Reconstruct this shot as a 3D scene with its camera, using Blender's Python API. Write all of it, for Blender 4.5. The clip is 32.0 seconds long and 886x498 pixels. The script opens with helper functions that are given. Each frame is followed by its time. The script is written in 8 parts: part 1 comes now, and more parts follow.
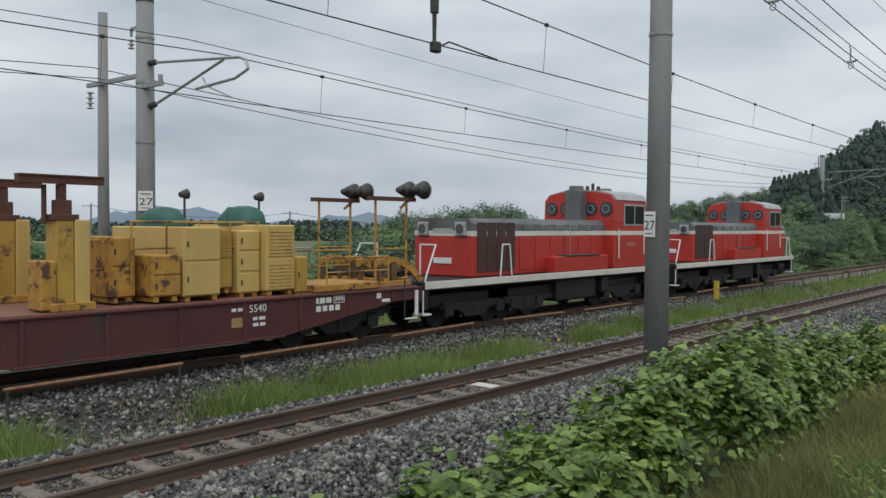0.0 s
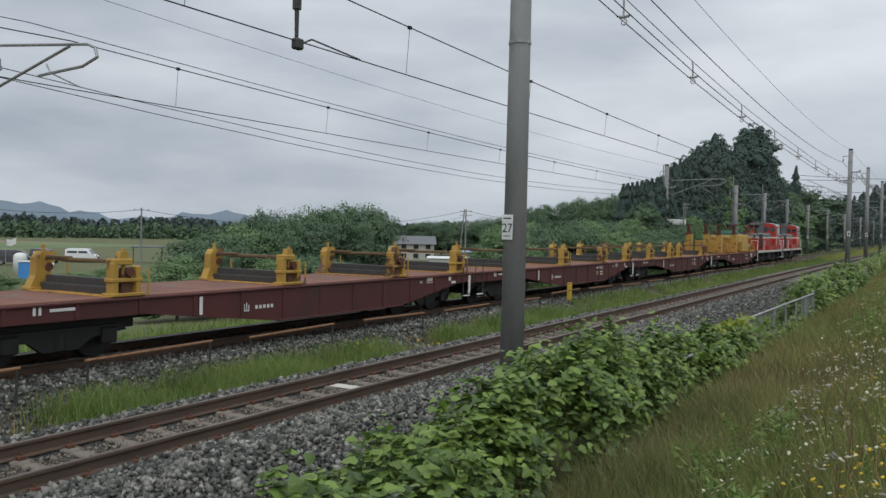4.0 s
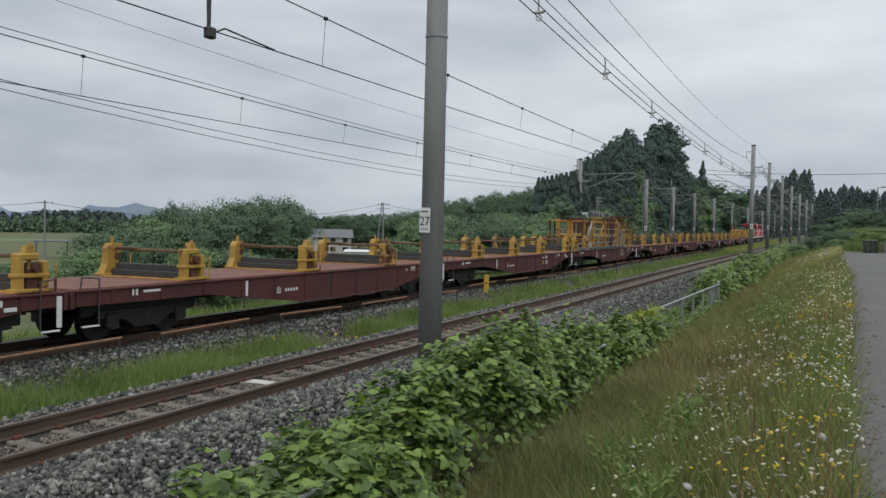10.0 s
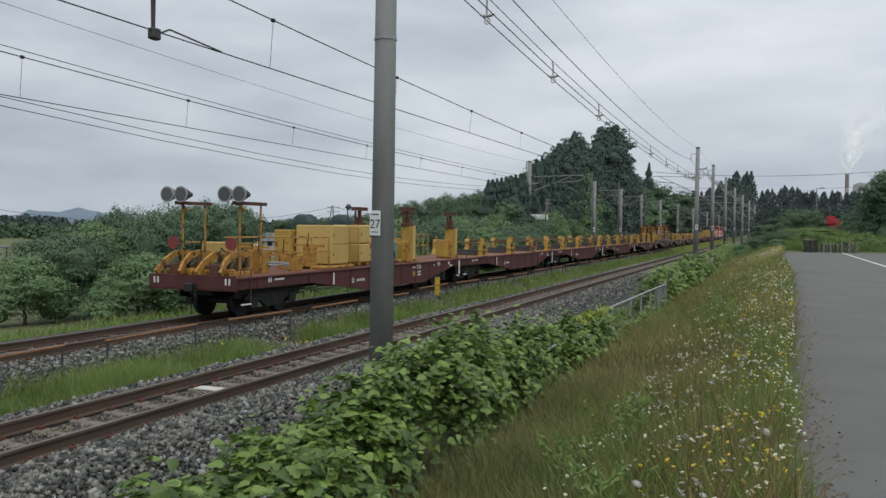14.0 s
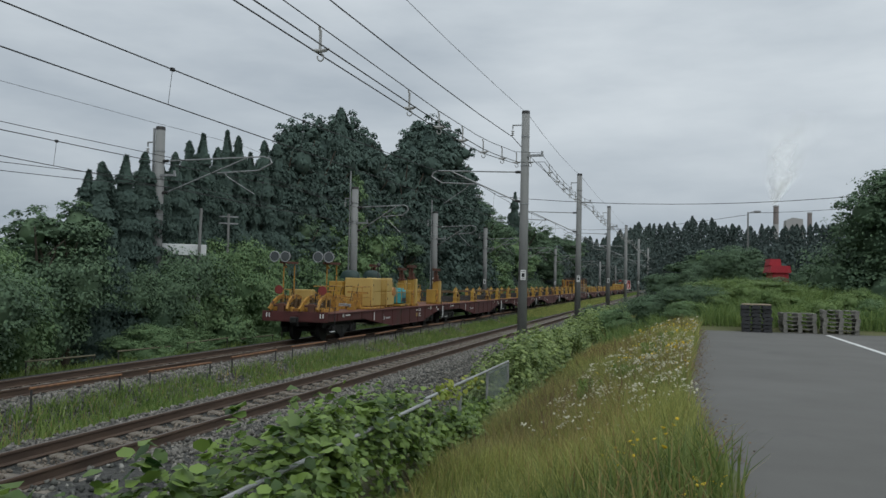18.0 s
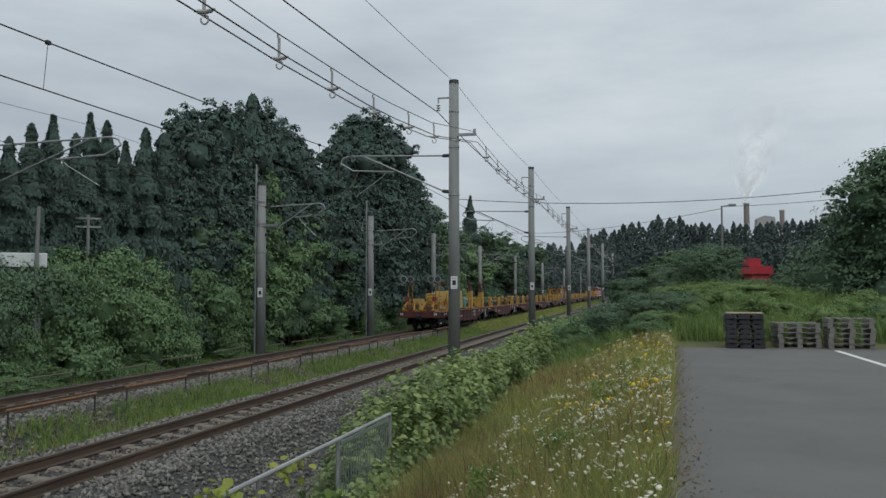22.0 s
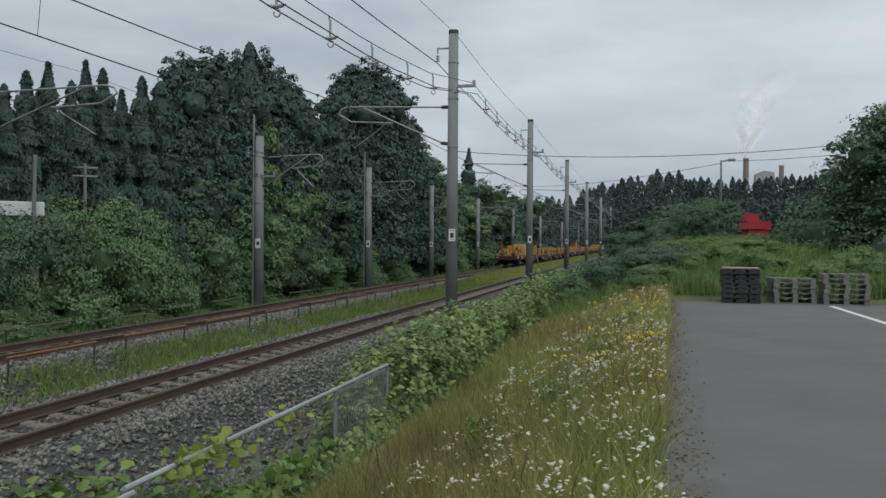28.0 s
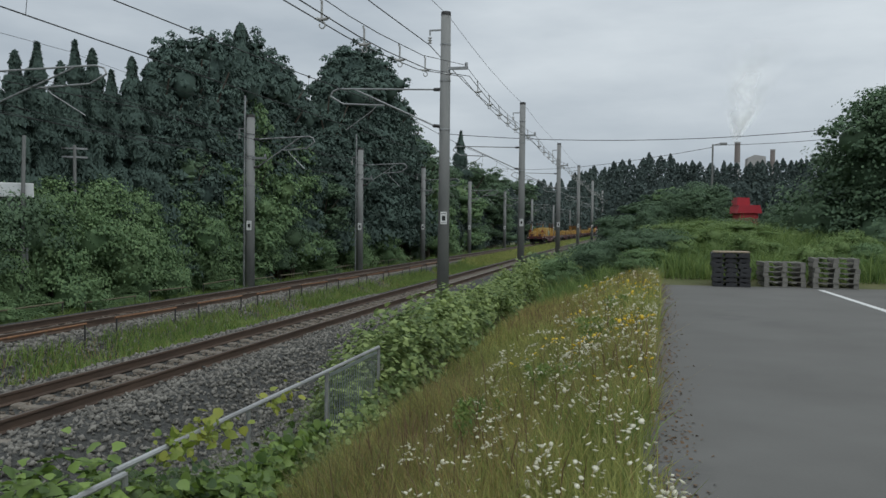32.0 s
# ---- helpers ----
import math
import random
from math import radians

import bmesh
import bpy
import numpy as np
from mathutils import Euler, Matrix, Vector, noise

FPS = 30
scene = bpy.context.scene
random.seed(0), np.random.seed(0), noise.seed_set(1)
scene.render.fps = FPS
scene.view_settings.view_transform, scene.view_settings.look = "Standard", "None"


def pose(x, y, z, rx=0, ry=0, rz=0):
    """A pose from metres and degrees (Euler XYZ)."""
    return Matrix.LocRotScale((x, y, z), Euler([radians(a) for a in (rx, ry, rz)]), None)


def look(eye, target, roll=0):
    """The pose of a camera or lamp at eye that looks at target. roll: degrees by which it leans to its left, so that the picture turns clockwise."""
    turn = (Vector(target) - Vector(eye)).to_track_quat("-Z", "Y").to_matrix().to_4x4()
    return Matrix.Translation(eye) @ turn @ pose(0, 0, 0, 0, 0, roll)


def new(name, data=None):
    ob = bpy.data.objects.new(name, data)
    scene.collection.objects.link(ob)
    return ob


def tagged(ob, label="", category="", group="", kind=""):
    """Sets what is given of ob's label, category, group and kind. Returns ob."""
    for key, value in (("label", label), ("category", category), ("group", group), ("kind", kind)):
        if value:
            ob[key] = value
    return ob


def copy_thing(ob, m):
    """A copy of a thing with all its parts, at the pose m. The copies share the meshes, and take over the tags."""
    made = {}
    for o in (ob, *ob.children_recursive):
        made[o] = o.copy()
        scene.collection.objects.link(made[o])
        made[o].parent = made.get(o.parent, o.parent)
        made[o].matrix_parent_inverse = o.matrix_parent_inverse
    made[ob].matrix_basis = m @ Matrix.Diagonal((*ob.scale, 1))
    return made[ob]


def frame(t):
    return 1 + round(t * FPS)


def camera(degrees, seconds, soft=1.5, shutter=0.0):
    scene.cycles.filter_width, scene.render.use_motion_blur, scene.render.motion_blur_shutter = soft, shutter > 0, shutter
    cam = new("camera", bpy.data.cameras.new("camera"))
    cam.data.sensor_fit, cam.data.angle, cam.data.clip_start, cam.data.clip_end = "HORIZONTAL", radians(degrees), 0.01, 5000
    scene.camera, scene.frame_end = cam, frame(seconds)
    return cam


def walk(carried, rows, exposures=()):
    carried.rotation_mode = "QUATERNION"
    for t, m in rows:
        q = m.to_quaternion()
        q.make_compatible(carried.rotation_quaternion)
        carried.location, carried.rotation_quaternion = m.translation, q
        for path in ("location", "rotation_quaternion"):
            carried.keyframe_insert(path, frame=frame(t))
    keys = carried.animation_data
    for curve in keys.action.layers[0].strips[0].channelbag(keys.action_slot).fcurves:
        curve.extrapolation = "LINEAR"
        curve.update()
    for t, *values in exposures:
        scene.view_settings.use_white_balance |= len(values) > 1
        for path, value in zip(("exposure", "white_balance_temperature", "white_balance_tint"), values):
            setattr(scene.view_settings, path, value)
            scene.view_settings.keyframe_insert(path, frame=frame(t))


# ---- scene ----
cam = camera(55.15, 32.0, soft=1.5)

EYE_H = 2.45                     # eye height over the rail head


def eye(y, yaw, pitch, roll):
    """The camera at y metres along the line, yaw degrees left of the line."""
    return pose(0.0, y, EYE_H, 90 + pitch, 0, yaw) @ pose(0, 0, 0, 0, 0, roll)


EXPOSURES = ((0.0, 0.1, 6500, 10), (3.0, 0.06, 6500, 11), (6.0, -0.06, 6500, 11), (9.0, 0.03, 6500, 11), (16.5, 0.03, 6500, 11), (17.0, -0.08, 6450, 9), (19.0, -0.22, 6350, 8), (25.5, -0.22, 6350, 8), (28.0, -0.18, 6350, 8), (32.0, -0.18, 6350, 8))
walk(cam, [
    (0.00, eye(0.00, 39.47, -1.53, 0.33)),
    (0.50, eye(0.00, 39.27, -1.69, 0.15)),
    (1.00, eye(0.00, 38.79, -1.96, 0.04)),
    (1.50, eye(0.00, 37.54, -2.26, 0.40)),
    (2.00, eye(0.00, 36.67, -2.07, 0.65)),
    (2.50, eye(0.00, 35.72, -1.50, 0.86)),
    (3.00, eye(0.00, 33.81, -1.22, 0.98)),
    (3.50, eye(0.00, 31.66, -1.35, 1.02)),
    (5.50, eye(0.00, 26.81, -0.99, 1.57)),
    (6.00, eye(0.00, 25.43, -1.08, 1.38)),
    (6.50, eye(0.00, 25.01, -1.41, 1.25)),
    (7.00, eye(0.00, 24.66, -1.51, 1.32)),
    (7.50, eye(0.00, 24.58, -1.53, 1.38)),
    (8.00, eye(0.00, 25.21, -1.56, 1.62)),
    (8.50, eye(0.00, 25.24, -1.76, 1.65)),
    (9.00, eye(0.00, 24.83, -1.95, 1.50)),
    (9.50, eye(0.00, 24.74, -1.80, 1.18)),
    (10.00, eye(0.00, 24.53, -1.71, 1.13)),
    (10.50, eye(0.00, 24.59, -1.64, 1.31)),
    (11.00, eye(0.00, 24.89, -1.53, 1.42)),
    (11.50, eye(0.00, 25.34, -1.47, 1.28)),
    (12.00, eye(0.00, 25.83, -1.59, 0.88)),
    (12.50, eye(0.00, 25.86, -1.65, 0.66)),
    (13.00, eye(0.00, 25.50, -1.60, 0.70)),
    (13.50, eye(0.00, 24.06, -1.52, 0.88)),
    (14.00, eye(0.00, 21.20, -1.48, 0.75)),
    (14.50, eye(0.00, 17.28, -1.03, 0.13)),
    (16.50, eye(0.00, 10.96, -0.53, 1.44)),
    (16.80, eye(1.70, 15.20, 0.55, 1.10)),
    (17.00, eye(6.00, 17.07, 1.11, 0.92)),
    (17.25, eye(15.00, 17.10, 1.65, 1.20)),
    (17.50, eye(24.00, 16.80, 2.04, 1.41)),
    (17.75, eye(33.00, 16.10, 2.15, 1.35)),
    (18.00, eye(41.60, 15.35, 2.10, 1.28)),
    (18.25, eye(46.30, 15.00, 1.80, 1.18)),
    (18.50, eye(48.60, 14.60, 1.51, 1.09)),
    (19.00, eye(48.80, 13.74, 1.42, 1.08)),
    (19.50, eye(48.80, 13.73, 2.53, 0.57)),
    (20.00, eye(48.80, 13.55, 3.16, 0.36)),
    (20.50, eye(48.80, 13.40, 2.77, 0.56)),
    (21.00, eye(48.80, 13.02, 2.22, 0.67)),
    (21.50, eye(48.80, 12.67, 2.29, 0.36)),
    (22.00, eye(48.80, 13.15, 2.85, -0.04)),
    (22.50, eye(48.80, 12.97, 3.04, -0.35)),
    (23.00, eye(48.80, 12.74, 3.33, -0.35)),
    (23.50, eye(48.80, 12.73, 3.35, -0.45)),
    (24.00, eye(48.80, 12.64, 2.96, -0.25)),
    (24.50, eye(48.80, 12.60, 2.36, 0.07)),
    (25.00, eye(48.80, 13.01, 1.86, 0.46)),
    (25.50, eye(48.80, 13.13, 1.64, 0.67)),
    (27.50, eye(48.80, 12.95, 0.25, 0.36)),
    (28.00, eye(48.80, 13.00, -0.36, 0.47)),
    (28.50, eye(48.80, 12.66, -0.67, 0.56)),
    (29.00, eye(48.80, 12.66, -0.92, 0.36)),
    (29.50, eye(48.80, 12.32, -1.44, 0.36)),
    (30.00, eye(48.80, 12.49, -1.44, 0.36)),
    (30.50, eye(48.80, 12.71, -1.27, 0.36)),
    (31.00, eye(48.80, 12.48, -1.55, 0.57)),
    (31.50, eye(48.80, 12.48, -1.37, 0.56)),
    (32.00, eye(48.80, 12.42, -1.51, 0.67)),
], exposures=EXPOSURES)


# ---- light ----
world = bpy.data.worlds.new("overcast")
scene.world = world
world.use_nodes = True
wn, wl = world.node_tree.nodes, world.node_tree.links
wn.clear()
w_out = wn.new("ShaderNodeOutputWorld")
w_bg = wn.new("ShaderNodeBackground")
w_sky = wn.new("ShaderNodeTexSky")
w_sky.sky_type, w_sky.sun_disc = "NISHITA", False
w_sky.sun_elevation, w_sky.sun_rotation = radians(50), radians(-60)
w_sky.air_density, w_sky.dust_density = 1.0, 4.0
w_co = wn.new("ShaderNodeTexCoord")
w_map = wn.new("ShaderNodeMapping")
w_map.inputs["Scale"].default_value = (1.0, 1.0, 3.6)
w_noise = wn.new("ShaderNodeTexNoise")
w_noise.inputs["Scale"].default_value, w_noise.inputs["Detail"].default_value = 2.2, 6.0
w_noise.inputs["Roughness"].default_value = 0.52
w_ramp = wn.new("ShaderNodeValToRGB")
w_ramp.color_ramp.elements[0].position, w_ramp.color_ramp.elements[0].color = 0.28, (3.5, 4.1, 4.8, 1)
w_ramp.color_ramp.elements[1].position, w_ramp.color_ramp.elements[1].color = 0.80, (8.0, 8.5, 8.9, 1)
w_mix = wn.new("ShaderNodeMix")
w_mix.data_type = "RGBA"
w_mix.inputs["Factor"].default_value = 0.96       # cloud cover
w_bg.inputs["Strength"].default_value = 0.1
wl.new(w_co.outputs["Generated"], w_map.inputs["Vector"])
wl.new(w_map.outputs["Vector"], w_noise.inputs["Vector"])
w_sep = wn.new("ShaderNodeSeparateXYZ")
w_hi, w_side = wn.new("ShaderNodeMath"), wn.new("ShaderNodeMath")
w_hi.operation = w_side.operation = "MULTIPLY_ADD"
w_hi.inputs[1].default_value, w_side.inputs[1].default_value = 0.42, 0.12      # brighter overhead and on the yard's side
wl.new(w_co.outputs["Generated"], w_sep.inputs["Vector"])
wl.new(w_sep.outputs["Z"], w_hi.inputs[0])
wl.new(w_noise.outputs["Fac"], w_hi.inputs[2])
wl.new(w_sep.outputs["X"], w_side.inputs[0])
wl.new(w_hi.outputs[0], w_side.inputs[2])
wl.new(w_side.outputs[0], w_ramp.inputs["Fac"])
wl.new(w_sky.outputs["Color"], w_mix.inputs["A"])
wl.new(w_ramp.outputs["Color"], w_mix.inputs["B"])
wl.new(w_mix.outputs["Result"], w_bg.inputs["Color"])
wl.new(w_bg.outputs["Background"], w_out.inputs["Surface"])

sun = new("sun", bpy.data.lights.new("sun", "SUN"))
sun.data.energy, sun.data.angle, sun.data.color = 1.5, radians(60), (0.93, 0.97, 1.0)
sun.matrix_world = look((20, 10, 60), (0, 40, 0))

# ---- materials ----
MATS = {}


def mat(name, c1, c2=None, rough=0.7, metal=0.0, scale=8.0, bump=0.15, fine=60.0, spots=None, spot_at=0.62,
        stretch=(1, 1, 1), random_by=0.0, bump_dist=0.01, coords="Object", soft_spot=0.06, transl=0.0, stops=()):
    """Two-scale noise between c1 and c2, optional stains of colour spots, fine relief."""
    if name in MATS:
        return MATS[name]
    c2 = c2 or tuple(v * 0.75 for v in c1)
    m = bpy.data.materials.new(name)
    MATS[name] = m
    m.use_nodes = True
    n, l = m.node_tree.nodes, m.node_tree.links
    b = n["Principled BSDF"]
    b.inputs["Roughness"].default_value, b.inputs["Metallic"].default_value = rough, metal
    co, mp = n.new("ShaderNodeTexCoord"), n.new("ShaderNodeMapping")
    mp.inputs["Scale"].default_value = stretch
    l.new(co.outputs[coords], mp.inputs["Vector"])
    big, small = n.new("ShaderNodeTexNoise"), n.new("ShaderNodeTexNoise")
    big.inputs["Scale"].default_value, big.inputs["Detail"].default_value = scale, 5
    small.inputs["Scale"].default_value, small.inputs["Detail"].default_value = fine, 3
    l.new(mp.outputs["Vector"], big.inputs["Vector"])
    l.new(mp.outputs["Vector"], small.inputs["Vector"])
    add = n.new("ShaderNodeMath")
    add.operation = "MULTIPLY_ADD"
    l.new(small.outputs["Fac"], add.inputs[0])
    add.inputs[1].default_value = 0.35
    l.new(big.outputs["Fac"], add.inputs[2])
    fac = add.outputs[0]
    if random_by:
        g = n.new("ShaderNodeNewGeometry")
        r = n.new("ShaderNodeMath")
        r.operation = "MULTIPLY_ADD"
        l.new(g.outputs["Random Per Island"], r.inputs[0])
        r.inputs[1].default_value = random_by
        l.new(fac, r.inputs[2])
        span_ = n.new("ShaderNodeMapRange")
        span_.inputs["From Min"].default_value, span_.inputs["From Max"].default_value = 0.5, 0.85 + random_by
        l.new(r.outputs[0], span_.inputs["Value"])
        fac = span_.outputs["Result"]
    ramp = n.new("ShaderNodeValToRGB")
    e = ramp.color_ramp.elements
    e[0].position, e[0].color = 0.0 if random_by else 0.42, (*c1, 1)
    e[1].position, e[1].color = 1.0 if random_by else 0.92, (*c2, 1)
    for at_, c_ in stops:
        e.new(at_).color = (*c_, 1)
    l.new(fac, ramp.inputs["Fac"])
    col = ramp.outputs["Color"]
    if spots:
        sn = n.new("ShaderNodeTexNoise")
        sn.inputs["Scale"].default_value, sn.inputs["Detail"].default_value = scale * 0.6, 8
        sn.inputs["Roughness"].default_value = 0.65
        mp2 = n.new("ShaderNodeMapping")
        mp2.inputs["Location"].default_value = (7.3, 3.1, 1.7)
        mp2.inputs["Scale"].default_value = stretch
        l.new(co.outputs[coords], mp2.inputs["Vector"])
        l.new(mp2.outputs["Vector"], sn.inputs["Vector"])
        sr = n.new("ShaderNodeValToRGB")
        sr.color_ramp.elements[0].position, sr.color_ramp.elements[1].position = spot_at, spot_at + soft_spot
        l.new(sn.outputs["Fac"], sr.inputs["Fac"])
        mx = n.new("ShaderNodeMix")
        mx.data_type = "RGBA"
        l.new(sr.outputs["Color"], mx.inputs["Factor"])
        l.new(col, mx.inputs["A"])
        mx.inputs["B"].default_value = (*spots, 1)
        col = mx.outputs["Result"]
    l.new(col, b.inputs["Base Color"])
    if bump:
        bp = n.new("ShaderNodeBump")
        bp.inputs["Strength"].default_value, bp.inputs["Distance"].default_value = bump, bump_dist
        l.new(add.outputs[0], bp.inputs["Height"])
        l.new(bp.outputs["Normal"], b.inputs["Normal"])
    if transl:
        tr = n.new("ShaderNodeBsdfTranslucent")
        l.new(col, tr.inputs["Color"])
        ms = n.new("ShaderNodeMixShader")
        ms.inputs["Fac"].default_value = transl
        l.new(b.outputs["BSDF"], ms.inputs[1])
        l.new(tr.outputs["BSDF"], ms.inputs[2])
        l.new(ms.outputs["Shader"], n["Material Output"].inputs["Surface"])
    return m


def leafy(name, c1, c2, transl=0.3, random_by=0.9, rough=0.55):
    return mat(name, c1, c2, rough=rough, scale=0.6, fine=3.0, bump=0, random_by=random_by, transl=transl)


# Bed colour set dark so the gaps between loose stones look shaded.
M_BALLAST = mat("ballast_bed", (0.020, 0.021, 0.019), (0.085, 0.084, 0.076), 0.9, scale=16, fine=45, bump=1.0, bump_dist=0.06,
                spots=(0.03, 0.03, 0.03), spot_at=0.56)
M_STONE = mat("crushed_stone", (0.016, 0.018, 0.017), (0.34, 0.34, 0.31), 0.8, scale=3, fine=40, bump=0.3, random_by=1.6,
              stops=((0.3, (0.050, 0.052, 0.045)), (0.55, (0.115, 0.116, 0.102)), (0.8, (0.20, 0.19, 0.163))))
# Stone colour raised so the ballast beyond 42 m looks brighter and hazier.
M_STONE_LIT = mat("brightened_stone", (0.06, 0.057, 0.05), (0.25, 0.235, 0.205), 0.9, scale=3, fine=40, bump=0.3, random_by=1.2)
M_RAIL = mat("rusty_rail", (0.062, 0.042, 0.032), (0.12, 0.080, 0.056), 0.8, 0.2, scale=9, fine=90, stretch=(1, 0.12, 1))
M_RAILTOP = mat("worn_rail_head", (0.20, 0.17, 0.15), (0.10, 0.07, 0.055), 0.42, 0.6, scale=5, fine=60, stretch=(1, 0.08, 1))
M_SLEEPER = mat("weathered_concrete_sleeper", (0.23, 0.205, 0.17), (0.13, 0.11, 0.088), 0.9, scale=3, fine=40, spots=(0.10, 0.068, 0.045), spot_at=0.55)
M_CONCRETE = mat("pole_concrete", (0.165, 0.168, 0.162), (0.245, 0.245, 0.235), 0.9, scale=1.4, fine=50, stretch=(1, 1, 0.25),
                 spots=(0.10, 0.10, 0.10), spot_at=0.58, soft_spot=0.2)
M_STEEL = mat("galvanised_steel", (0.36, 0.37, 0.37), (0.23, 0.23, 0.23), 0.5, 0.5, scale=6, fine=70)
M_DARK = mat("dark_fitting", (0.035, 0.035, 0.037), (0.06, 0.055, 0.05), 0.6, 0.2, scale=8)
M_PORCELAIN = mat("insulator_porcelain", (0.42, 0.42, 0.40), (0.28, 0.27, 0.26), 0.35, scale=12, bump=0)
M_WIRE = mat("overhead_wire", (0.045, 0.045, 0.045), (0.03, 0.03, 0.03), 0.6, 0.4, bump=0)
M_WHITE = mat("white_paint", (0.72, 0.72, 0.70), (0.58, 0.58, 0.56), 0.5, scale=4, fine=50, spots=(0.35, 0.30, 0.25), spot_at=0.66)
# Black deepened so undersides carry the shade cast by the wagon decks.
M_BLACK = mat("shade_deepened_black_paint", (0.007, 0.007, 0.007), (0.014, 0.013, 0.012), 0.6, scale=6)
M_SIGN = mat("sign_print", (0.015, 0.015, 0.015), (0.02, 0.02, 0.02), 0.6, bump=0)
M_ASPHALT = mat("worn_asphalt", (0.098, 0.095, 0.087), (0.128, 0.125, 0.116), 0.9, scale=0.8, fine=45, bump=0.35, bump_dist=0.006,
                spots=(0.086, 0.085, 0.08), spot_at=0.6, soft_spot=0.15)
M_SOIL = mat("grassy_soil", (0.055, 0.075, 0.022), (0.13, 0.12, 0.05), 0.95, scale=0.35, fine=9, bump=0.6, bump_dist=0.05,
             spots=(0.045, 0.085, 0.02), spot_at=0.5, soft_spot=0.2)
M_MAROON = mat("maroon_wagon_paint", (0.092, 0.021, 0.019), (0.052, 0.016, 0.014), 0.72, scale=1.1, fine=30, stretch=(1, 1, 0.4),
               spots=(0.05, 0.028, 0.02), spot_at=0.60, bump=0.1)
M_DECK = mat("rust_red_deck", (0.20, 0.085, 0.055), (0.12, 0.055, 0.04), 0.85, scale=1.3, fine=30, spots=(0.15, 0.10, 0.075), spot_at=0.58)
M_YELLOW = mat("chipped_yellow_paint", (0.44, 0.27, 0.045), (0.30, 0.17, 0.03), 0.55, scale=1.6, fine=25,
               spots=(0.10, 0.048, 0.022), spot_at=0.545, soft_spot=0.05, bump=0.1)
M_RUSTY = mat("rusted_yellow_steel", (0.46, 0.25, 0.035), (0.27, 0.125, 0.028), 0.7, scale=7, fine=40,
              spots=(0.085, 0.04, 0.022), spot_at=0.55, soft_spot=0.05)
M_CREAM = mat("faded_yellow_panel", (0.53, 0.37, 0.12), (0.42, 0.28, 0.08), 0.55, scale=0.8, fine=20,
              spots=(0.26, 0.14, 0.05), spot_at=0.61, soft_spot=0.12, stretch=(1, 1, 0.35))
M_RUST = mat("brown_rust", (0.12, 0.045, 0.025), (0.065, 0.03, 0.02), 0.85, scale=4, fine=40, bump=0.4)
M_GREASE = mat("greasy_brown_steel", (0.075, 0.050, 0.032), (0.14, 0.085, 0.03), 0.7, scale=5, fine=40, bump=0.3)
M_RED = mat("locomotive_red", (0.44, 0.030, 0.020), (0.36, 0.028, 0.020), 0.42, scale=0.9, fine=25, spots=(0.24, 0.04, 0.03), spot_at=0.66,
            soft_spot=0.15, bump=0.05)
M_GREYROOF = mat("sooty_grey_roof", (0.15, 0.155, 0.16), (0.07, 0.07, 0.07), 0.6, scale=1.6, fine=25, spots=(0.03, 0.03, 0.03), spot_at=0.58, soft_spot=0.2)
M_SILVER = mat("pale_grey_hood", (0.36, 0.37, 0.37), (0.22, 0.22, 0.22), 0.5, scale=1.5, fine=25)
M_CREAMLINE = mat("ivory_stripe", (0.66, 0.62, 0.55), (0.52, 0.48, 0.42), 0.5, scale=2, fine=30)
M_TEAL = mat("faded_teal_paint", (0.06, 0.36, 0.38), (0.045, 0.27, 0.30), 0.5, scale=2, fine=30, spots=(0.12, 0.20, 0.20), spot_at=0.64)
M_TARP = mat("dark_green_tarpaulin", (0.022, 0.10, 0.075), (0.016, 0.07, 0.055), 0.6, scale=5, fine=18, bump=0.5, bump_dist=0.03)
M_TARP_D = mat("black_green_tarpaulin", (0.014, 0.040, 0.034), (0.010, 0.028, 0.024), 0.55, scale=5, fine=18, bump=0.5, bump_dist=0.03)
M_GREEN = mat("post_green_mesh", (0.17, 0.20, 0.19), (0.25, 0.28, 0.27), 0.6, 0.2, scale=5)


def glass(name, tint=(0.02, 0.025, 0.03), rough=0.06):
    m = mat(name, tint, tint, rough, bump=0)
    m.node_tree.nodes["Principled BSDF"].inputs["Specular IOR Level"].default_value = 0.8
    return m


M_GLASS = glass("window_glass")
M_LENS = glass("lamp_lens", (0.055, 0.06, 0.06), 0.15)

# ---- mesh helpers ----


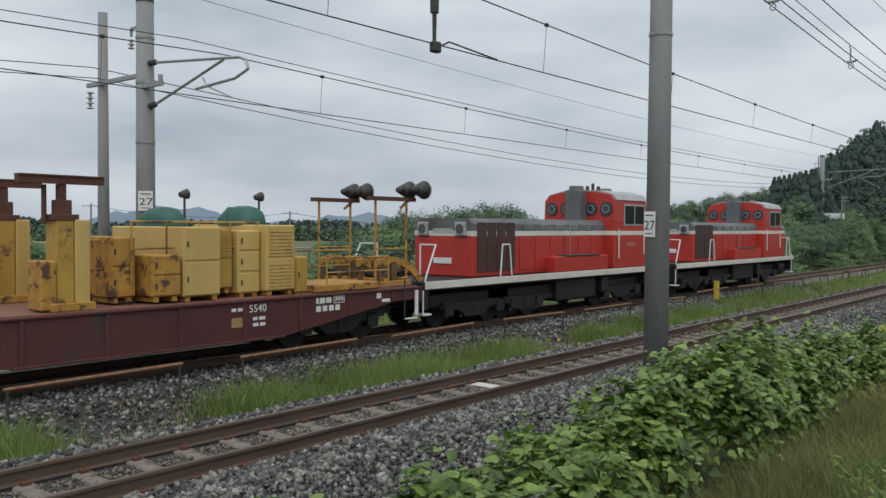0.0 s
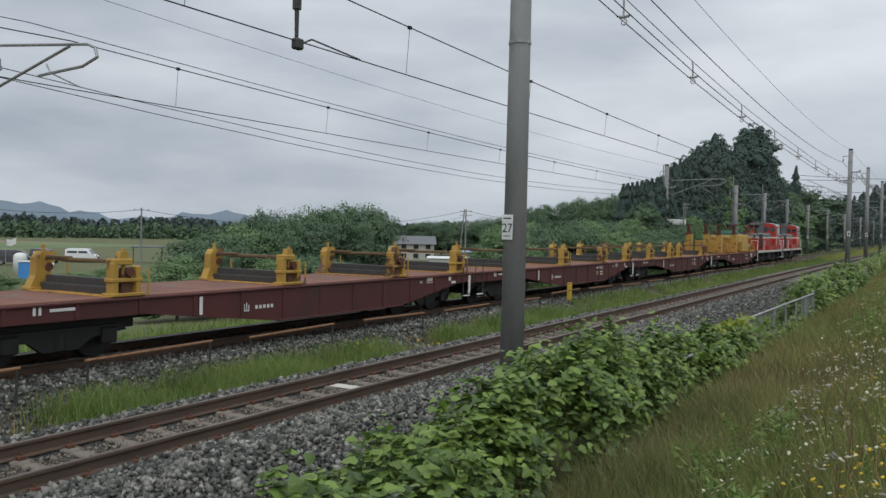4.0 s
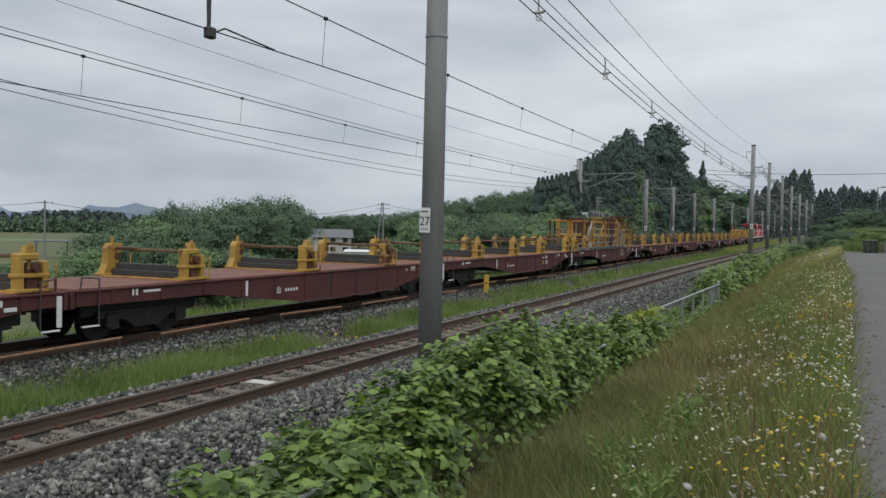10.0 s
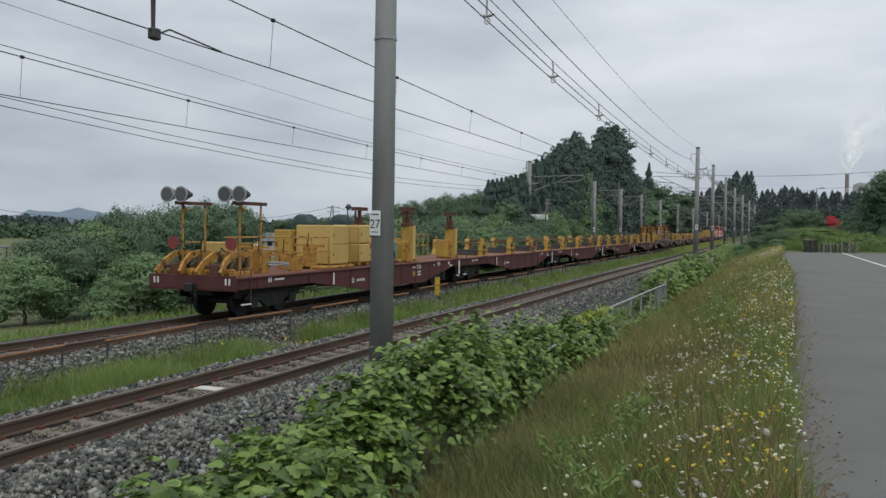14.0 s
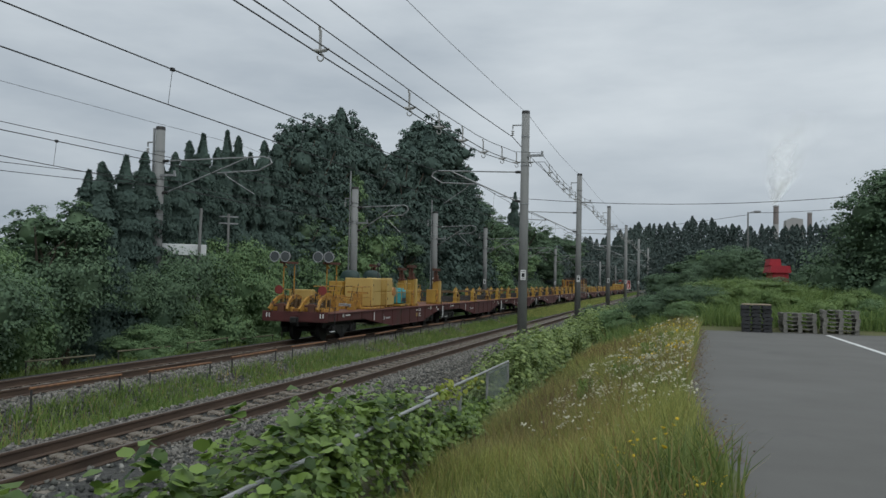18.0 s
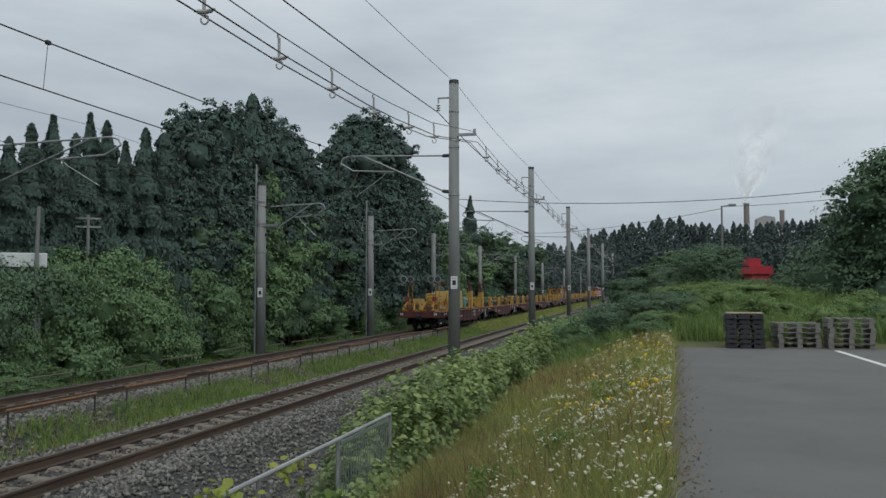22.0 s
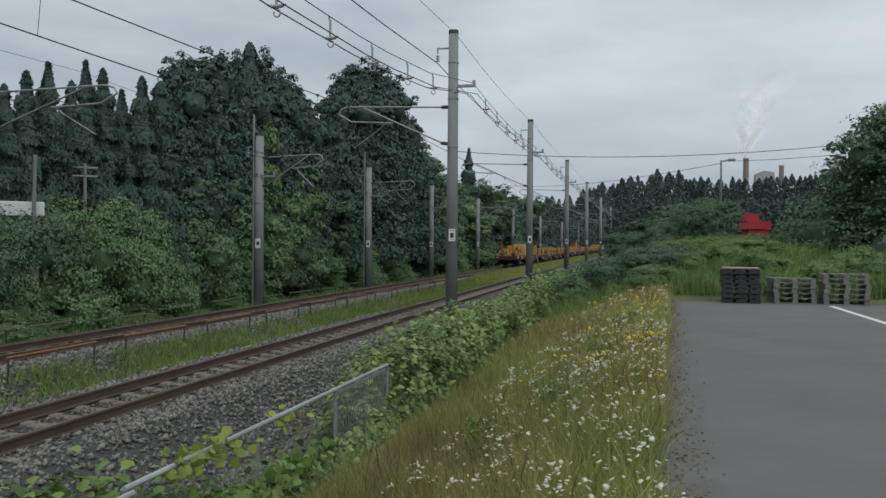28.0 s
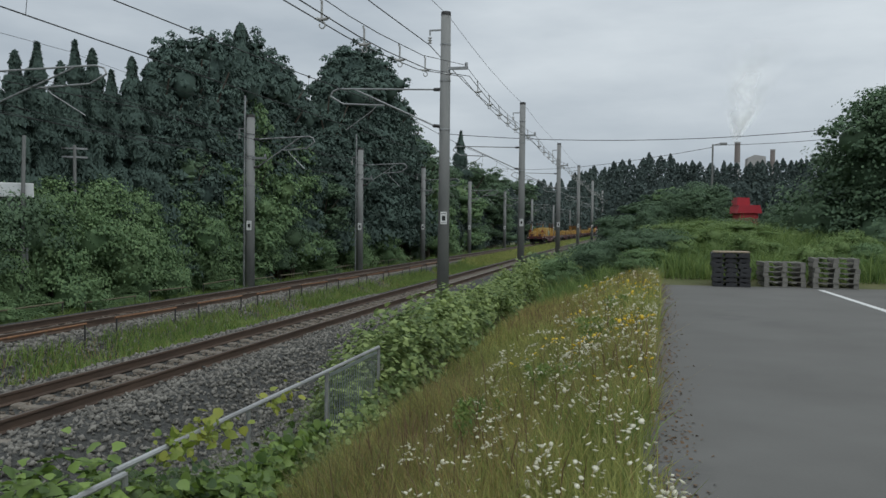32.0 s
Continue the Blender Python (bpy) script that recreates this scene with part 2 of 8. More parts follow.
class Shape:
    """Gathers simple solids into one mesh."""

    def __init__(self):
        self.v, self.f = [], []

    def put(self, verts, faces):
        k = len(self.v)
        self.v += [tuple(p) for p in verts]
        self.f += [tuple(i + k for i in f) for f in faces]
        return self

    def box(self, x0, x1, y0, y1, z0, z1, c=0.012):
        """A box with chamfered edges."""
        c = min(c, (x1 - x0) * 0.3, (y1 - y0) * 0.3, (z1 - z0) * 0.3)
        v, idx = [], {}
        for i, sx in enumerate((x0, x1)):
            for j, sy in enumerate((y0, y1)):
                for k, sz in enumerate((z0, z1)):
                    dx, dy, dz = (c if i == 0 else -c), (c if j == 0 else -c), (c if k == 0 else -c)
                    idx[i, j, k] = len(v)
                    v += [(sx, sy + dy, sz + dz), (sx + dx, sy, sz + dz), (sx + dx, sy + dy, sz)]
        f = []
        for a in (0, 1):
            q = [idx[a, 0, 0], idx[a, 1, 0], idx[a, 1, 1], idx[a, 0, 1]]
            f.append(q if a else q[::-1])
            q = [idx[0, a, 0] + 1, idx[1, a, 0] + 1, idx[1, a, 1] + 1, idx[0, a, 1] + 1]
            f.append(q[::-1] if a else q)
            q = [idx[0, 0, a] + 2, idx[1, 0, a] + 2, idx[1, 1, a] + 2, idx[0, 1, a] + 2]
            f.append(q if a else q[::-1])
        for a in (0, 1):
            for b in (0, 1):
                p, q = idx[a, b, 0], idx[a, b, 1]
                f.append((p, p + 1, q + 1, q))
                p, q = idx[a, 0, b], idx[a, 1, b]
                f.append((p, p + 2, q + 2, q))
                p, q = idx[0, a, b], idx[1, a, b]
                f.append((p + 1, p + 2, q + 2, q + 1))
                for d in (0, 1):
                    p = idx[a, b, d]
                    f.append((p, p + 1, p + 2))
        return self.put(v, f)

    def rod(self, a, b, r, n=8, r2=None, cap=True):
        """A round bar from a to b."""
        a, b = Vector(a), Vector(b)
        d = (b - a).normalized()
        u = d.orthogonal().normalized()
        w = d.cross(u)
        r2 = r if r2 is None else r2
        v = []
        for p, rr in ((a, r), (b, r2)):
            for i in range(n):
                t = 2 * math.pi * i / n
                v.append(p + (u * math.cos(t) + w * math.sin(t)) * rr)
        f = [(i, (i + 1) % n, n + (i + 1) % n, n + i) for i in range(n)]
        if cap:
            f += [tuple(range(n))[::-1], tuple(range(n, 2 * n))]
        return self.put(v, f)

    def pipe(self, pts, r, n=6):
        for a, b in zip(pts[:-1], pts[1:]):
            self.rod(a, b, r, n)
        return self

    def beam(self, a, b, w, h, up=(0, 0, 1)):
        """A square bar from a to b."""
        a, b = Vector(a), Vector(b)
        d = (b - a).normalized()
        s = d.cross(Vector(up))
        s = s.normalized() if s.length > 1e-4 else Vector((1, 0, 0))
        t = s.cross(d)
        v = [p + s * i * w / 2 + t * j * h / 2 for p in (a, b) for i, j in ((-1, -1), (1, -1), (1, 1), (-1, 1))]
        return self.put(v, [(0, 1, 2, 3)[::-1], (4, 5, 6, 7), (0, 1, 5, 4), (1, 2, 6, 5), (2, 3, 7, 6), (3, 0, 4, 7)])

    def prism(self, outline, y0, y1):
        """An (x, z) outline drawn from y0 to y1."""
        n = len(outline)
        v = [(x, y0, z) for x, z in outline] + [(x, y1, z) for x, z in outline]
        return self.put(v, [(i, (i + 1) % n, n + (i + 1) % n, n + i) for i in range(n)] + [tuple(range(n))[::-1], tuple(range(n, 2 * n))])

    def slab(self, outline, x0, x1):
        """A (y, z) outline drawn from x0 to x1."""
        n = len(outline)
        v = [(x0, y, z) for y, z in outline] + [(x1, y, z) for y, z in outline]
        return self.put(v, [(i, (i + 1) % n, n + (i + 1) % n, n + i) for i in range(n)] + [tuple(range(n))[::-1], tuple(range(n, 2 * n))])

    def disc_x(self, x0, x1, y, z, r, n=20):
        return self.rod((x0, y, z), (x1, y, z), r, n)

    def turned(self, profile, x, y, z0, n=12):
        """(radius, height) pairs turned round an upright axis."""
        v = [(x + r * math.cos(2 * math.pi * i / n), y + r * math.sin(2 * math.pi * i / n), z0 + h) for r, h in profile for i in range(n)]
        f = []
        for k in range(len(profile) - 1):
            f += [(k * n + i, k * n + (i + 1) % n, (k + 1) * n + (i + 1) % n, (k + 1) * n + i) for i in range(n)]
        f += [tuple(range(n))[::-1], tuple(range((len(profile) - 1) * n, len(profile) * n))]
        return self.put(v, f)


def mesh_of(name, shape, material, smooth=False):
    me = bpy.data.meshes.new(name)
    me.from_pydata(shape.v, [], shape.f)
    me.materials.append(material)
    bm = bmesh.new()
    bm.from_mesh(me)
    bmesh.ops.recalc_face_normals(bm, faces=bm.faces)
    bm.to_mesh(me)
    bm.free()
    if smooth:
        me.shade_smooth()
    return me


def part(name, shape, material, parent, label="", smooth=False):
    """One mesh object under a thing or a part."""
    ob = new(name, mesh_of(name, shape, material, smooth))
    ob.parent = parent
    if label:
        ob["label"] = label
    return ob


def thing(name, label, category, m=None, group="", kind=""):
    ob = new(name)
    ob.empty_display_size = 0.2
    if m is not None:
        ob.matrix_world = m
    return tagged(ob, label, category, group, kind)


def solid(name, shape, material, label, category="", group="", kind="", smooth=False):
    return tagged(new(name, mesh_of(name, shape, material, smooth)), label, category, group, kind)


def bulk(name, verts, faces, material, smooth=False):
    """A large mesh from arrays; faces all have the same number of corners."""
    me = bpy.data.meshes.new(name)
    verts, faces = np.asarray(verts, np.float32), np.asarray(faces, np.int32)
    k = faces.shape[1]
    me.vertices.add(len(verts))
    me.vertices.foreach_set("co", verts.ravel())
    me.loops.add(faces.size)
    me.loops.foreach_set("vertex_index", faces.ravel())
    me.polygons.add(len(faces))
    me.polygons.foreach_set("loop_start", np.arange(0, faces.size, k, dtype=np.int32))
    me.update(calc_edges=True)
    me.materials.append(material)
    if smooth:
        me.shade_smooth()
    return me


RNG = np.random.default_rng(11)

# ---- ground ----
GX = (-4500, -1500, -500, -150, -60, -30, -21, -17.2, -16.4, -15.7, -11.9, -11.2, -10.5, -9.95, -9.5, -6.7, -5.7, -4.9, -3.6, -1.6, 0.0, 0.5, 6, 14, 30, 60, 150, 500, 1500, 4500)
GZ = (-3, -3, -3, -2.6, -2.2, -1.7, -1.15, -0.78, -0.62, -0.27, -0.27, -0.6, -0.68, -0.55, -0.25, -0.25, -0.72, -0.78, -0.62, 0.05, 0.7, 0.79, 0.79, 0.79, 0.7, 0.5, 0.0, -1, -2, -2)


def ground_z(x, y):
    x, y = np.asarray(x, float), np.asarray(y, float)
    z = np.interp(x, GX, GZ)
    lift = np.clip((y - 75.0) / 9.0, 0, 1) * np.clip((x + 1.5) / 3.0, 0, 1) * np.clip((160 - y) / 40, 0, 1)
    z = z + lift * (0.75 + 0.6 * np.exp(-((x - 3.2) / 3.0) ** 2 - ((y - 84) / 7) ** 2))
    bumps = 0.05 * np.sin(x * 1.7 + y * 0.9) * np.sin(y * 0.53 - x * 0.6)
    soft = np.where((x > -5.5) & (x < 0.2) | (x < -17.5) & (x > -60) | (y > 77) & (x > 0), 1.0, 0.0)
    return z + bumps * soft


def build_ground():
    xs = np.unique(np.concatenate([np.array(GX, float), np.arange(-5.7, 0.6, 0.35), np.arange(0.5, 15, 0.9), np.arange(-60, -17, 2.5), np.arange(15, 60, 4)]))
    ys = np.unique(np.concatenate([np.array([-4500, -1500, -500, -150, -60, -30]), np.arange(-15, 135, 0.8), np.arange(135, 240, 6), np.array([300, 450, 800, 1500, 4500])]))
    gx, gy = np.meshgrid(xs, ys, indexing="ij")
    v = np.stack([gx, gy, ground_z(gx, gy)], -1).reshape(-1, 3)
    ny = len(ys)
    i, j = np.meshgrid(np.arange(len(xs) - 1), np.arange(ny - 1), indexing="ij")
    k = (i * ny + j).ravel()
    f = np.stack([k, k + ny, k + ny + 1, k + 1], 1)
    tagged(new("ground", bulk("ground", v, f, M_SOIL, True)), "uneven grassy ground falling from the yard to the tracks", "ground", kind="structure")


build_ground()


def strip(name, profile, y0, y1, material, label, step=6.0, category="", lift=0.0):
    """A long bed with the (x, z) profile, closed below."""
    ys = np.arange(y0, y1 + 0.01, step)
    p = np.array(profile, float)
    p[:, 1] += lift
    n = len(p)
    v = np.array([(x, y, z) for y in ys for x, z in p])
    f = [(a * n + b, a * n + b + 1, (a + 1) * n + b + 1, (a + 1) * n + b) for a in range(len(ys) - 1) for b in range(n - 1)]
    return tagged(new(name, bulk(name, v, f, material)), label, category or "ground", kind="structure")


strip("ballast_bed", [(-10.05, -0.62), (-9.5, -0.175), (-8.85, -0.175), (-8.64, -0.18), (-8.6, -0.222), (-7.63, -0.222), (-7.59, -0.18), (-7.38, -0.175), (-6.75, -0.175), (-5.5, -0.76)], -60, 420, M_BALLAST, "grey crushed-stone ballast under the nearer track")
strip("ballast_bed", [(-16.55, -0.68), (-15.7, -0.19), (-12.0, -0.19), (-11.15, -0.60)], -60, 420, M_BALLAST, "grey crushed-stone ballast under the further track")


def build_yard():
    ys = np.arange(-30, 76.1, 0.5)
    v, f = [], []
    for y in ys:
        wob = 0.05 * math.sin(y * 0.9) + 0.04 * math.sin(y * 2.3 + 1)
        e = float(np.interp(y, (-30, 10, 20, 38, 48, 55, 60, 74, 75), (0.2, 0.28, 0.48, 0.72, 0.6, 0.22, 0.38, 0.88, 0.9))) + wob
        v += [(e - 0.12, y, 0.735), (e, y, 0.80), (e + 3, y, 0.806), (22.0, y, 0.81)]
    for a in range(len(ys) - 1):
        f += [(a * 4 + b, a * 4 + b + 1, a * 4 + b + 5, a * 4 + b + 4) for b in range(3)]
    tagged(new("pavement", bulk("pavement", v, f, M_ASPHALT)), "worn grey asphalt yard with a crumbling grass edge", "pavement", kind="structure")
    s = Shape()
    for y0, y1 in ((8, 30), (30, 52), (52, 74)):
        s.box(5.12, 5.27, y0, y1, 0.795, 0.816, 0.003)
    solid("road_marking", s, M_WHITE, "worn white line painted along the asphalt yard", "road marking", kind="structure")


build_yard()


# ---- tracks ----
RAIL_OUT = [(-0.064, -0.172), (0.064, -0.172), (0.064, -0.158), (0.012, -0.140), (0.010, -0.048), (0.033, -0.034), (0.033, -0.006), (0.026, 0.0),
            (-0.026, 0.0), (-0.033, -0.006), (-0.033, -0.034), (-0.010, -0.048), (-0.012, -0.140), (-0.064, -0.158)]


def build_track(cx, name, label, y0, y1, s0, s1):
    t = thing(name, label, "railway track", kind="structure")
    for sx in (-0.566, 0.566):
        part("rail", Shape().prism([(cx + sx + x, z) for x, z in RAIL_OUT], y0, y1), M_RAIL, t, "rust-brown steel rail")
        part("rail_head", Shape().prism([(cx + sx + x, z) for x, z in ((-0.024, -0.004), (0.024, -0.004), (0.022, 0.003), (-0.022, 0.003))], y0, y1), M_RAILTOP, t)
    sl = Shape()
    for a, b, h in ((-0.98, -0.36, 0.0), (0.36, 0.98, 0.0)):
        sl.box(a, b, -0.11, 0.11, -0.36, -0.172 + h, 0.02)
    sl.box(-0.40, 0.40, -0.095, 0.095, -0.36, -0.195, 0.02)
    me = mesh_of("sleeper", sl, M_SLEEPER)
    fs = Shape()
    for sx in (-0.566, 0.566):
        for d in (-0.10, 0.10):
            fs.box(sx + d - 0.035, sx + d + 0.035, -0.05, 0.05, -0.175, -0.125, 0.008)
            fs.rod((sx + d, 0, -0.13), (sx + d, 0, -0.095), 0.016, 6)
    mf = mesh_of("rail_clip", fs, M_RUST)
    rnd = random.Random(int(abs(cx) * 10))
    k = 0
    y = s0
    while y < s1 and k < 290:
        o = new("sleeper", me)
        o.parent = t
        o.matrix_local = pose(cx + rnd.uniform(-0.015, 0.015), y, rnd.uniform(-0.008, 0.004), 0, 0, rnd.uniform(-0.7, 0.7))
        if y < 45:
            c = new("rail_clip", mf)
            c.parent = t
            c.matrix_local = pose(cx, y, 0.0)
        y += 0.61
        k += 1
    rest = Shape()
    while y < 330:
        rest.box(cx - 0.98, cx + 0.98, y - 0.11, y + 0.11, -0.3, -0.172, 0.02)
        y += 0.61
    o = part("sleeper_run", rest, M_SLEEPER, t)
    o["kind"] = "stuff"
    return t


NEAR_X, FAR_X = -8.115, -13.77
track_near = build_track(NEAR_X, "track_near", "single railway track with rusty rails on concrete sleepers", -60, 420, 0.2, 180)
track_far = build_track(FAR_X, "track_far", "further railway track with rusty rails, carrying the train", -60, 420, -8.0, 170)
pale = Shape().box(-0.5, 0.52, -0.12, 0.12, -0.19, -0.165, 0.01)
o = part("sleeper_patch", pale, mat("pale_repair_mortar", (0.55, 0.53, 0.48), (0.42, 0.40, 0.36), 0.9, scale=5, fine=50), track_near, "pale mortar-patched sleeper")
o.matrix_local = pose(NEAR_X + 0.05, 11.24, 0.0)


def scatter_stones(name, n, x0, x1, y0, y1, size, seed, label, skip=(), material=None):
    """Loose stones lying on the ballast."""
    r = np.random.default_rng(seed)
    x, y = r.uniform(x0, x1, n), r.uniform(y0, y1, n)
    prof_x = (-16.55, -15.75, -11.95, -11.15, -10.05, -9.55, -8.63, -8.59, -7.64, -7.60, -6.72, -5.5, -4.9)
    prof_z = (-0.68, -0.19, -0.19, -0.60, -0.62, -0.18, -0.18, -0.215, -0.215, -0.18, -0.18, -0.76, -0.78)
    z = np.interp(x, prof_x, prof_z)
    keep = np.ones(n, bool)
    for a, b in skip:
        keep &= ~((x > a) & (x < b))
    x, y, z = x[keep], y[keep], z[keep]
    n = len(x)
    base = np.array([(1, 0, 0), (-1, 0, 0), (0, 1, 0), (0, -1, 0), (0, 0, 1), (0, 0, -1)], float)
    tri = np.array([(0, 2, 4), (2, 1, 4), (1, 3, 4), (3, 0, 4), (2, 0, 5), (1, 2, 5), (3, 1, 5), (0, 3, 5)])
    sz = size * r.uniform(0.55, 1.35, (n, 1, 1)) * r.uniform(0.55, 1.15, (n, 1, 3))
    v = base[None] * sz + r.normal(0, 0.22, (n, 6, 3)) * size * 0.9
    q = r.normal(size=(n, 4))
    q /= np.linalg.norm(q, axis=1, keepdims=True)
    w, a, b, c = q.T
    rot = np.stack([np.stack([1 - 2 * (b * b + c * c), 2 * (a * b - w * c), 2 * (a * c + w * b)], -1),
                    np.stack([2 * (a * b + w * c), 1 - 2 * (a * a + c * c), 2 * (b * c - w * a)], -1),
                    np.stack([2 * (a * c - w * b), 2 * (b * c + w * a), 1 - 2 * (a * a + b * b)], -1)], 1)
    v = np.einsum("nij,nkj->nki", rot, v) + np.stack([x, y, z + size * r.uniform(-0.2, 0.7, n)], -1)[:, None]
    f = tri[None] + 6 * np.arange(n)[:, None, None]
    tagged(new(name, bulk(name, v.reshape(-1, 3), f.reshape(-1, 3), material or M_STONE)), label, "gravel", kind="stuff")


scatter_stones("ballast_stones", 32000, -7.45, -5.0, 3.0, 26, 0.047, 3, "loose grey ballast stones beside the nearer rail")
scatter_stones("ballast_stones", 10500, -10.1, -8.75, 1.2, 28, 0.047, 4, "loose grey ballast stones between the tracks")
M_STONE_B = mat("rust_stained_stone", (0.045, 0.036, 0.028), (0.25, 0.21, 0.165), 0.9, scale=3, fine=40, bump=0.3, random_by=1.4)
scatter_stones("ballast_stones", 9500, -8.58, -7.64, 3.0, 26, 0.024, 5, "small rust-stained stones lying between the nearer rails", material=M_STONE_B)
scatter_stones("ballast_stones", 15000, -13.1, -11.1, 1.2, 42, 0.047, 6, "loose grey ballast stones of the further track")
scatter_stones("ballast_stones", 26000, -10.1, -5.0, 52.0, 80, 0.042, 7, "brightened ballast stones further along the line", skip=((-8.75, -7.48),), material=M_STONE_LIT)
scatter_stones("ballast_stones", 9000, -10.1, -5.0, 26.0, 52, 0.048, 8, "loose grey ballast stones along the line", skip=((-8.75, -7.48),))


scatter_stones("ballast_stones", 11000, -13.1, -11.1, 42.0, 92, 0.05, 9, "brightened ballast stones of the further track", material=M_STONE_LIT)


scatter_stones("ballast_stones", 7000, -8.58, -7.64, 26.0, 84, 0.034, 10, "rust-stained stones between the nearer rails further along", material=M_STONE_B)
scatter_stones("ballast_stones", 4500, -14.25, -13.3, 6.0, 80, 0.036, 11, "rust-stained stones between the further rails", material=M_STONE_B)


# ---- line-side poles ----
def digits(txt, size, m, parent, name="plate_number"):
    cu = bpy.data.curves.new(name, "FONT")
    cu.body, cu.size, cu.extrude, cu.align_x, cu.align_y = txt, size, 0.002, "CENTER", "CENTER"
    tmp = bpy.data.objects.new(name, cu)
    scene.collection.objects.link(tmp)
    me = bpy.data.meshes.new_from_object(tmp.evaluated_get(bpy.context.evaluated_depsgraph_get()))
    bpy.data.objects.remove(tmp)
    me.materials.clear()
    me.materials.append(M_SIGN)
    ob = new(name, me)
    ob.parent = parent
    ob.matrix_local = m
    return ob


def insulator(s, x, y, z, n=3, r=0.075, h=0.085):
    prof = []
    for k in range(n):
        prof += [(r * 0.4, k * h), (r, k * h + 0.012), (r * 0.9, k * h + 0.03), (r * 0.4, k * h + 0.045)]
    s.turned(prof, x, y, z, 10)


def build_pole(x, y, top, base, r0, r1, name, label, plate_z=None, plate=None, group="line poles", side=1, arm=0.0, contact_z=5.14, detail=1, lean=0.0,
               cap=True, yoff=0.0, feeder=True, droop=0.0):
    """A concrete line pole; arm: how far the cantilever reaches, side its direction."""
    p = thing(name, label, "pole", pose(x, y, base, 0, lean, 0), group)
    h = top - base
    part("shaft", Shape().rod((0, 0, 0), (0, 0, h), r0, 20, r1), M_CONCRETE, p, smooth=True)
    if cap:
        part("cap", Shape().rod((0, 0, h - 0.02), (0, 0, h + 0.10), r1 * 1.06, 16, r1 * 1.0), M_DARK, p, "dark weathered cap")
    if detail:
        for hz in (0.62, 0.78, 0.9) if detail > 1 else (0.8,):
            part("band", Shape().rod((0, 0, h * hz), (0, 0, h * hz + 0.05), r0 + (r1 - r0) * hz + 0.012, 20), M_STEEL, p, "steel strap")
    if plate_z is not None:
        pz = plate_z - base
        rr = r0 + (r1 - r0) * pz / h
        pl = part("number_plate", Shape().box(-0.11, 0.11, -rr - 0.03, -rr - 0.012, pz - 0.21, pz + 0.21, 0.006), M_WHITE, p, "white number plate with black writing")
        pl.matrix_local = pose(0, 0, 0, 0, 0, 58 if droop else -12 if plate else 12) @ Matrix.Diagonal((1.35 if droop else 1.0, 1, 1, 1))
        if plate:
            digits(plate, 0.215, pose(0.005, -rr - 0.031, pz - 0.02, 90, 0, 0), pl)
        else:
            part("plate_mark", Shape().box(-0.06, 0.06, -rr - 0.034, -rr - 0.029, pz - 0.09, pz + 0.08, 0.001), M_SIGN, pl)
        part("plate_bar", Shape().box(-0.08, 0.08, -rr - 0.034, -rr - 0.029, pz + 0.14, pz + 0.16, 0.001), M_SIGN, pl)
        part("plate_bar", Shape().box(-0.07, 0.07, -rr - 0.034, -rr - 0.029, pz - 0.155, pz - 0.14, 0.001), M_SIGN, pl)
    if arm:
        za, zb = contact_z + 1.35 - base, contact_z + 0.45 - base
        ex = side * arm
        cant = part("cantilever", Shape().pipe([(side * 0.3, yoff * 0.1, za), (ex * 0.97, yoff, za + 0.10 - droop), (ex * 1.03, yoff, za + 0.02 - droop), (ex * 1.05, yoff, za - 0.15 - droop),
                                               (ex * 0.93, yoff, za - 0.42 - droop * 0.6), (ex * 0.55, yoff * 0.6, za - 0.50 - droop * 0.6)], 0.028)
                    .rod((side * 0.3, 0, zb - 0.35 + droop), (ex * 0.82, yoff * 0.8, za + 0.06 - droop * 0.85), 0.028), M_STEEL, p, "grey steel tube cantilever")
        for zz, dz in ((za, 0.0), (zb - 0.35 + droop, 0.12)):
            ins = Shape().rod((side * 0.14, yoff * 0.03, zz), (side * 0.42, yoff * 0.03, zz + dz * 0.2), 0.035, 8)
            for k in range(4):
                a = Vector((side * (0.16 + k * 0.06), yoff * 0.03, zz + dz * (k * 0.06)))
                ins.rod(a, a + Vector((side * 0.045, 0, dz * 0.05)), 0.062, 10)
            part("insulator", ins, M_DARK, cant, "dark ribbed insulator")
        part("steady_arm", Shape().pipe([(ex * 0.62, yoff * 0.7, za - 0.50), (ex * 0.66, yoff * 0.8, za - 0.68), (ex * 0.90, yoff, contact_z - base + 0.03 + droop)], 0.016), M_STEEL, cant)
    if feeder:
        hz = h - 0.62
        part("bracket", Shape().beam((-0.12, 0, hz + 0.12), (-0.55, 0, hz + 0.12), 0.05, 0.05).beam((-0.55, 0, hz + 0.14), (-0.55, 0, hz - 0.05), 0.045, 0.045), M_STEEL, p, "steel wire bracket")
        part("cross_arm", Shape().beam((0.0, -0.10, hz - 1.2), (0.80, -0.10, hz - 1.2), 0.09, 0.09).rod((0.74, -0.1, hz - 1.2), (0.74, -0.1, hz - 1.02), 0.05, 8), M_STEEL, p, "steel cross arm")
        i2 = Shape()
        insulator(i2, -0.55, 0, hz - 0.32)
        part("insulator", i2, M_PORCELAIN, p, "porcelain insulator")
    return p


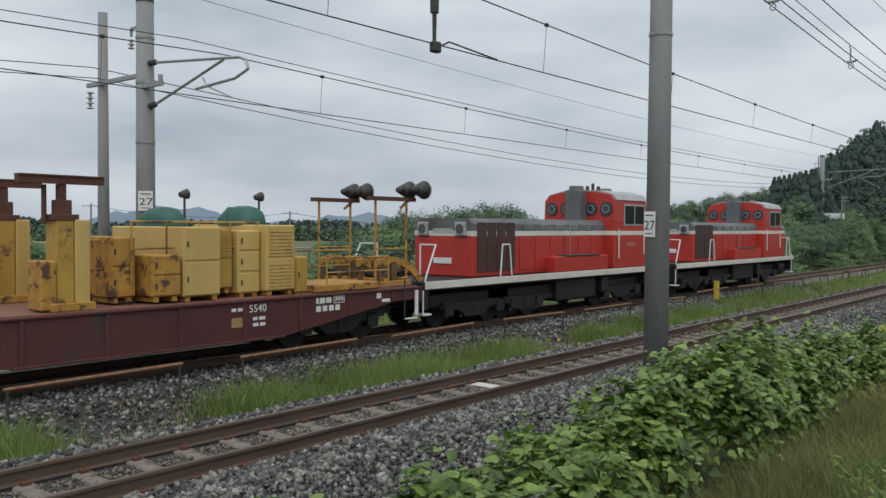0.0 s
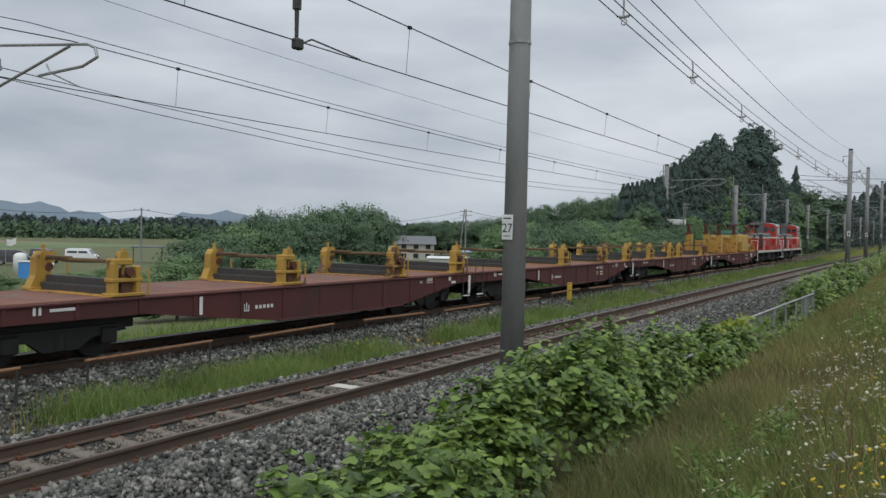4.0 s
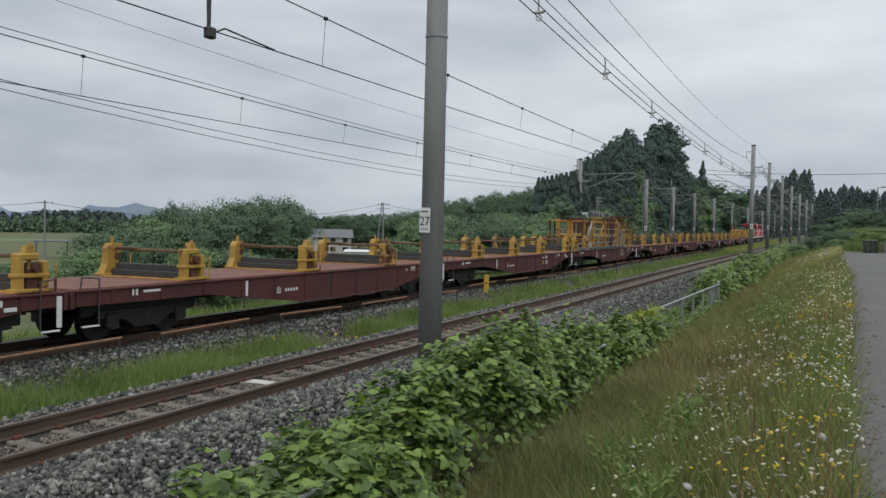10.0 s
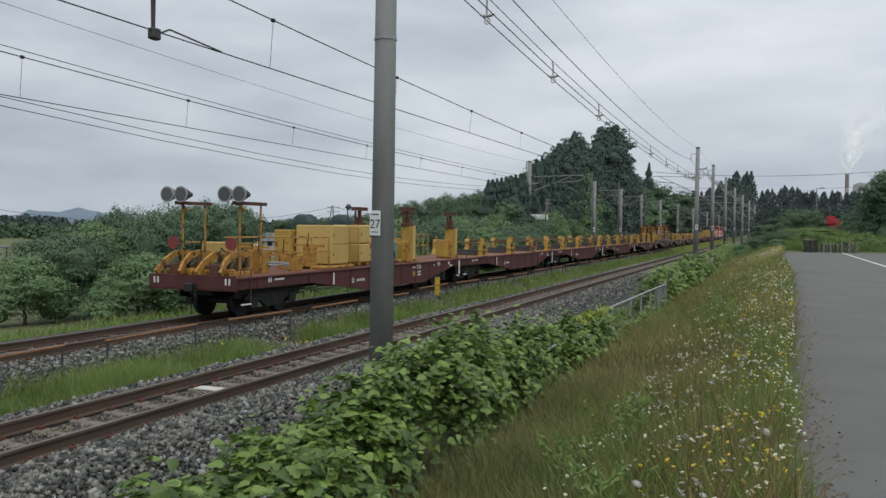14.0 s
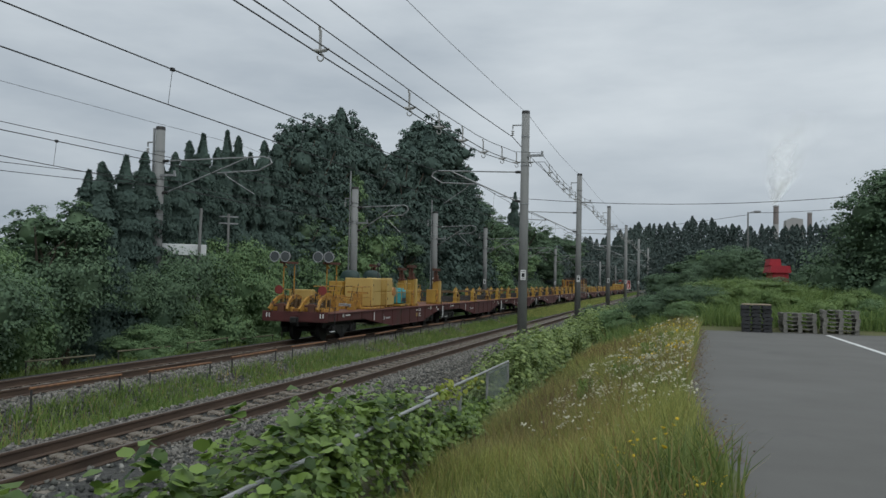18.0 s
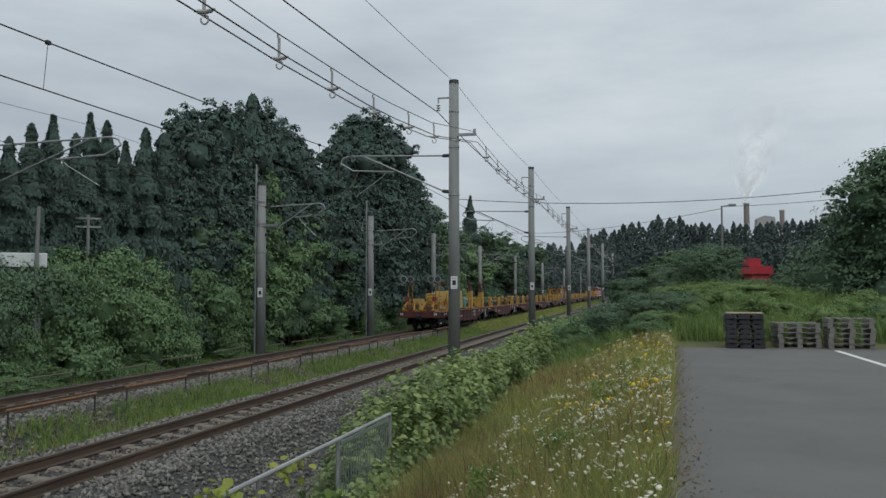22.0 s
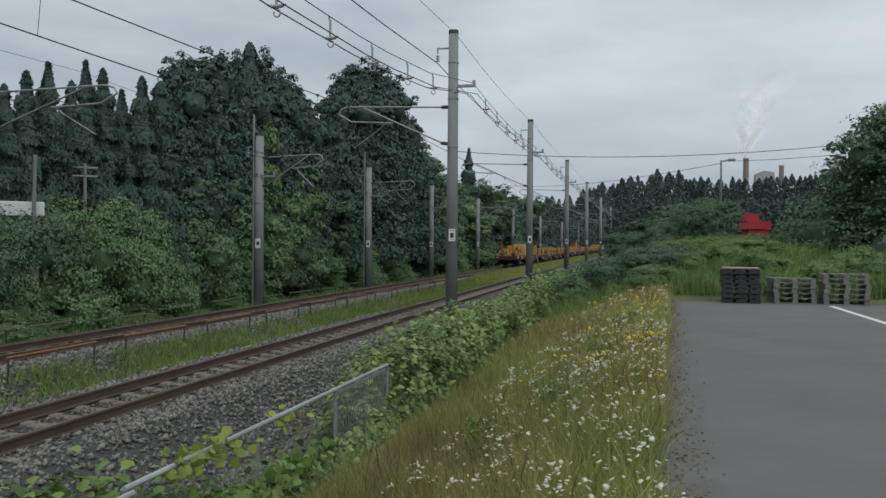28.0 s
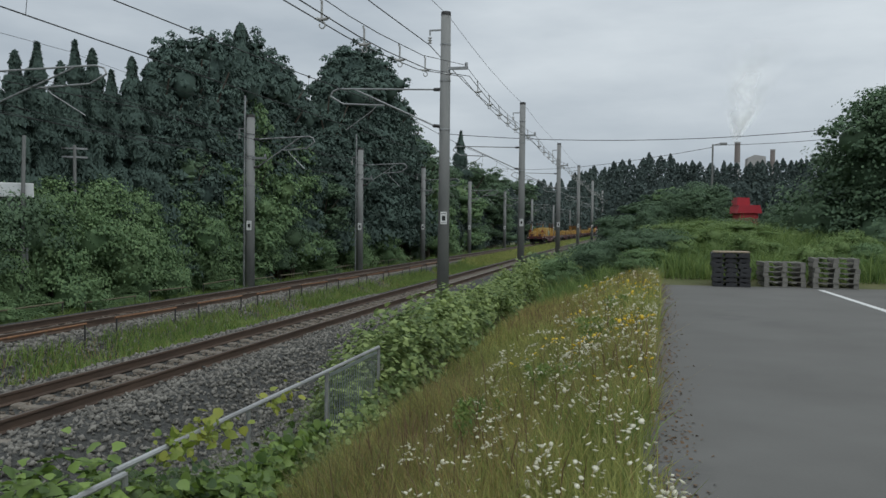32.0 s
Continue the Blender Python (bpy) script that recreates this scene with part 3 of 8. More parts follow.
L_POLE = "grey round concrete line pole with a white number plate"
POLES_R = [(-6.2, 13.1), (-6.2, 77.0), (-6.2, 98.0), (-6.05, 122.0), (-5.9, 148), (-5.6, 178), (-5.2, 212), (-4.7, 250), (-4.0, 292), (-3.2, 340)]
for i, (px, py) in enumerate(POLES_R):
    near = i == 0
    build_pole(px, py, 9.6 if not near else 9.4, -0.62, 0.205, 0.165, "line_pole", L_POLE,
               2.50 if near else 2.74, "27" if near else None, side=-1, arm=0 if near else 3.9, contact_z=5.14 if near else 5.75,
               detail=2 if i < 3 else 1, lean=0.25 if near else 0, yoff=-3.1 if near else 0.0)

LP = "grey concrete line pole beside the further track"
POLES_L = [(-16.5, 10.0), (-19.5, 70.5), (-16.5, 83.8), (-16.5, 99.5), (-16.5, 116), (-16.4, 136), (-16.2, 160), (-16, 190), (-15.6, 226), (-15.1, 268)]
for i, (px, py) in enumerate(POLES_L):
    build_pole(px, py, 8.1 if i == 1 else 7.2, -0.75, 0.215, 0.18, "line_pole", LP, 2.95 if i == 0 else 2.40, "27" if i == 0 else None, side=1, arm=(3.35, 4.6, 2.85)[min(i, 2)], contact_z=(4.52, 5.5, 4.87)[min(i, 2)], detail=2 if i < 3 else 1, feeder=True, droop=0.34 if i == 0 else 0.0)
    if i in (1, 2, 3):
        solid("pipe_post", Shape().rod((px - 0.28, py, -0.75), (px - 0.28, py, 8.15), 0.045, 8), M_STEEL, "thin grey steel post beside a line pole", "post")
old = build_pole(-18.7, 10.25, 7.35, -0.9, 0.15, 0.105, "utility_pole", "old dark grey pole standing behind the line pole", None, None, feeder=False, detail=0, cap=False)
part("cross_arm", Shape().beam((-0.5, -0.1, 6.60), (2.1, -0.05, 6.62), 0.09, 0.09), M_STEEL, old, "steel cross arm")
i3 = Shape()
for ix in (-0.4, 1.85):
    insulator(i3, ix, -0.1, 6.05, 4, 0.09, 0.12)
part("insulator", i3, M_PORCELAIN, old, "pale ribbed insulators")
part("conduit", Shape().rod((2.25, -0.24, 0.3), (2.25, -0.24, 6.6), 0.018, 6), M_WHITE, old)

# the drop fitting of the nearer track's contact wire
drop = thing("drop_bracket", "dark steel drop bracket holding the contact wire", "wire fitting")
part("drop_bar", Shape().rod((NEAR_X - 0.02, 9.65, 5.16), (NEAR_X - 0.02, 9.65, 5.6), 0.028, 8, 0.035).rod((NEAR_X - 0.02, 9.65, 5.6), (NEAR_X - 0.02, 9.65, 6.95), 0.065, 8, 0.075), M_DARK, drop)
part("support_tube", Shape().rod((NEAR_X - 0.02, 9.65, 6.95), (-6.3, 13.0, 8.1), 0.03, 8).rod((NEAR_X - 0.3, 9.6, 6.95), (-6.3, 13.0, 8.9), 0.02, 8), M_STEEL, drop)
part("clamp", Shape().box(NEAR_X - 0.07, NEAR_X + 0.05, 9.58, 9.75, 5.02, 5.18, 0.02), M_DARK, drop)
part("jumper", Shape().pipe([(NEAR_X, 9.7, 5.1), (NEAR_X + 0.02, 9.95, 5.22), (NEAR_X, 10.4, 5.20), (NEAR_X, 11.2, 5.15)], 0.014), M_DARK, drop)


# ---- wires ----
def span(s, a, b, sag, r, n=10):
    a, b = Vector(a), Vector(b)
    pts = []
    for k in range(n + 1):
        t = k / n
        p = a.lerp(b, t)
        p.z -= 4 * sag * t * (1 - t)
        pts.append(p)
    s.pipe(pts, r, 5)
    return pts


def wire(name, label, spans, r):
    s = Shape()
    for a, b, sag in spans:
        span(s, a, b, sag, r)
    return solid(name, s, M_WIRE, label, "overhead wire")


def catenary(cx, cz, hh, stations, name, rise=0.0):
    """Contact wire and messenger with droppers; rise: how much higher the far stations hang."""
    t = thing(name, "dark overhead contact wire hung from a messenger wire", "overhead wire")
    sm, sd = Shape(), Shape()
    for a, b in zip(stations[:-1], stations[1:]):
        sg = 0.45 if b - a > 30 else 0.12
        first = rise and a > 0 and b - a > 30

        def up(f):
            return rise * f * f if first else (rise if a > 30 else 0.0)

        k = 12 if first else 1
        sc = Shape().pipe([(cx, a + (b - a) * i / k, cz + 0.5 * up(i / k)) for i in range(k + 1)], 0.010, 5)
        part("contact_wire", sc, M_WIRE, t)
        sm.pipe([(cx + 0.06, a + (b - a) * i / 16, cz + hh + up(i / 16) - 4 * sg * i / 16 * (1 - i / 16)) for i in range(17)], 0.011, 5)
        n = max(2, round((b - a) / 5.0))
        for i in range(n):
            f = (i + 0.5) / n
            y = a + (b - a) * f
            z = cz + hh + up(f) - 4 * sg * f * (1 - f)
            sd.rod((cx + 0.06, y, z), (cx, y, cz + 0.5 * up(f)), 0.0045, 4)
            sd.box(cx + 0.03, cx + 0.09, y - 0.04, y + 0.04, z - 0.03, z + 0.03, 0.01)
    part("messenger_wire", sm, M_WIRE, t)
    part("dropper", sd, M_WIRE, t)["kind"] = "stuff"
    return t


YN = [-40, 10.0, 77, 98, 122, 148, 178, 212, 250, 292, 340]
catenary(NEAR_X, 5.14, 0.88, YN, "catenary", 0.5)
YF = [-40, 10.0, 70.5, 83.8, 99.5, 116, 136, 160, 190, 226, 268]
catenary(FAR_X, 4.87, 0.86, YF, "catenary")
for wx, z0, sag, r, nm in ((-15.9, 7.38, 0.5, 0.006, "feeder"), (FAR_X - 1.2, 6.2, 0.5, 0.009, "return wire"), (FAR_X - 4.9, 6.05, 1.0, 0.011, "feeder"), (FAR_X - 4.7, 5.78, 1.0, 0.011, "feeder")):
    wire("feeder_wire", "dark sagging " + nm + " along the further poles", [((wx, a, z0), (wx, b, z0), sag if b - a > 30 else 0.15) for a, b in zip(YF[:-1], YF[1:])], r)

# feeders on the nearer poles, with hanging spacers
pts_hang = []
sp1, sp2, sp3, sp4 = [], [], [], []


def feed_z(y, ya, yb):
    """Height of the hung feeder along its span."""
    if ya < 0:
        return 6.95 - 1.2 * (y - ya) * (yb - y) / 706
    if ya < 20:
        return np.interp(y, (13.1, 16.5, 22, 28.5, 35, 48, 61, 66, 71, 77), (6.95, 6.75, 6.47, 6.25, 6.14, 6.02, 6.1, 6.24, 6.64, 7.50))
    t = (y - ya) / (yb - ya)
    return 7.5 - 1.3 * t * (1 - t)


for (xa, ya), (xb, yb) in zip([(-6.2, -40.0)] + POLES_R[:-1], POLES_R):
    lg = yb - ya > 40
    zc, zd = (9.2 if ya < 20 else 8.6), (9.2 if yb < 20 else 8.6)
    n_ = 32 if lg else 10
    for k in range(n_):
        pa, pb = [(xa + (xb - xa) * q + 0.70, ya + (yb - ya) * q, float(feed_z(ya + (yb - ya) * q, ya, yb))) for q in (k / n_, (k + 1) / n_)]
        for dx in (-0.13, 0.13):
            sp1.append(((pa[0] + dx, pa[1], pa[2] + 0.02), (pb[0] + dx, pb[1], pb[2] + 0.02), 0.0))
        sp2.append(((pa[0] - 0.02, pa[1], pa[2] + 0.40), (pb[0] - 0.02, pb[1], pb[2] + 0.40), 0.0))
    sp3.append(((xa - 0.55, ya, zc), (xb - 0.55, yb, zd), 0.9 if lg else 0.25))
    sp4.append(((xa + 0.1, ya, 9.55), (xb + 0.1, yb, 9.55), 0.8 if lg else 0.2))
    for y in (16.5, 22.1, 28.5, 35.0, 41.5, 48.0, 54.0, 58.7, 61.05, 63.4, 65.9, 68.7, 71.3, 74.2) if 0 < ya < 20 else np.arange(ya + 2.4, yb - 1.0, (yb - ya - 2.4) / 7.2):
        t = (y - ya) / (yb - ya)
        pts_hang.append((xa + (xb - xa) * t + 0.70, float(y), float(feed_z(y, ya, yb))))
wire("feeder_wire", "dark feeder wire over the nearer poles", sp1, 0.012)
wire("feeder_wire", "second feeder wire over the nearer poles", sp2, 0.010)
wire("feeder_wire", "heavy dark feeder wire on pole brackets", sp3, 0.016)
wire("earth_wire", "thin earth wire along the pole tops", sp4, 0.008)
hs = Shape()
hs.beam((-0.01, 0, 0.34), (-0.01, 0, 0.02), 0.035, 0.035).rod((-0.03, 0, 0.34), (-0.03, 0, 0.40), 0.02, 6)
for sx in (-1, 1):
    hs.rod((0, 0, 0.0), (sx * 0.10, 0, 0.015), 0.032, 8).rod((sx * 0.10, 0, 0.015), (sx * 0.15, 0, 0.03), 0.018, 6)
ring = [(0.055 * math.cos(a), 0, -0.10 + 0.06 * math.sin(a)) for a in np.linspace(1.6, -3.6, 11)]
hs.pipe([(0, 0, 0.0)] + ring, 0.013, 5)
hook_me = mesh_of("wire_hanger", hs, M_PORCELAIN)
for k, p in enumerate(pts_hang):
    if 0 < p[1] < 260:
        o = new("wire_hanger", hook_me)
        o.matrix_world = Matrix.Translation(p)
        tagged(o, "small pale metal wire hanger on the feeder", "wire fitting", "wire hangers")


# ---- low rails between the tracks ----
def low_rail(x, y, l, h, z, tilt, bar_mat):
    t = thing("guard_rail", "low rusty pipe rail on two dark posts", "guard rail", pose(x, y, z, 0, 0, 0), "low rails beside the track")
    for yy in (0.05, l - 0.05):
        part("post", Shape().rod((0, yy, -0.1), (0, yy, h + tilt * yy), 0.022, 7), M_DARK, t)
    part("bar", Shape().rod((0, 0, h), (0, l, h + tilt * l), 0.026, 7), bar_mat, t, "rusty horizontal bar")
    return t


M_BAR = mat("orange_rust_bar", (0.27, 0.13, 0.055), (0.12, 0.06, 0.04), 0.8, scale=7, fine=40)
rr = random.Random(5)
y = 5.0
while y < 105:
    low_rail(-11.75 + rr.uniform(-0.05, 0.05), y, 2.75, rr.uniform(0.66, 0.74), -0.5, rr.uniform(-0.015, 0.015), M_BAR)
    y += 3.85
y = 22.0
while y < 112:
    low_rail(-17.0 + rr.uniform(-0.08, 0.08), y, 2.9, rr.uniform(0.6, 0.7), -0.72, rr.uniform(-0.02, 0.02), mat("mossy_grey_bar", (0.15, 0.13, 0.075), (0.09, 0.08, 0.05), 0.75, scale=6))
    y += 3.9
mk = thing("marker_post", "short yellow marker post between the tracks", "marker post", pose(-12.05, 30.5, -0.5))
part("post", Shape().box(-0.09, 0.09, -0.06, 0.06, 0, 0.98, 0.02), mat("yellow_marker", (0.62, 0.42, 0.03), (0.5, 0.33, 0.03), 0.6, scale=4), mk)
part("cap", Shape().box(-0.095, 0.095, -0.065, 0.065, 0.92, 1.0, 0.02), M_YELLOW, mk)


# ---- train ----
L_WAGON, L_LOCO = 16.4, 13.42
TRAIN = []                      # (thing, rear end at the start)


def bogie(parent, yc, wb=1.9):
    """A two-axle bogie."""
    s = Shape()
    for sx in (-0.95, 0.95):
        s.slab([(yc - 1.35, 0.50), (yc - 1.2, 0.62), (yc + 1.2, 0.62), (yc + 1.35, 0.50), (yc + 0.6, 0.42), (yc + 0.35, 0.24), (yc - 0.35, 0.24), (yc - 0.6, 0.42)], sx - 0.06, sx + 0.06)
        for d in (-wb / 2, wb / 2):
            s.box(sx - 0.12, sx + 0.12, yc + d - 0.16, yc + d + 0.16, 0.28, 0.58, 0.03)
        s.rod((sx, yc, 0.26), (sx, yc, 0.55), 0.12, 10)
    s.box(-0.95, 0.95, yc - 0.25, yc + 0.25, 0.36, 0.62, 0.03)
    # Added backing plates fill the gaps behind the frames with shade-dark black.
    for sx in (-0.86, 0.86):
        s.box(sx - 0.03, sx + 0.03, yc - 1.6, yc + 1.6, 0.52, 0.84, 0.02)
    b = part("bogie", s, M_BLACK, parent, "black bogie frame with an added dark backing plate")
    for d in (-wb / 2, wb / 2):
        w = Shape().rod((-0.53, yc + d, 0.40), (0.53, yc + d, 0.40), 0.07, 10)
        for sx in (-0.566, 0.566):
            w.disc_x(sx - 0.06, sx + 0.06, yc + d, 0.40, 0.40, 22).disc_x(sx - math.copysign(0.085, sx) - 0.012, sx - math.copysign(0.085, sx) + 0.012, yc + d, 0.40, 0.43, 22)
        part("wheelset", w, M_BLACK, b, "dark steel wheelset")
    return b


def bars(parent, x, y, z, rows, mat_, name="lettering"):
    """Unreadable writing as bars on the side at x; rows of (dy, dz, width, height)."""
    s = Shape()
    for dy, dz, w, h in rows:
        s.box(x - 0.004, x + 0.004, y + dy, y + dy + w, z + dz, z + dz + h, 0.001)
    return part(name, s, mat_, parent)


def side_text(txt, size, x, y, z, parent):
    """Readable stencilled writing on the near side (faces +x)."""
    ob = digits(txt, size, pose(x, y, z, 90, 0, 90), parent, "lettering")
    ob.data.materials.clear()
    ob.data.materials.append(M_WHITE)
    return ob


def flat_wagon(number, label, deck_mat, group="rail-carrying wagons"):
    """A fish-bellied flat wagon, rear end at y = 0, rails at z = 0."""
    L = L_WAGON
    w = thing("flat_wagon", label, "railway wagon", group=group)
    side = [(0.15, 0.80), (0.15, 1.08), (L - 0.15, 1.08), (L - 0.15, 0.84), (L - 0.9, 0.82), (L - 4.0, 0.36), (7.4, 0.36), (5.1, 0.62), (3.8, 0.78)]
    for sx in (-1.30, 1.30):
        part("side_sill", Shape().slab(side, sx - 0.03, sx + 0.03), M_MAROON, w, "maroon fish-bellied side sill")
        fl = Shape().box(sx - 0.08, sx + 0.08, 7.4, L - 4.0, 0.345, 0.385, 0.008).box(sx - 0.07, sx + 0.07, 0.12, L - 0.12, 1.06, 1.10, 0.008)
        for k in range(12):
            yy = 1.0 + k * (L - 2.0) / 11
            zb = float(np.interp(yy, (3.8, 5.1, 7.4, L - 4.0, L - 0.9), (0.79, 0.63, 0.38, 0.38, 0.83)))
            fl.box(sx - 0.055, sx + 0.055, yy - 0.035, yy + 0.035, zb, 1.07, 0.008)
        part("side_ribs", fl, M_MAROON, w)
    me = mesh_of("deck_plate", Shape().box(-1.27, 1.27, 0.008, (L - 0.24) / 9 - 0.008, 1.085, 1.125, 0.008), deck_mat)
    for k in range(9):
        d = new("deck_plate", me)
        d.parent = w
        d.location = (0, 0.12 + k * (L - 0.24) / 9, 0)
    # Low wide box added as dark filler for underframe and shade.
    part("centre_beam", Shape().box(-0.35, 0.35, 0.4, L - 0.4, 0.60, 1.08, 0.02).box(-0.7, 0.7, 7.6, L - 4.4, 0.40, 0.62, 0.05).box(-1.26, 1.26, 4.6, 4.8, 0.78, 1.08).box(-1.26, 1.26, L - 4.8, L - 4.6, 0.6, 1.08), M_BLACK, w)
    for yy, sg in ((0.1, -1), (L - 0.1, 1)):
        part("headstock", Shape().box(-1.33, 1.33, min(yy, yy + sg * 0.04) - 0.03, max(yy, yy + sg * 0.04) + 0.03, 0.76, 1.10, 0.01), M_MAROON, w)
        cp = Shape().box(-0.13, 0.13, min(yy, yy + sg * 0.25), max(yy, yy + sg * 0.25), 0.72, 0.95, 0.03).rod((0.15, yy + sg * 0.12, 0.60), (0.15, yy + sg * 0.12, 0.95), 0.03, 8)
        part("coupler", cp, M_BLACK, w, "black knuckle coupler")
        lad = Shape().pipe([(1.36, yy - sg * 0.55, 1.30), (1.36, yy - sg * 0.55, 0.42), (1.36, yy - sg * 0.15, 0.42)], 0.016)
        lad.pipe([(1.36, yy - sg * 0.55, 1.30), (1.30, yy - sg * 0.20, 1.33), (1.28, yy - sg * 0.18, 1.12)], 0.014)
        part("step_iron", lad, M_DARK, w, "bent hand rail and step iron")
        part("step_tread", Shape().box(1.33, 1.39, min(yy - sg * 0.55, yy - sg * 0.15), max(yy - sg * 0.55, yy - sg * 0.15), 0.405, 0.435, 0.005), M_WHITE, w)
    part("end_post", Shape().box(1.335, 1.375, L - 0.30, L - 0.20, 0.47, 1.03, 0.008), M_WHITE, w, "white-painted end post")
    part("white_mark", Shape().box(1.335, 1.35, 5.05, 5.13, 0.66, 1.02, 0.004), M_WHITE, w)
    part("white_mark", Shape().box(1.335, 1.35, L - 1.35, L - 1.1, 0.83, 0.90, 0.004), M_WHITE, w)
    for yc in (2.25, L - 2.25):
        bogie(w, yc)
    part("brake_cylinder", Shape().rod((0.75, 8.6, 0.56), (0.75, 10.0, 0.56), 0.16, 12), M_BLACK, w)
    part("air_tank", Shape().rod((-0.6, 8, 0.6), (-0.6, 9.4, 0.6), 0.2, 12), M_BLACK, w)
    if number:
        side_text(number, 0.20, 1.336, 11.78, 0.93, w)
        bars(w, 1.336, 11.2, 0.0, [(0, 0.905, 0.10, 0.06), (0.14, 0.905, 0.10, 0.06)], M_WHITE)
        bars(w, 1.336, 11.25, 0.70, [(0.42, 0.02, 0.10, 0.06), (0.56, 0.02, 0.14, 0.06), (0.42, -0.09, 0.12, 0.06), (0.58, -0.09, 0.12, 0.06)], M_WHITE)
        bars(w, 1.335, 11.2, 0.60, [(0.0, 0.02, 0.28, 0.17)], mat("stencil_tan", (0.35, 0.24, 0.09), (0.28, 0.18, 0.07), 0.7))
    bars(w, 1.336, 6.3, 0.64, [(0.0, 0.02, 0.02, 0.13), (0.06, 0.0, 0.025, 0.18), (0.13, 0.02, 0.02, 0.11), (0.0, 0.0, 0.15, 0.02)] + [(0.34 + 0.12 * k, 0.03, 0.07, 0.075) for k in range(5)], M_WHITE)
    side_text("A1", 0.13, 1.336, 13.35, 0.94, w)
    bars(w, 1.336, 13.66, 0.90, [(0, 0, 0.30, 0.02), (0, 0.17, 0.30, 0.02), (0, 0, 0.02, 0.19), (0.28, 0, 0.02, 0.19), (0.05, 0.05, 0.06, 0.10), (0.13, 0.05, 0.06, 0.10), (0.21, 0.05, 0.05, 0.10)], M_CREAMLINE)
    bars(w, 1.336, 1.5, 0.92, [(0, 0, 0.05, 0.13), (0.10, 0, 0.05, 0.13), (0.30, 0.04, 0.5, 0.05)], M_WHITE)
    bars(w, 1.336, 14.9, 0.92, [(0, 0, 0.13, 0.11)], M_WHITE)
    return w


def stand(w, y, wide=1.16):
    """A yellow rail stand across the deck: two hooked posts joined by dark cross beams."""
    s = part("rail_stand", Shape().box(-1.05, 1.05, y - 0.04, y + 0.04, 1.70, 1.755, 0.01).box(-1.0, -0.35, y - 0.06, y + 0.06, 1.74, 1.79, 0.01).rod((-0.6, y, 1.72), (0.7, y, 1.74), 0.04, 8), M_GREASE, w, "greasy dark brown cross beam between steel stands")
    part("lower_beam", Shape().box(-1.05, 1.05, y - 0.14, y + 0.16, 1.125, 1.28, 0.015).box(-0.98, 0.98, y - 0.07, y + 0.08, 1.27, 1.42, 0.01), M_DARK, s, "dark greasy lower beam")
    part("base_plate", Shape().box(-1.2, 1.26, y - 0.42, y + 0.42, 1.122, 1.142, 0.006), M_RUSTY, s)
    for sx in (-1, 1):
        x = sx * wide
        p = Shape().box(x - 0.15, x + 0.15, y - 0.36, y + 0.36, 1.125, 1.185, 0.01)
        if sx > 0:
            for a, zt_ in ((y - 0.31, 1.72), (y + 0.19, 1.66)):
                p.box(x - 0.10, x + 0.10, a, a + 0.12, 1.17, zt_, 0.012)
            p.box(x - 0.12, x + 0.11, y - 0.34, y + 0.34, 1.38, 1.45, 0.012).box(x - 0.13, x + 0.10, y - 0.30, y + 0.12, 1.68, 1.80, 0.02)
            p.rod((x, y - 0.02, 1.18), (x, y - 0.02, 1.98), 0.035, 8).slab([(y - 0.16, 1.78), (y + 0.06, 1.78), (y + 0.02, 1.93), (y - 0.12, 1.93)], x - 0.07, x + 0.07)
        else:
            p.slab([(y - 0.34, 1.17), (y + 0.34, 1.17), (y + 0.27, 1.36), (y + 0.10, 1.42), (y + 0.10, 1.62), (y + 0.24, 1.70), (y + 0.20, 1.86), (y - 0.10, 1.86), (y - 0.20, 1.74), (y - 0.22, 1.40)], x - 0.10, x + 0.10)
            p.box(x - 0.03, x + 0.03, y - 0.03, y + 0.03, 1.85, 2.0, 0.01)
        part("post", p, M_YELLOW, s, "chipped yellow hooked steel post")
        part("roller", Shape().rod((x - 0.13, y + 0.05, 1.56), (x + 0.13, y + 0.05, 1.56), 0.08, 12).box(x - 0.05, x + 0.05, y - 0.10, y + 0.12, 1.18, 1.52, 0.01), M_RUST, s, "dark greasy roller")
        part("pin", Shape().rod((x + 0.10, y + 0.46, 1.125), (x + 0.10, y + 0.46, 1.62), 0.018, 6), M_YELLOW, s)
    return s


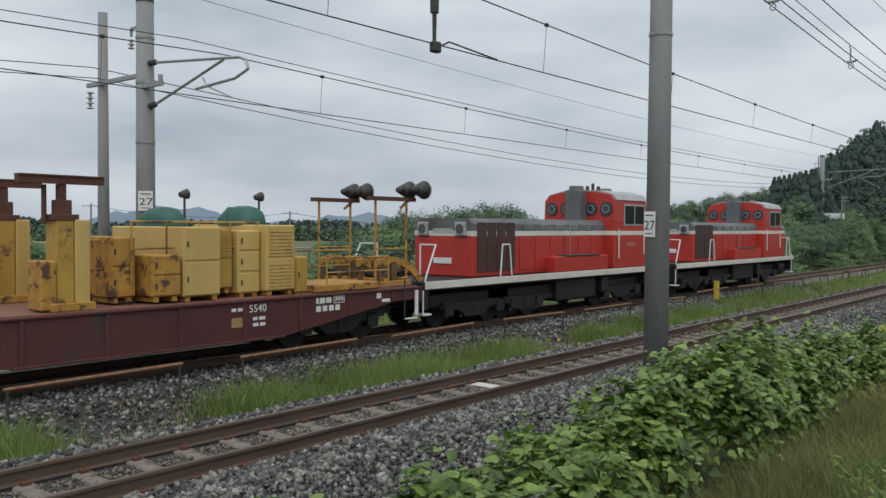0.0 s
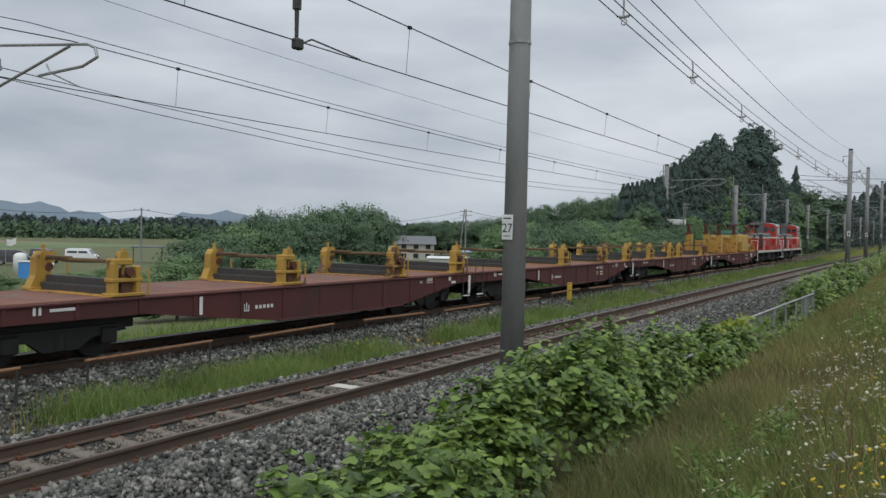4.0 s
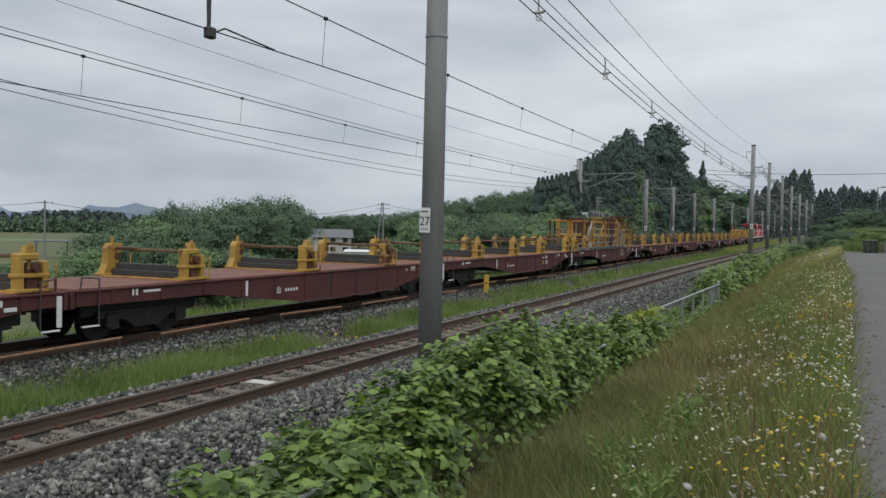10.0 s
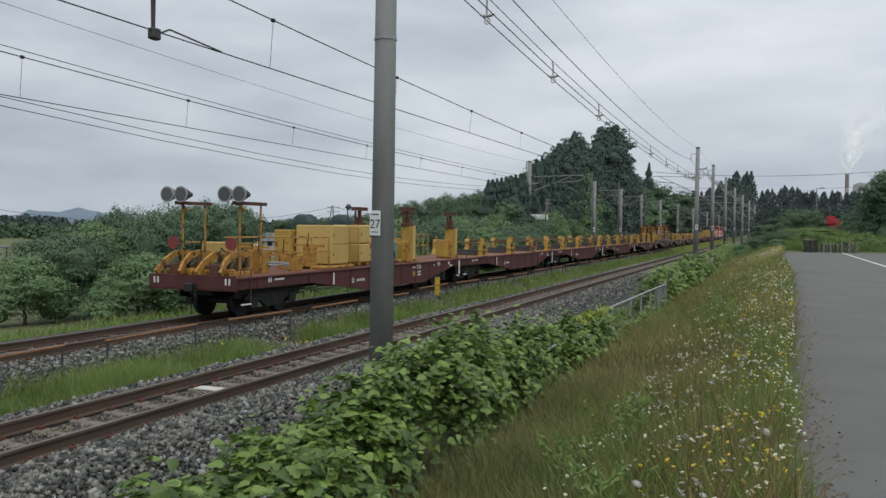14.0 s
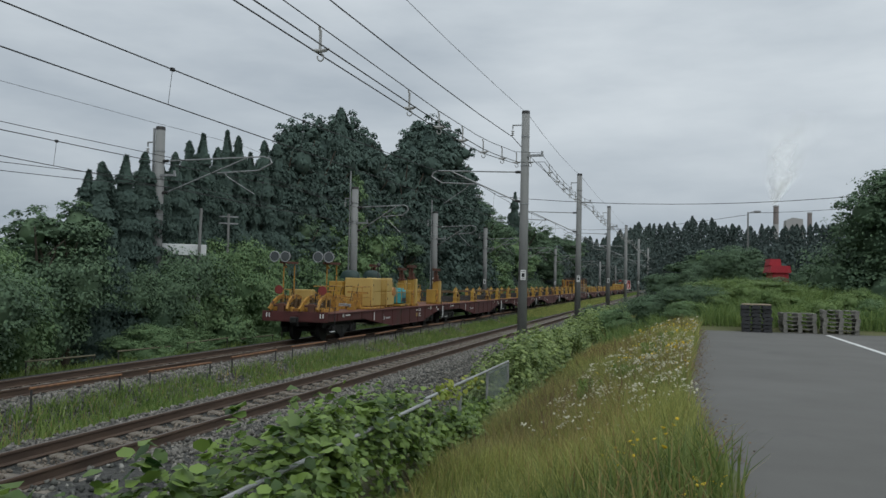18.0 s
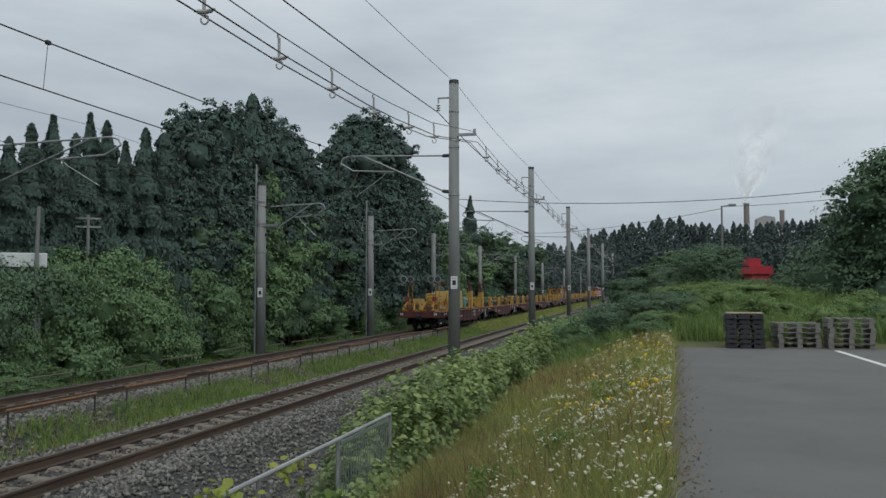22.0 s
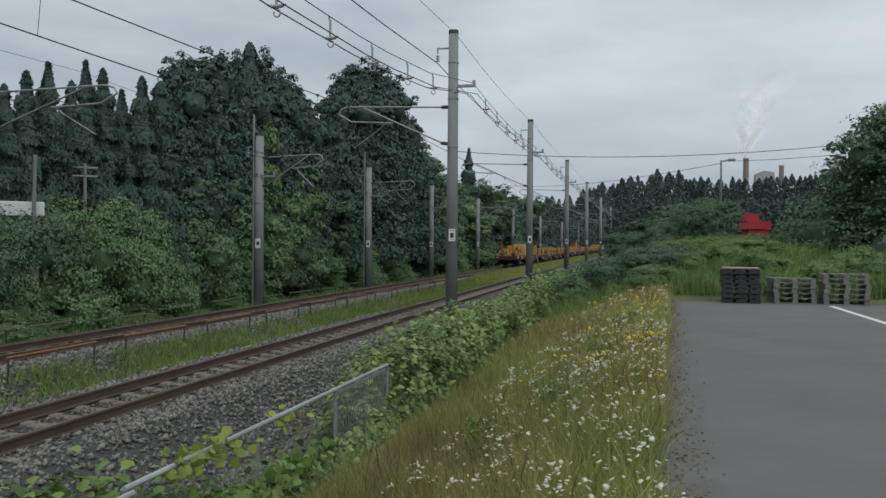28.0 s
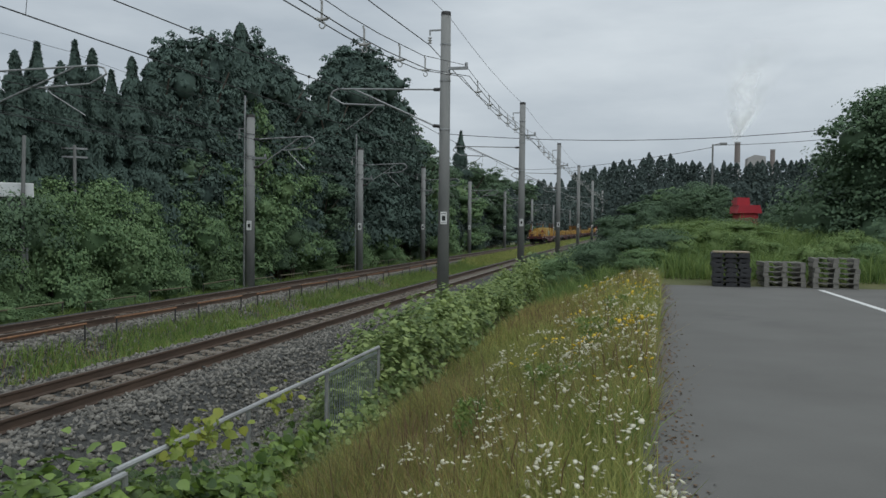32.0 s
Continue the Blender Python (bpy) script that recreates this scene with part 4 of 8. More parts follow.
def cabinet(w, x0, x1, y0, y1, z0, z1, name, m, rows=2, vents=(), cols=1, ribs=True):
    """A sheet-steel cabinet with separate door panels."""
    c = part(name, Shape().box(x0, x1, y0, y1, z0, z1, 0.02), m, w, "yellow sheet-steel cabinet")
    hz = (z1 - z0) / rows
    wy = (y1 - y0) / cols
    for k in range(rows):
        for j in range(cols):
            d = Shape().box(x1 - 0.005, x1 + 0.018, y0 + j * wy + 0.02, y0 + (j + 1) * wy - 0.02, z0 + k * hz + 0.025, z0 + (k + 1) * hz - 0.02, 0.008)
            part("door_panel", d, m, c)
            if (k, j) in vents or k in vents:
                v = Shape()
                n = 7
                for i in range(n):
                    zz = z0 + k * hz + 0.08 + i * (hz - 0.16) / n
                    for q in range(3):
                        a = y0 + j * wy + 0.06 + q * (wy - 0.12) / 3
                        v.box(x1 + 0.016, x1 + 0.028, a, a + (wy - 0.12) / 3 - 0.03, zz, zz + 0.018, 0.003)
                part("vent_slats", v, M_RUSTY, c)
            else:
                part("door_handle", Shape().box(x1 + 0.018, x1 + 0.035, y0 + j * wy + 0.06, y0 + j * wy + 0.09, z0 + (k + 0.5) * hz - 0.05, z0 + (k + 0.5) * hz + 0.05, 0.004), M_DARK, c)
    for ys in (y0 + 0.05, y1 - 0.15):
        part("skid", Shape().box(x0, x1 - 0.02, ys, ys + 0.1, z0 - 0.09, z0, 0.01), M_RUSTY, c)
    return c


def column(w, x, y, top, arm, base=1.15):
    """A lifting column with a T-shaped head."""
    c = part("lift_column", Shape().box(x - 0.17, x + 0.17, y - 0.16, y + 0.12, base, top - 0.62, 0.015), M_YELLOW, w, "yellow lifting column with a T head")
    part("column_guide", Shape().box(x - 0.20, x + 0.20, y + 0.125, y + 0.36, base, top - 0.68, 0.015), M_CREAM, c)
    part("column_shoe", Shape().box(x - 0.26, x + 0.26, y - 0.28, y + 0.42, base - 0.02, base + 0.10, 0.01).box(x - 0.22, x + 0.22, y - 0.42, y - 0.18, base, base + 0.75, 0.02), M_RUSTY, c)
    part("mast", Shape().box(x - 0.11, x + 0.11, y - 0.10, y + 0.12, top - 0.62, top - 0.38, 0.01).box(x - 0.06, x + 0.06, y - 0.06, y + 0.06, top - 0.4, top - 0.14, 0.01)
         .rod((x - 0.05, y - 0.24, top - 0.75), (x - 0.05, y - 0.24, top - 0.15), 0.04, 8).box(x - 0.18, x + 0.18, y - 0.2, y + 0.2, top - 0.70, top - 0.60, 0.01), M_RUST, c)
    part("head_beam", Shape().beam((x, y - arm, top - 0.08), (x, y + arm, top - 0.08), 0.16, 0.11).box(x - 0.10, x + 0.10, y - arm, y + arm, top - 0.03, top, 0.006), M_RUST, c, "rusty T-shaped head beam")
    return c


def railing(w, x, y0, y1, z0, h, m=None, n=3):
    s = Shape()
    for k in range(n):
        yy = y0 + (y1 - y0) * k / (n - 1)
        s.rod((x, yy, z0), (x, yy, z0 + h), 0.018, 6)
    s.rod((x, y0, z0 + h), (x, y1, z0 + h), 0.02, 6).rod((x, y0, z0 + h * 0.55), (x, y1, z0 + h * 0.55), 0.016, 6)
    return part("hand_railing", s, m or M_YELLOW, w, "yellow tube railing")


def tarp(w, x0, x1, y0, y1, z0, h):
    """A tarpaulin-covered lump."""
    r = np.random.default_rng(abs(int((y0 + z0) * 100)))
    v, f = [], []
    n, m = 14, 6
    for i in range(m):
        t = i / (m - 1)
        k = math.cos(t * 1.45) ** 0.6
        for j in range(n):
            a = 2 * math.pi * j / n
            cx, cy = math.cos(a), math.sin(a)
            q = 1 / max(abs(cx), abs(cy)) ** 0.55
            rr = k * q * (1 + r.uniform(-0.06, 0.06))
            v.append(((x0 + x1) / 2 + cx * rr * (x1 - x0) / 2 * 0.9, (y0 + y1) / 2 + cy * rr * (y1 - y0) / 2 * 0.9, z0 + h * math.sin(t * 1.45) + r.uniform(-0.02, 0.02)))
    for i in range(m - 1):
        f += [(i * n + j, i * n + (j + 1) % n, (i + 1) * n + (j + 1) % n, (i + 1) * n + j) for j in range(n)]
    f.append(tuple(range((m - 1) * n, m * n)))
    return part("tarpaulin", Shape().put(v, f), M_TARP, w, "dark green tarpaulin cover", True)


def floodlight(w, x, y, z, d):
    """A round floodlight that looks along d (+1 forward, -1 back)."""
    f = part("floodlight", Shape().rod((x, y - d * 0.26, z), (x, y - d * 0.12, z), 0.06, 12, 0.11).rod((x, y - d * 0.12, z), (x, y + d * 0.12, z), 0.11, 16, 0.20)
             .rod((x, y + d * 0.12, z), (x, y + d * 0.17, z), 0.205, 16), M_DARK, w, "round grey floodlight", True)
    part("rim", Shape().rod((x, y + d * 0.150, z), (x, y + d * 0.176, z), 0.212, 18), M_SILVER, f, "pale metal rim")
    part("lens", Shape().rod((x, y + d * 0.165, z), (x, y + d * 0.182, z), 0.178, 16), M_LENS, f)
    return f


def light_frame(w, y, d, zt, depth=0.95):
    """Two floodlight gantries, one on each side."""
    for x in (-0.85, 0.95):
        g = part("light_gantry", Shape().rod((x, y, 1.15), (x, y, zt), 0.028, 8).rod((x, y - d * depth, 1.15), (x, y - d * depth, zt - 0.05), 0.028, 8)
                 .rod((x, y, 1.95), (x, y - d * depth, 1.95), 0.02, 6).beam((x, y - d * 0.2, zt - 0.2), (x, y + d * 0.1, zt), 0.05, 0.05), M_RUSTY, w, "rusty floodlight gantry")
        part("top_beam", Shape().beam((x, y + d * 0.25, zt), (x, y - d * (depth + 0.2), zt), 0.14, 0.09), M_RUST, g)
        for q in (-0.22, 0.22):
            floodlight(w, x + q, y + d * 0.2, zt + 0.22, d)


def rail_guide(w, y, d):
    """Roller carriages that guide the carried rails at the wagon's end: curved horns over greasy rollers."""
    for x in (-0.62, 0.62):
        g = Shape().box(x - 0.40, x + 0.40, y - 0.42, y - 0.26, 1.15, 1.30, 0.02).box(x - 0.40, x + 0.40, y + 0.26, y + 0.42, 1.15, 1.30, 0.02)
        g.box(x - 0.42, x - 0.34, y - 0.5, y + 0.5, 1.13, 1.24, 0.01).box(x + 0.34, x + 0.42, y - 0.5, y + 0.5, 1.13, 1.24, 0.01)
        c = part("rail_guide", g, M_RUSTY, w, "greasy rusted yellow roller guide")
        for sx in (-0.28, 0.28):
            pts = [(x + sx, y - d * 0.55, 1.62), (x + sx, y - d * 0.1, 1.70), (x + sx, y + d * 0.3, 1.64), (x + sx * 1.12, y + d * 0.62, 1.46), (x + sx * 1.3, y + d * 0.86, 1.20)]
            hn = Shape()
            for a_, b_ in zip(pts[:-1], pts[1:]):
                hn.beam(a_, b_, 0.075, 0.15)
            part("guide_horn", hn, M_RUSTY, c, "curved yellow guide horn with dark grease")
            part("horn_post", Shape().box(x + sx - 0.05, x + sx + 0.05, y - 0.06, y + 0.10, 1.2, 1.66, 0.01).box(x + sx - 0.05, x + sx + 0.05, y - d * 0.42 - 0.05, y - d * 0.42 + 0.05, 1.2, 1.62, 0.01), M_GREASE, c)
            part("clamp_arm", Shape().beam((x + sx * 0.8, y - 0.3, 1.34), (x + sx * 0.8, y + 0.46, 1.52), 0.06, 0.09).rod((x + sx * 0.8 - 0.06, y + 0.05, 1.44), (x + sx * 0.8 + 0.06, y + 0.05, 1.44), 0.075, 10), M_GREASE, c)
        for k in range(3):
            part("roller", Shape().rod((x - 0.22, y - 0.3 + 0.32 * k, 1.38), (x + 0.22, y - 0.3 + 0.32 * k, 1.38), 0.085, 12), M_BLACK, c, "black greasy roller")
        part("guide_bracket", Shape().box(x - 0.14, x + 0.14, y + d * 0.60 - 0.06, y + d * 0.60 + 0.06, 1.12, 1.44, 0.02).rod((x - 0.3, y + d * 0.6, 1.36), (x + 0.3, y + d * 0.6, 1.36), 0.05, 10), M_RUST, c)
        part("hose", Shape().pipe([(x + 0.1, y + d * 0.5, 1.5), (x + 0.2, y + d * 0.7, 1.72), (x + 0.05, y + d * 0.4, 1.84), (x - 0.1, y + d * 0.05, 1.74)], 0.018, 6), M_BLACK, c, "black hydraulic hose")


def add(w, rear):
    TRAIN.append((w, rear))
    w.location = (FAR_X, rear, 0)


def equipment_wagon_front():
    w = flat_wagon("5540", "maroon flat wagon loaded with yellow machine cabinets and lifting columns", M_DECK, "rail-handling wagons")
    for y, top in ((3.3, 3.15), (8.3, 3.20)):
        column(w, -1.0, y, top, 0.62)
        column(w, 1.0, y, top, 0.66)
        railing(w, 0.55, y + 0.3, y + 1.1, 1.14, 1.05, n=2)
    cabinet(w, -1.1, 0.9, 9.15, 9.6, 1.25, 2.25, "cabinet", M_RUSTY, 2)
    cabinet(w, -1.1, 1.22, 10.3, 11.05, 1.22, 2.42, "cabinet", M_CREAM, 2, cols=1)
    cabinet(w, -1.1, 0.95, 11.1, 11.5, 1.30, 2.38, "cabinet", M_YELLOW, 2, vents=(1,))
    cabinet(w, -1.1, 1.05, 11.55, 12.05, 1.20, 2.36, "cabinet", M_CREAM, 3)
    cabinet(w, -1.1, 1.22, 12.07, 12.75, 1.22, 2.46, "cabinet", M_CREAM, 2, vents=(0, 1))
    cabinet(w, -1.1, 1.2, 12.78, 13.1, 1.15, 1.85, "cabinet", M_YELLOW, 1)
    cabinet(w, 0.2, 1.22, 9.7, 10.25, 1.25, 1.95, "cabinet", M_RUSTY, 2)
    cabinet(w, -0.9, 0.8, 4.6, 5.4, 1.2, 2.0, "cabinet", M_YELLOW, 2)
    cabinet(w, 0.5, 1.15, 5.6, 6.5, 1.2, 1.8, "cabinet", M_RUSTY, 1, cols=2)
    tarp(w, -0.6, 0.6, 10.35, 11.0, 2.42, 0.34)
    tarp(w, -0.5, 0.7, 12.0, 12.75, 2.46, 0.36)
    for y in (11.0, 12.7):
        part("search_lamp", Shape().rod((0.2, y, 2.4), (0.2, y, 2.98), 0.022, 8).rod((0.2, y - 0.1, 3.0), (0.2, y + 0.06, 3.02), 0.05, 10, 0.10), M_DARK, w, "small lamp on a post")
    railing(w, 0.95, 9.5, 12.1, 1.5, 1.0, n=5)
    part("rail_tray", Shape().box(-0.1, 1.3, 13.2, 15.0, 1.13, 1.28, 0.02), M_RUSTY, w, "rusty orange tray")
    part("walk_plate", Shape().box(-1.2, 1.25, 13.2, 16.1, 1.126, 1.16, 0.01), M_DECK, w)
    railing(w, -0.2, 13.7, 15.6, 1.15, 0.75, n=3)
    railing(w, 1.2, 13.6, 15.4, 1.15, 0.65, n=2)
    rail_guide(w, 15.85, 1)
    light_frame(w, 16.25, 1, 3.05, 1.0)
    bars(w, 1.336, 13.2, 0.86, [(0.0, 0.06, 0.06, 0.11), (0.09, 0.06, 0.14, 0.11), (0.26, 0.06, 0.14, 0.11), (0.0, -0.10, 0.12, 0.11), (0.17, -0.10, 0.12, 0.11), (0.34, -0.10, 0.12, 0.11), (0.51, -0.10, 0.12, 0.11)], M_WHITE)
    return w


def equipment_wagon_rear():
    w = flat_wagon("5538", "maroon flat wagon with yellow cabinets, a teal generator and floodlights", M_DECK, "rail-handling wagons")
    light_frame(w, 0.75, -1, 3.0, 0.95)
    rail_guide(w, 0.75, -1)
    part("tail_board", Shape().box(-1.34, 1.34, 0.02, 0.06, 0.80, 1.15, 0.01), M_MAROON, w)
    for x in (-1.1, 1.1):
        bars_s = Shape().box(x - 0.08, x - 0.03, 0.008, 0.022, 0.92, 1.08, 0.002).box(x + 0.03, x + 0.08, 0.008, 0.022, 0.92, 1.08, 0.002)
        part("end_mark", bars_s, M_WHITE, w)
    part("end_disc", Shape().rod((0.95, 0.35, 1.95), (0.95, 0.38, 1.95), 0.17, 14).rod((-0.85, 0.35, 1.95), (-0.85, 0.38, 1.95), 0.17, 14),
         mat("dull_red_disc", (0.22, 0.03, 0.025), (0.16, 0.03, 0.025), 0.6), w, "dull red tail discs")
    part("rail_tray", Shape().box(-0.2, 1.28, 4.6, 6.6, 1.13, 1.22, 0.02), M_RUSTY, w, "rusty orange tray")
    part("hose_coil", Shape().pipe([(0.9 + 0.25 * math.cos(a), 2.6 + 0.5 * math.sin(a), 1.3 + 0.01 * a) for a in np.linspace(0, 12, 40)], 0.025, 5), M_STEEL, w)
    part("long_pipe", Shape().rod((0.3, 1.0, 2.1), (0.3, 8.3, 2.1), 0.022, 6), M_YELLOW, w)
    cabinet(w, -1.15, -0.2, 1.9, 2.3, 1.2, 1.95, "cabinet", M_CREAM, 1)
    cabinet(w, -0.15, 1.12, 5.35, 6.45, 1.25, 2.46, "cabinet", M_CREAM, 2, cols=1)
    cabinet(w, -0.85, -0.25, 5.2, 6.0, 1.25, 2.3, "cabinet", M_YELLOW, 2)
    cabinet(w, 0.15, 1.16, 7.17, 7.9, 1.25, 1.86, "cabinet", M_CREAM, 1, cols=1)
    cabinet(w, 0.15, 1.15, 7.18, 7.9, 1.88, 2.48, "cabinet", M_CREAM, 1, cols=1)
    cabinet(w, 0.3, 1.1, 7.92, 8.36, 1.25, 1.68, "cabinet", M_CREAM, 1)
    cabinet(w, -0.9, 0.0, 8.0, 8.6, 1.22, 2.2, "cabinet", M_YELLOW, 2)
    cabinet(w, -1.1, -0.2, 6.9, 7.8, 1.22, 2.3, "cabinet", M_RUSTY, 2)
    tarp(w, -0.6, 0.4, 5.5, 6.1, 2.44, 0.36).data.materials[0] = M_TARP_D
    tarp(w, -0.2, 0.75, 7.25, 7.9, 2.46, 0.36).data.materials[0] = M_TARP_D
    part("search_lamp", Shape().rod((0.75, 7.08, 1.2), (0.75, 7.08, 3.05), 0.022, 8).rod((0.75, 7.0, 3.05), (0.75, 7.14, 3.07), 0.05, 10, 0.10), M_DARK, w, "small lamp on a post")
    for x0_, y0_, z0_ in ((-0.9, 1.6, 1.62), (0.2, 1.55, 1.55), (0.75, 1.9, 1.7), (-0.2, 2.4, 1.5), (0.9, 3.4, 1.5), (-0.6, 3.6, 1.75), (0.1, 4.2, 1.6), (0.7, 4.6, 1.8), (-0.8, 4.4, 1.5)):
        part("frame_piece", Shape().box(x0_ - 0.16, x0_ + 0.16, y0_, y0_ + 0.3, 1.13, z0_, 0.015).beam((x0_ - 0.35, y0_ - 0.2, z0_ + 0.06), (x0_ + 0.35, y0_ + 0.4, z0_ + 0.02), 0.07, 0.07), M_RUSTY, w, "greasy rusted yellow frame piece")
        part("lever", Shape().rod((x0_, y0_, z0_), (x0_ + 0.12, y0_ - 0.15, z0_ + 0.42), 0.018, 6), M_DARK, w)
    railing(w, 1.15, 3.0, 5.1, 1.14, 0.95, M_RUSTY, 3)
    railing(w, 1.15, 6.5, 7.1, 1.14, 1.25, n=2)
    gen = part("generator", Shape().box(0.1, 1.12, 9.1, 10.25, 1.28, 1.92, 0.05).box(0.2, 1.0, 9.2, 10.2, 1.88, 2.02, 0.04), M_TEAL, w, "faded teal generator housing")
    part("control_panel", Shape().box(1.145, 1.17, 9.5, 9.95, 1.36, 1.55, 0.01), M_DARK, gen)
    part("dial", Shape().disc_x(1.145, 1.175, 9.72, 1.72, 0.07, 14), M_STEEL, gen)
    part("skid", Shape().box(-0.2, 1.2, 9.1, 10.5, 1.16, 1.26, 0.02), M_YELLOW, gen)
    part("cable_drum", Shape().rod((0.2, 8.75, 1.84), (1.0, 8.75, 1.84), 0.22, 16), mat("orange_tarp", (0.45, 0.22, 0.07), (0.35, 0.17, 0.06), 0.7), w, "orange wrapped drum")
    railing(w, 1.2, 8.5, 10.6, 1.3, 0.95, n=4)
    railing(w, -0.6, 8.5, 11.0, 1.3, 1.0, n=4)
    for y, top in ((11.4, 3.17), (15.95, 3.08)):
        column(w, -1.0, y, top, 0.55)
        column(w, 1.0, y, top, 0.55)
        cabinet(w, 0.62, 1.1, y - 0.62, y - 0.26, 1.2, 1.92, "cabinet", M_YELLOW, 1)
    railing(w, -0.6, 12.2, 13.2, 1.14, 1.1, n=3)
    railing(w, 0.3, 13.6, 15.2, 1.14, 1.0, n=4)
    cabinet(w, -1.1, -0.4, 13.6, 14.3, 1.2, 1.95, "cabinet", M_YELLOW, 1)
    return w


def gantry_wagon():
    w = flat_wagon("5601", "maroon flat wagon with a yellow two-storey working platform and gantry frames", mat("grey_deck", (0.12, 0.12, 0.115), (0.08, 0.08, 0.075), 0.85, scale=2), "rail-handling wagons")
    part("side_tray", Shape().box(1.02, 1.30, 0.6, 12.6, 1.12, 1.26, 0.02), mat("dark_grey_edge", (0.09, 0.10, 0.10), (0.06, 0.065, 0.065), 0.7), w)
    # platform with upper deck
    pf = Shape()
    for x in (-1.0, 1.05):
        for y in (12.4, 13.3, 14.3):
            pf.box(x - 0.05, x + 0.05, y - 0.05, y + 0.05, 1.15, 2.24, 0.01)
        pf.box(x - 0.10, x + 0.02, 12.4, 12.62, 1.15, 2.2, 0.01).beam((x, 12.6, 1.25), (x, 13.3, 2.2), 0.06, 0.06)
    pf.box(-1.1, 1.12, 12.0, 14.4, 2.22, 2.32, 0.01).box(-1.1, 1.15, 12.1, 15.5, 1.13, 1.24, 0.01)
    up = part("platform", pf, M_YELLOW, w, "yellow steel platform with an upper deck")
    for x in (-1.0, 1.05):
        for y in (12.5, 13.5, 14.4, 15.4):
            part("roof_post", Shape().rod((x, y, 2.3 if y < 15 else 1.2), (x, y, 3.12), 0.024, 6), M_RUST, up)
    part("roof", Shape().box(-1.1, 1.15, 12.3, 15.4, 3.10, 3.16, 0.01), M_RUST, up, "rusty flat roof sheet")
    cabinet(w, -0.7, 0.9, 14.0, 14.4, 2.34, 3.02, "cabinet", M_YELLOW, 1)
    for yt, rt_, ht_ in ((12.35, 1.0, 1.0), (12.85, 0.72, 0.9)):
        tk = part("tank", Shape().turned([(0.20 * rt_, 0), (0.24 * rt_, 0.02), (0.24 * rt_, 0.2)], 0.6, yt, 2.32), M_DARK, w, "yellow and dark blue tank", True)
        part("tank_top", Shape().turned([(0.245 * rt_, 0.0), (0.245 * rt_, 0.34 * ht_), (0.18 * rt_, 0.46 * ht_), (0.04, 0.5 * ht_)], 0.6, yt, 2.52), M_YELLOW, tk, "", True)
    part("control_box", Shape().box(0.4, 0.75, 13.25, 13.6, 2.4, 2.8, 0.02), M_SILVER, w, "grey control box")
    part("flag_post", Shape().rod((0.6, 12.3, 2.9), (0.6, 12.3, 3.2), 0.02, 6), M_YELLOW, w)
    lad = part("ladder", Shape().box(0.98, 1.11, 14.42, 14.50, 1.24, 2.34, 0.008), M_YELLOW, w, "yellow steel ladder cage")
    for y in (14.95, 15.48):
        part("ladder_post", Shape().box(1.04, 1.11, y - 0.04, y + 0.04, 1.24, 2.34, 0.008), M_YELLOW, lad)
    for k in range(4):
        part("rung", Shape().box(1.05, 1.10, 14.45, 15.5, 1.36 + k * 0.30, 1.42 + k * 0.30, 0.008), M_YELLOW, lad)
    sf = part("side_frame", Shape().rod((1.1, 15.55, 1.2), (1.1, 15.55, 2.72), 0.025, 6), M_RUST, w, "rusty tube frame")
    for a_, b_ in (((1.1, 16.05, 1.2), (1.1, 16.05, 2.76)), ((1.1, 15.5, 2.72), (1.1, 16.15, 2.76)), ((-1.0, 15.6, 2.72), (1.1, 15.6, 2.72)), ((-1.0, 16.0, 2.75), (1.1, 16.0, 2.75))):
        part("tube", Shape().rod(a_, b_, 0.024, 6), M_RUST, sf)
    part("ground_box", Shape().box(0.7, 1.15, 4.0, 4.7, 1.14, 1.5, 0.02), M_SILVER, w, "pale grey tool box")
    railing(w, 1.1, 11.6, 13.6, 1.24, 0.9, M_STEEL, 4)
    part("brace", Shape().beam((1.0, 11.2, 2.72), (1.0, 13.6, 1.3), 0.07, 0.07), M_RUSTY, w)
    # portal frames
    for y, zt_, mt_ in ((11.1, 2.76, M_RUSTY), (9.75, 2.86, M_RUST), (7.9, 2.86, M_RUSTY), (5.1, 2.9, M_RUSTY)):
        pt = part("portal", Shape().box(0.94, 1.16, y - 0.11, y + 0.11, 1.15, zt_, 0.015), mt_, w, "rusty yellow portal frame")
        part("portal_leg", Shape().box(-1.16, -0.94, y - 0.11, y + 0.11, 1.15, zt_, 0.015), mt_, pt)
        part("portal_beam", Shape().box(-1.1, 1.1, y - 0.06, y + 0.06, zt_ - 0.2, zt_ - 0.06, 0.01), M_RUST, pt)
        if y in (9.75, 7.9):
            for x in (-1.05, 1.05):
                part("head_beam", Shape().box(x - 0.12, x + 0.12, y - 0.22, y + 0.95, zt_ + 0.02, zt_ + 0.16, 0.015).box(x - 0.07, x + 0.07, y + 0.6, y + 0.85, zt_ - 0.7, zt_ + 0.04, 0.02).rod((x, y + 0.75, zt_ - 1.3), (x, y + 0.75, zt_ - 0.6), 0.05, 8), M_RUST, pt, "rusty lifting head beam")
    tr = part("truss", Shape().box(0.95, 1.12, 4.9, 7.3, 2.92, 3.02, 0.01), M_YELLOW, w, "yellow truss beam carrying floodlights")
    part("lower_chord", Shape().box(0.95, 1.12, 4.9, 7.3, 2.66, 2.74, 0.01), M_RUSTY, tr)
    for k in range(8):
        part("strut", Shape().beam((1.03, 4.95 + k * 0.3, 2.70), (1.03, 5.1 + k * 0.3, 2.95), 0.05, 0.04), M_YELLOW, tr)
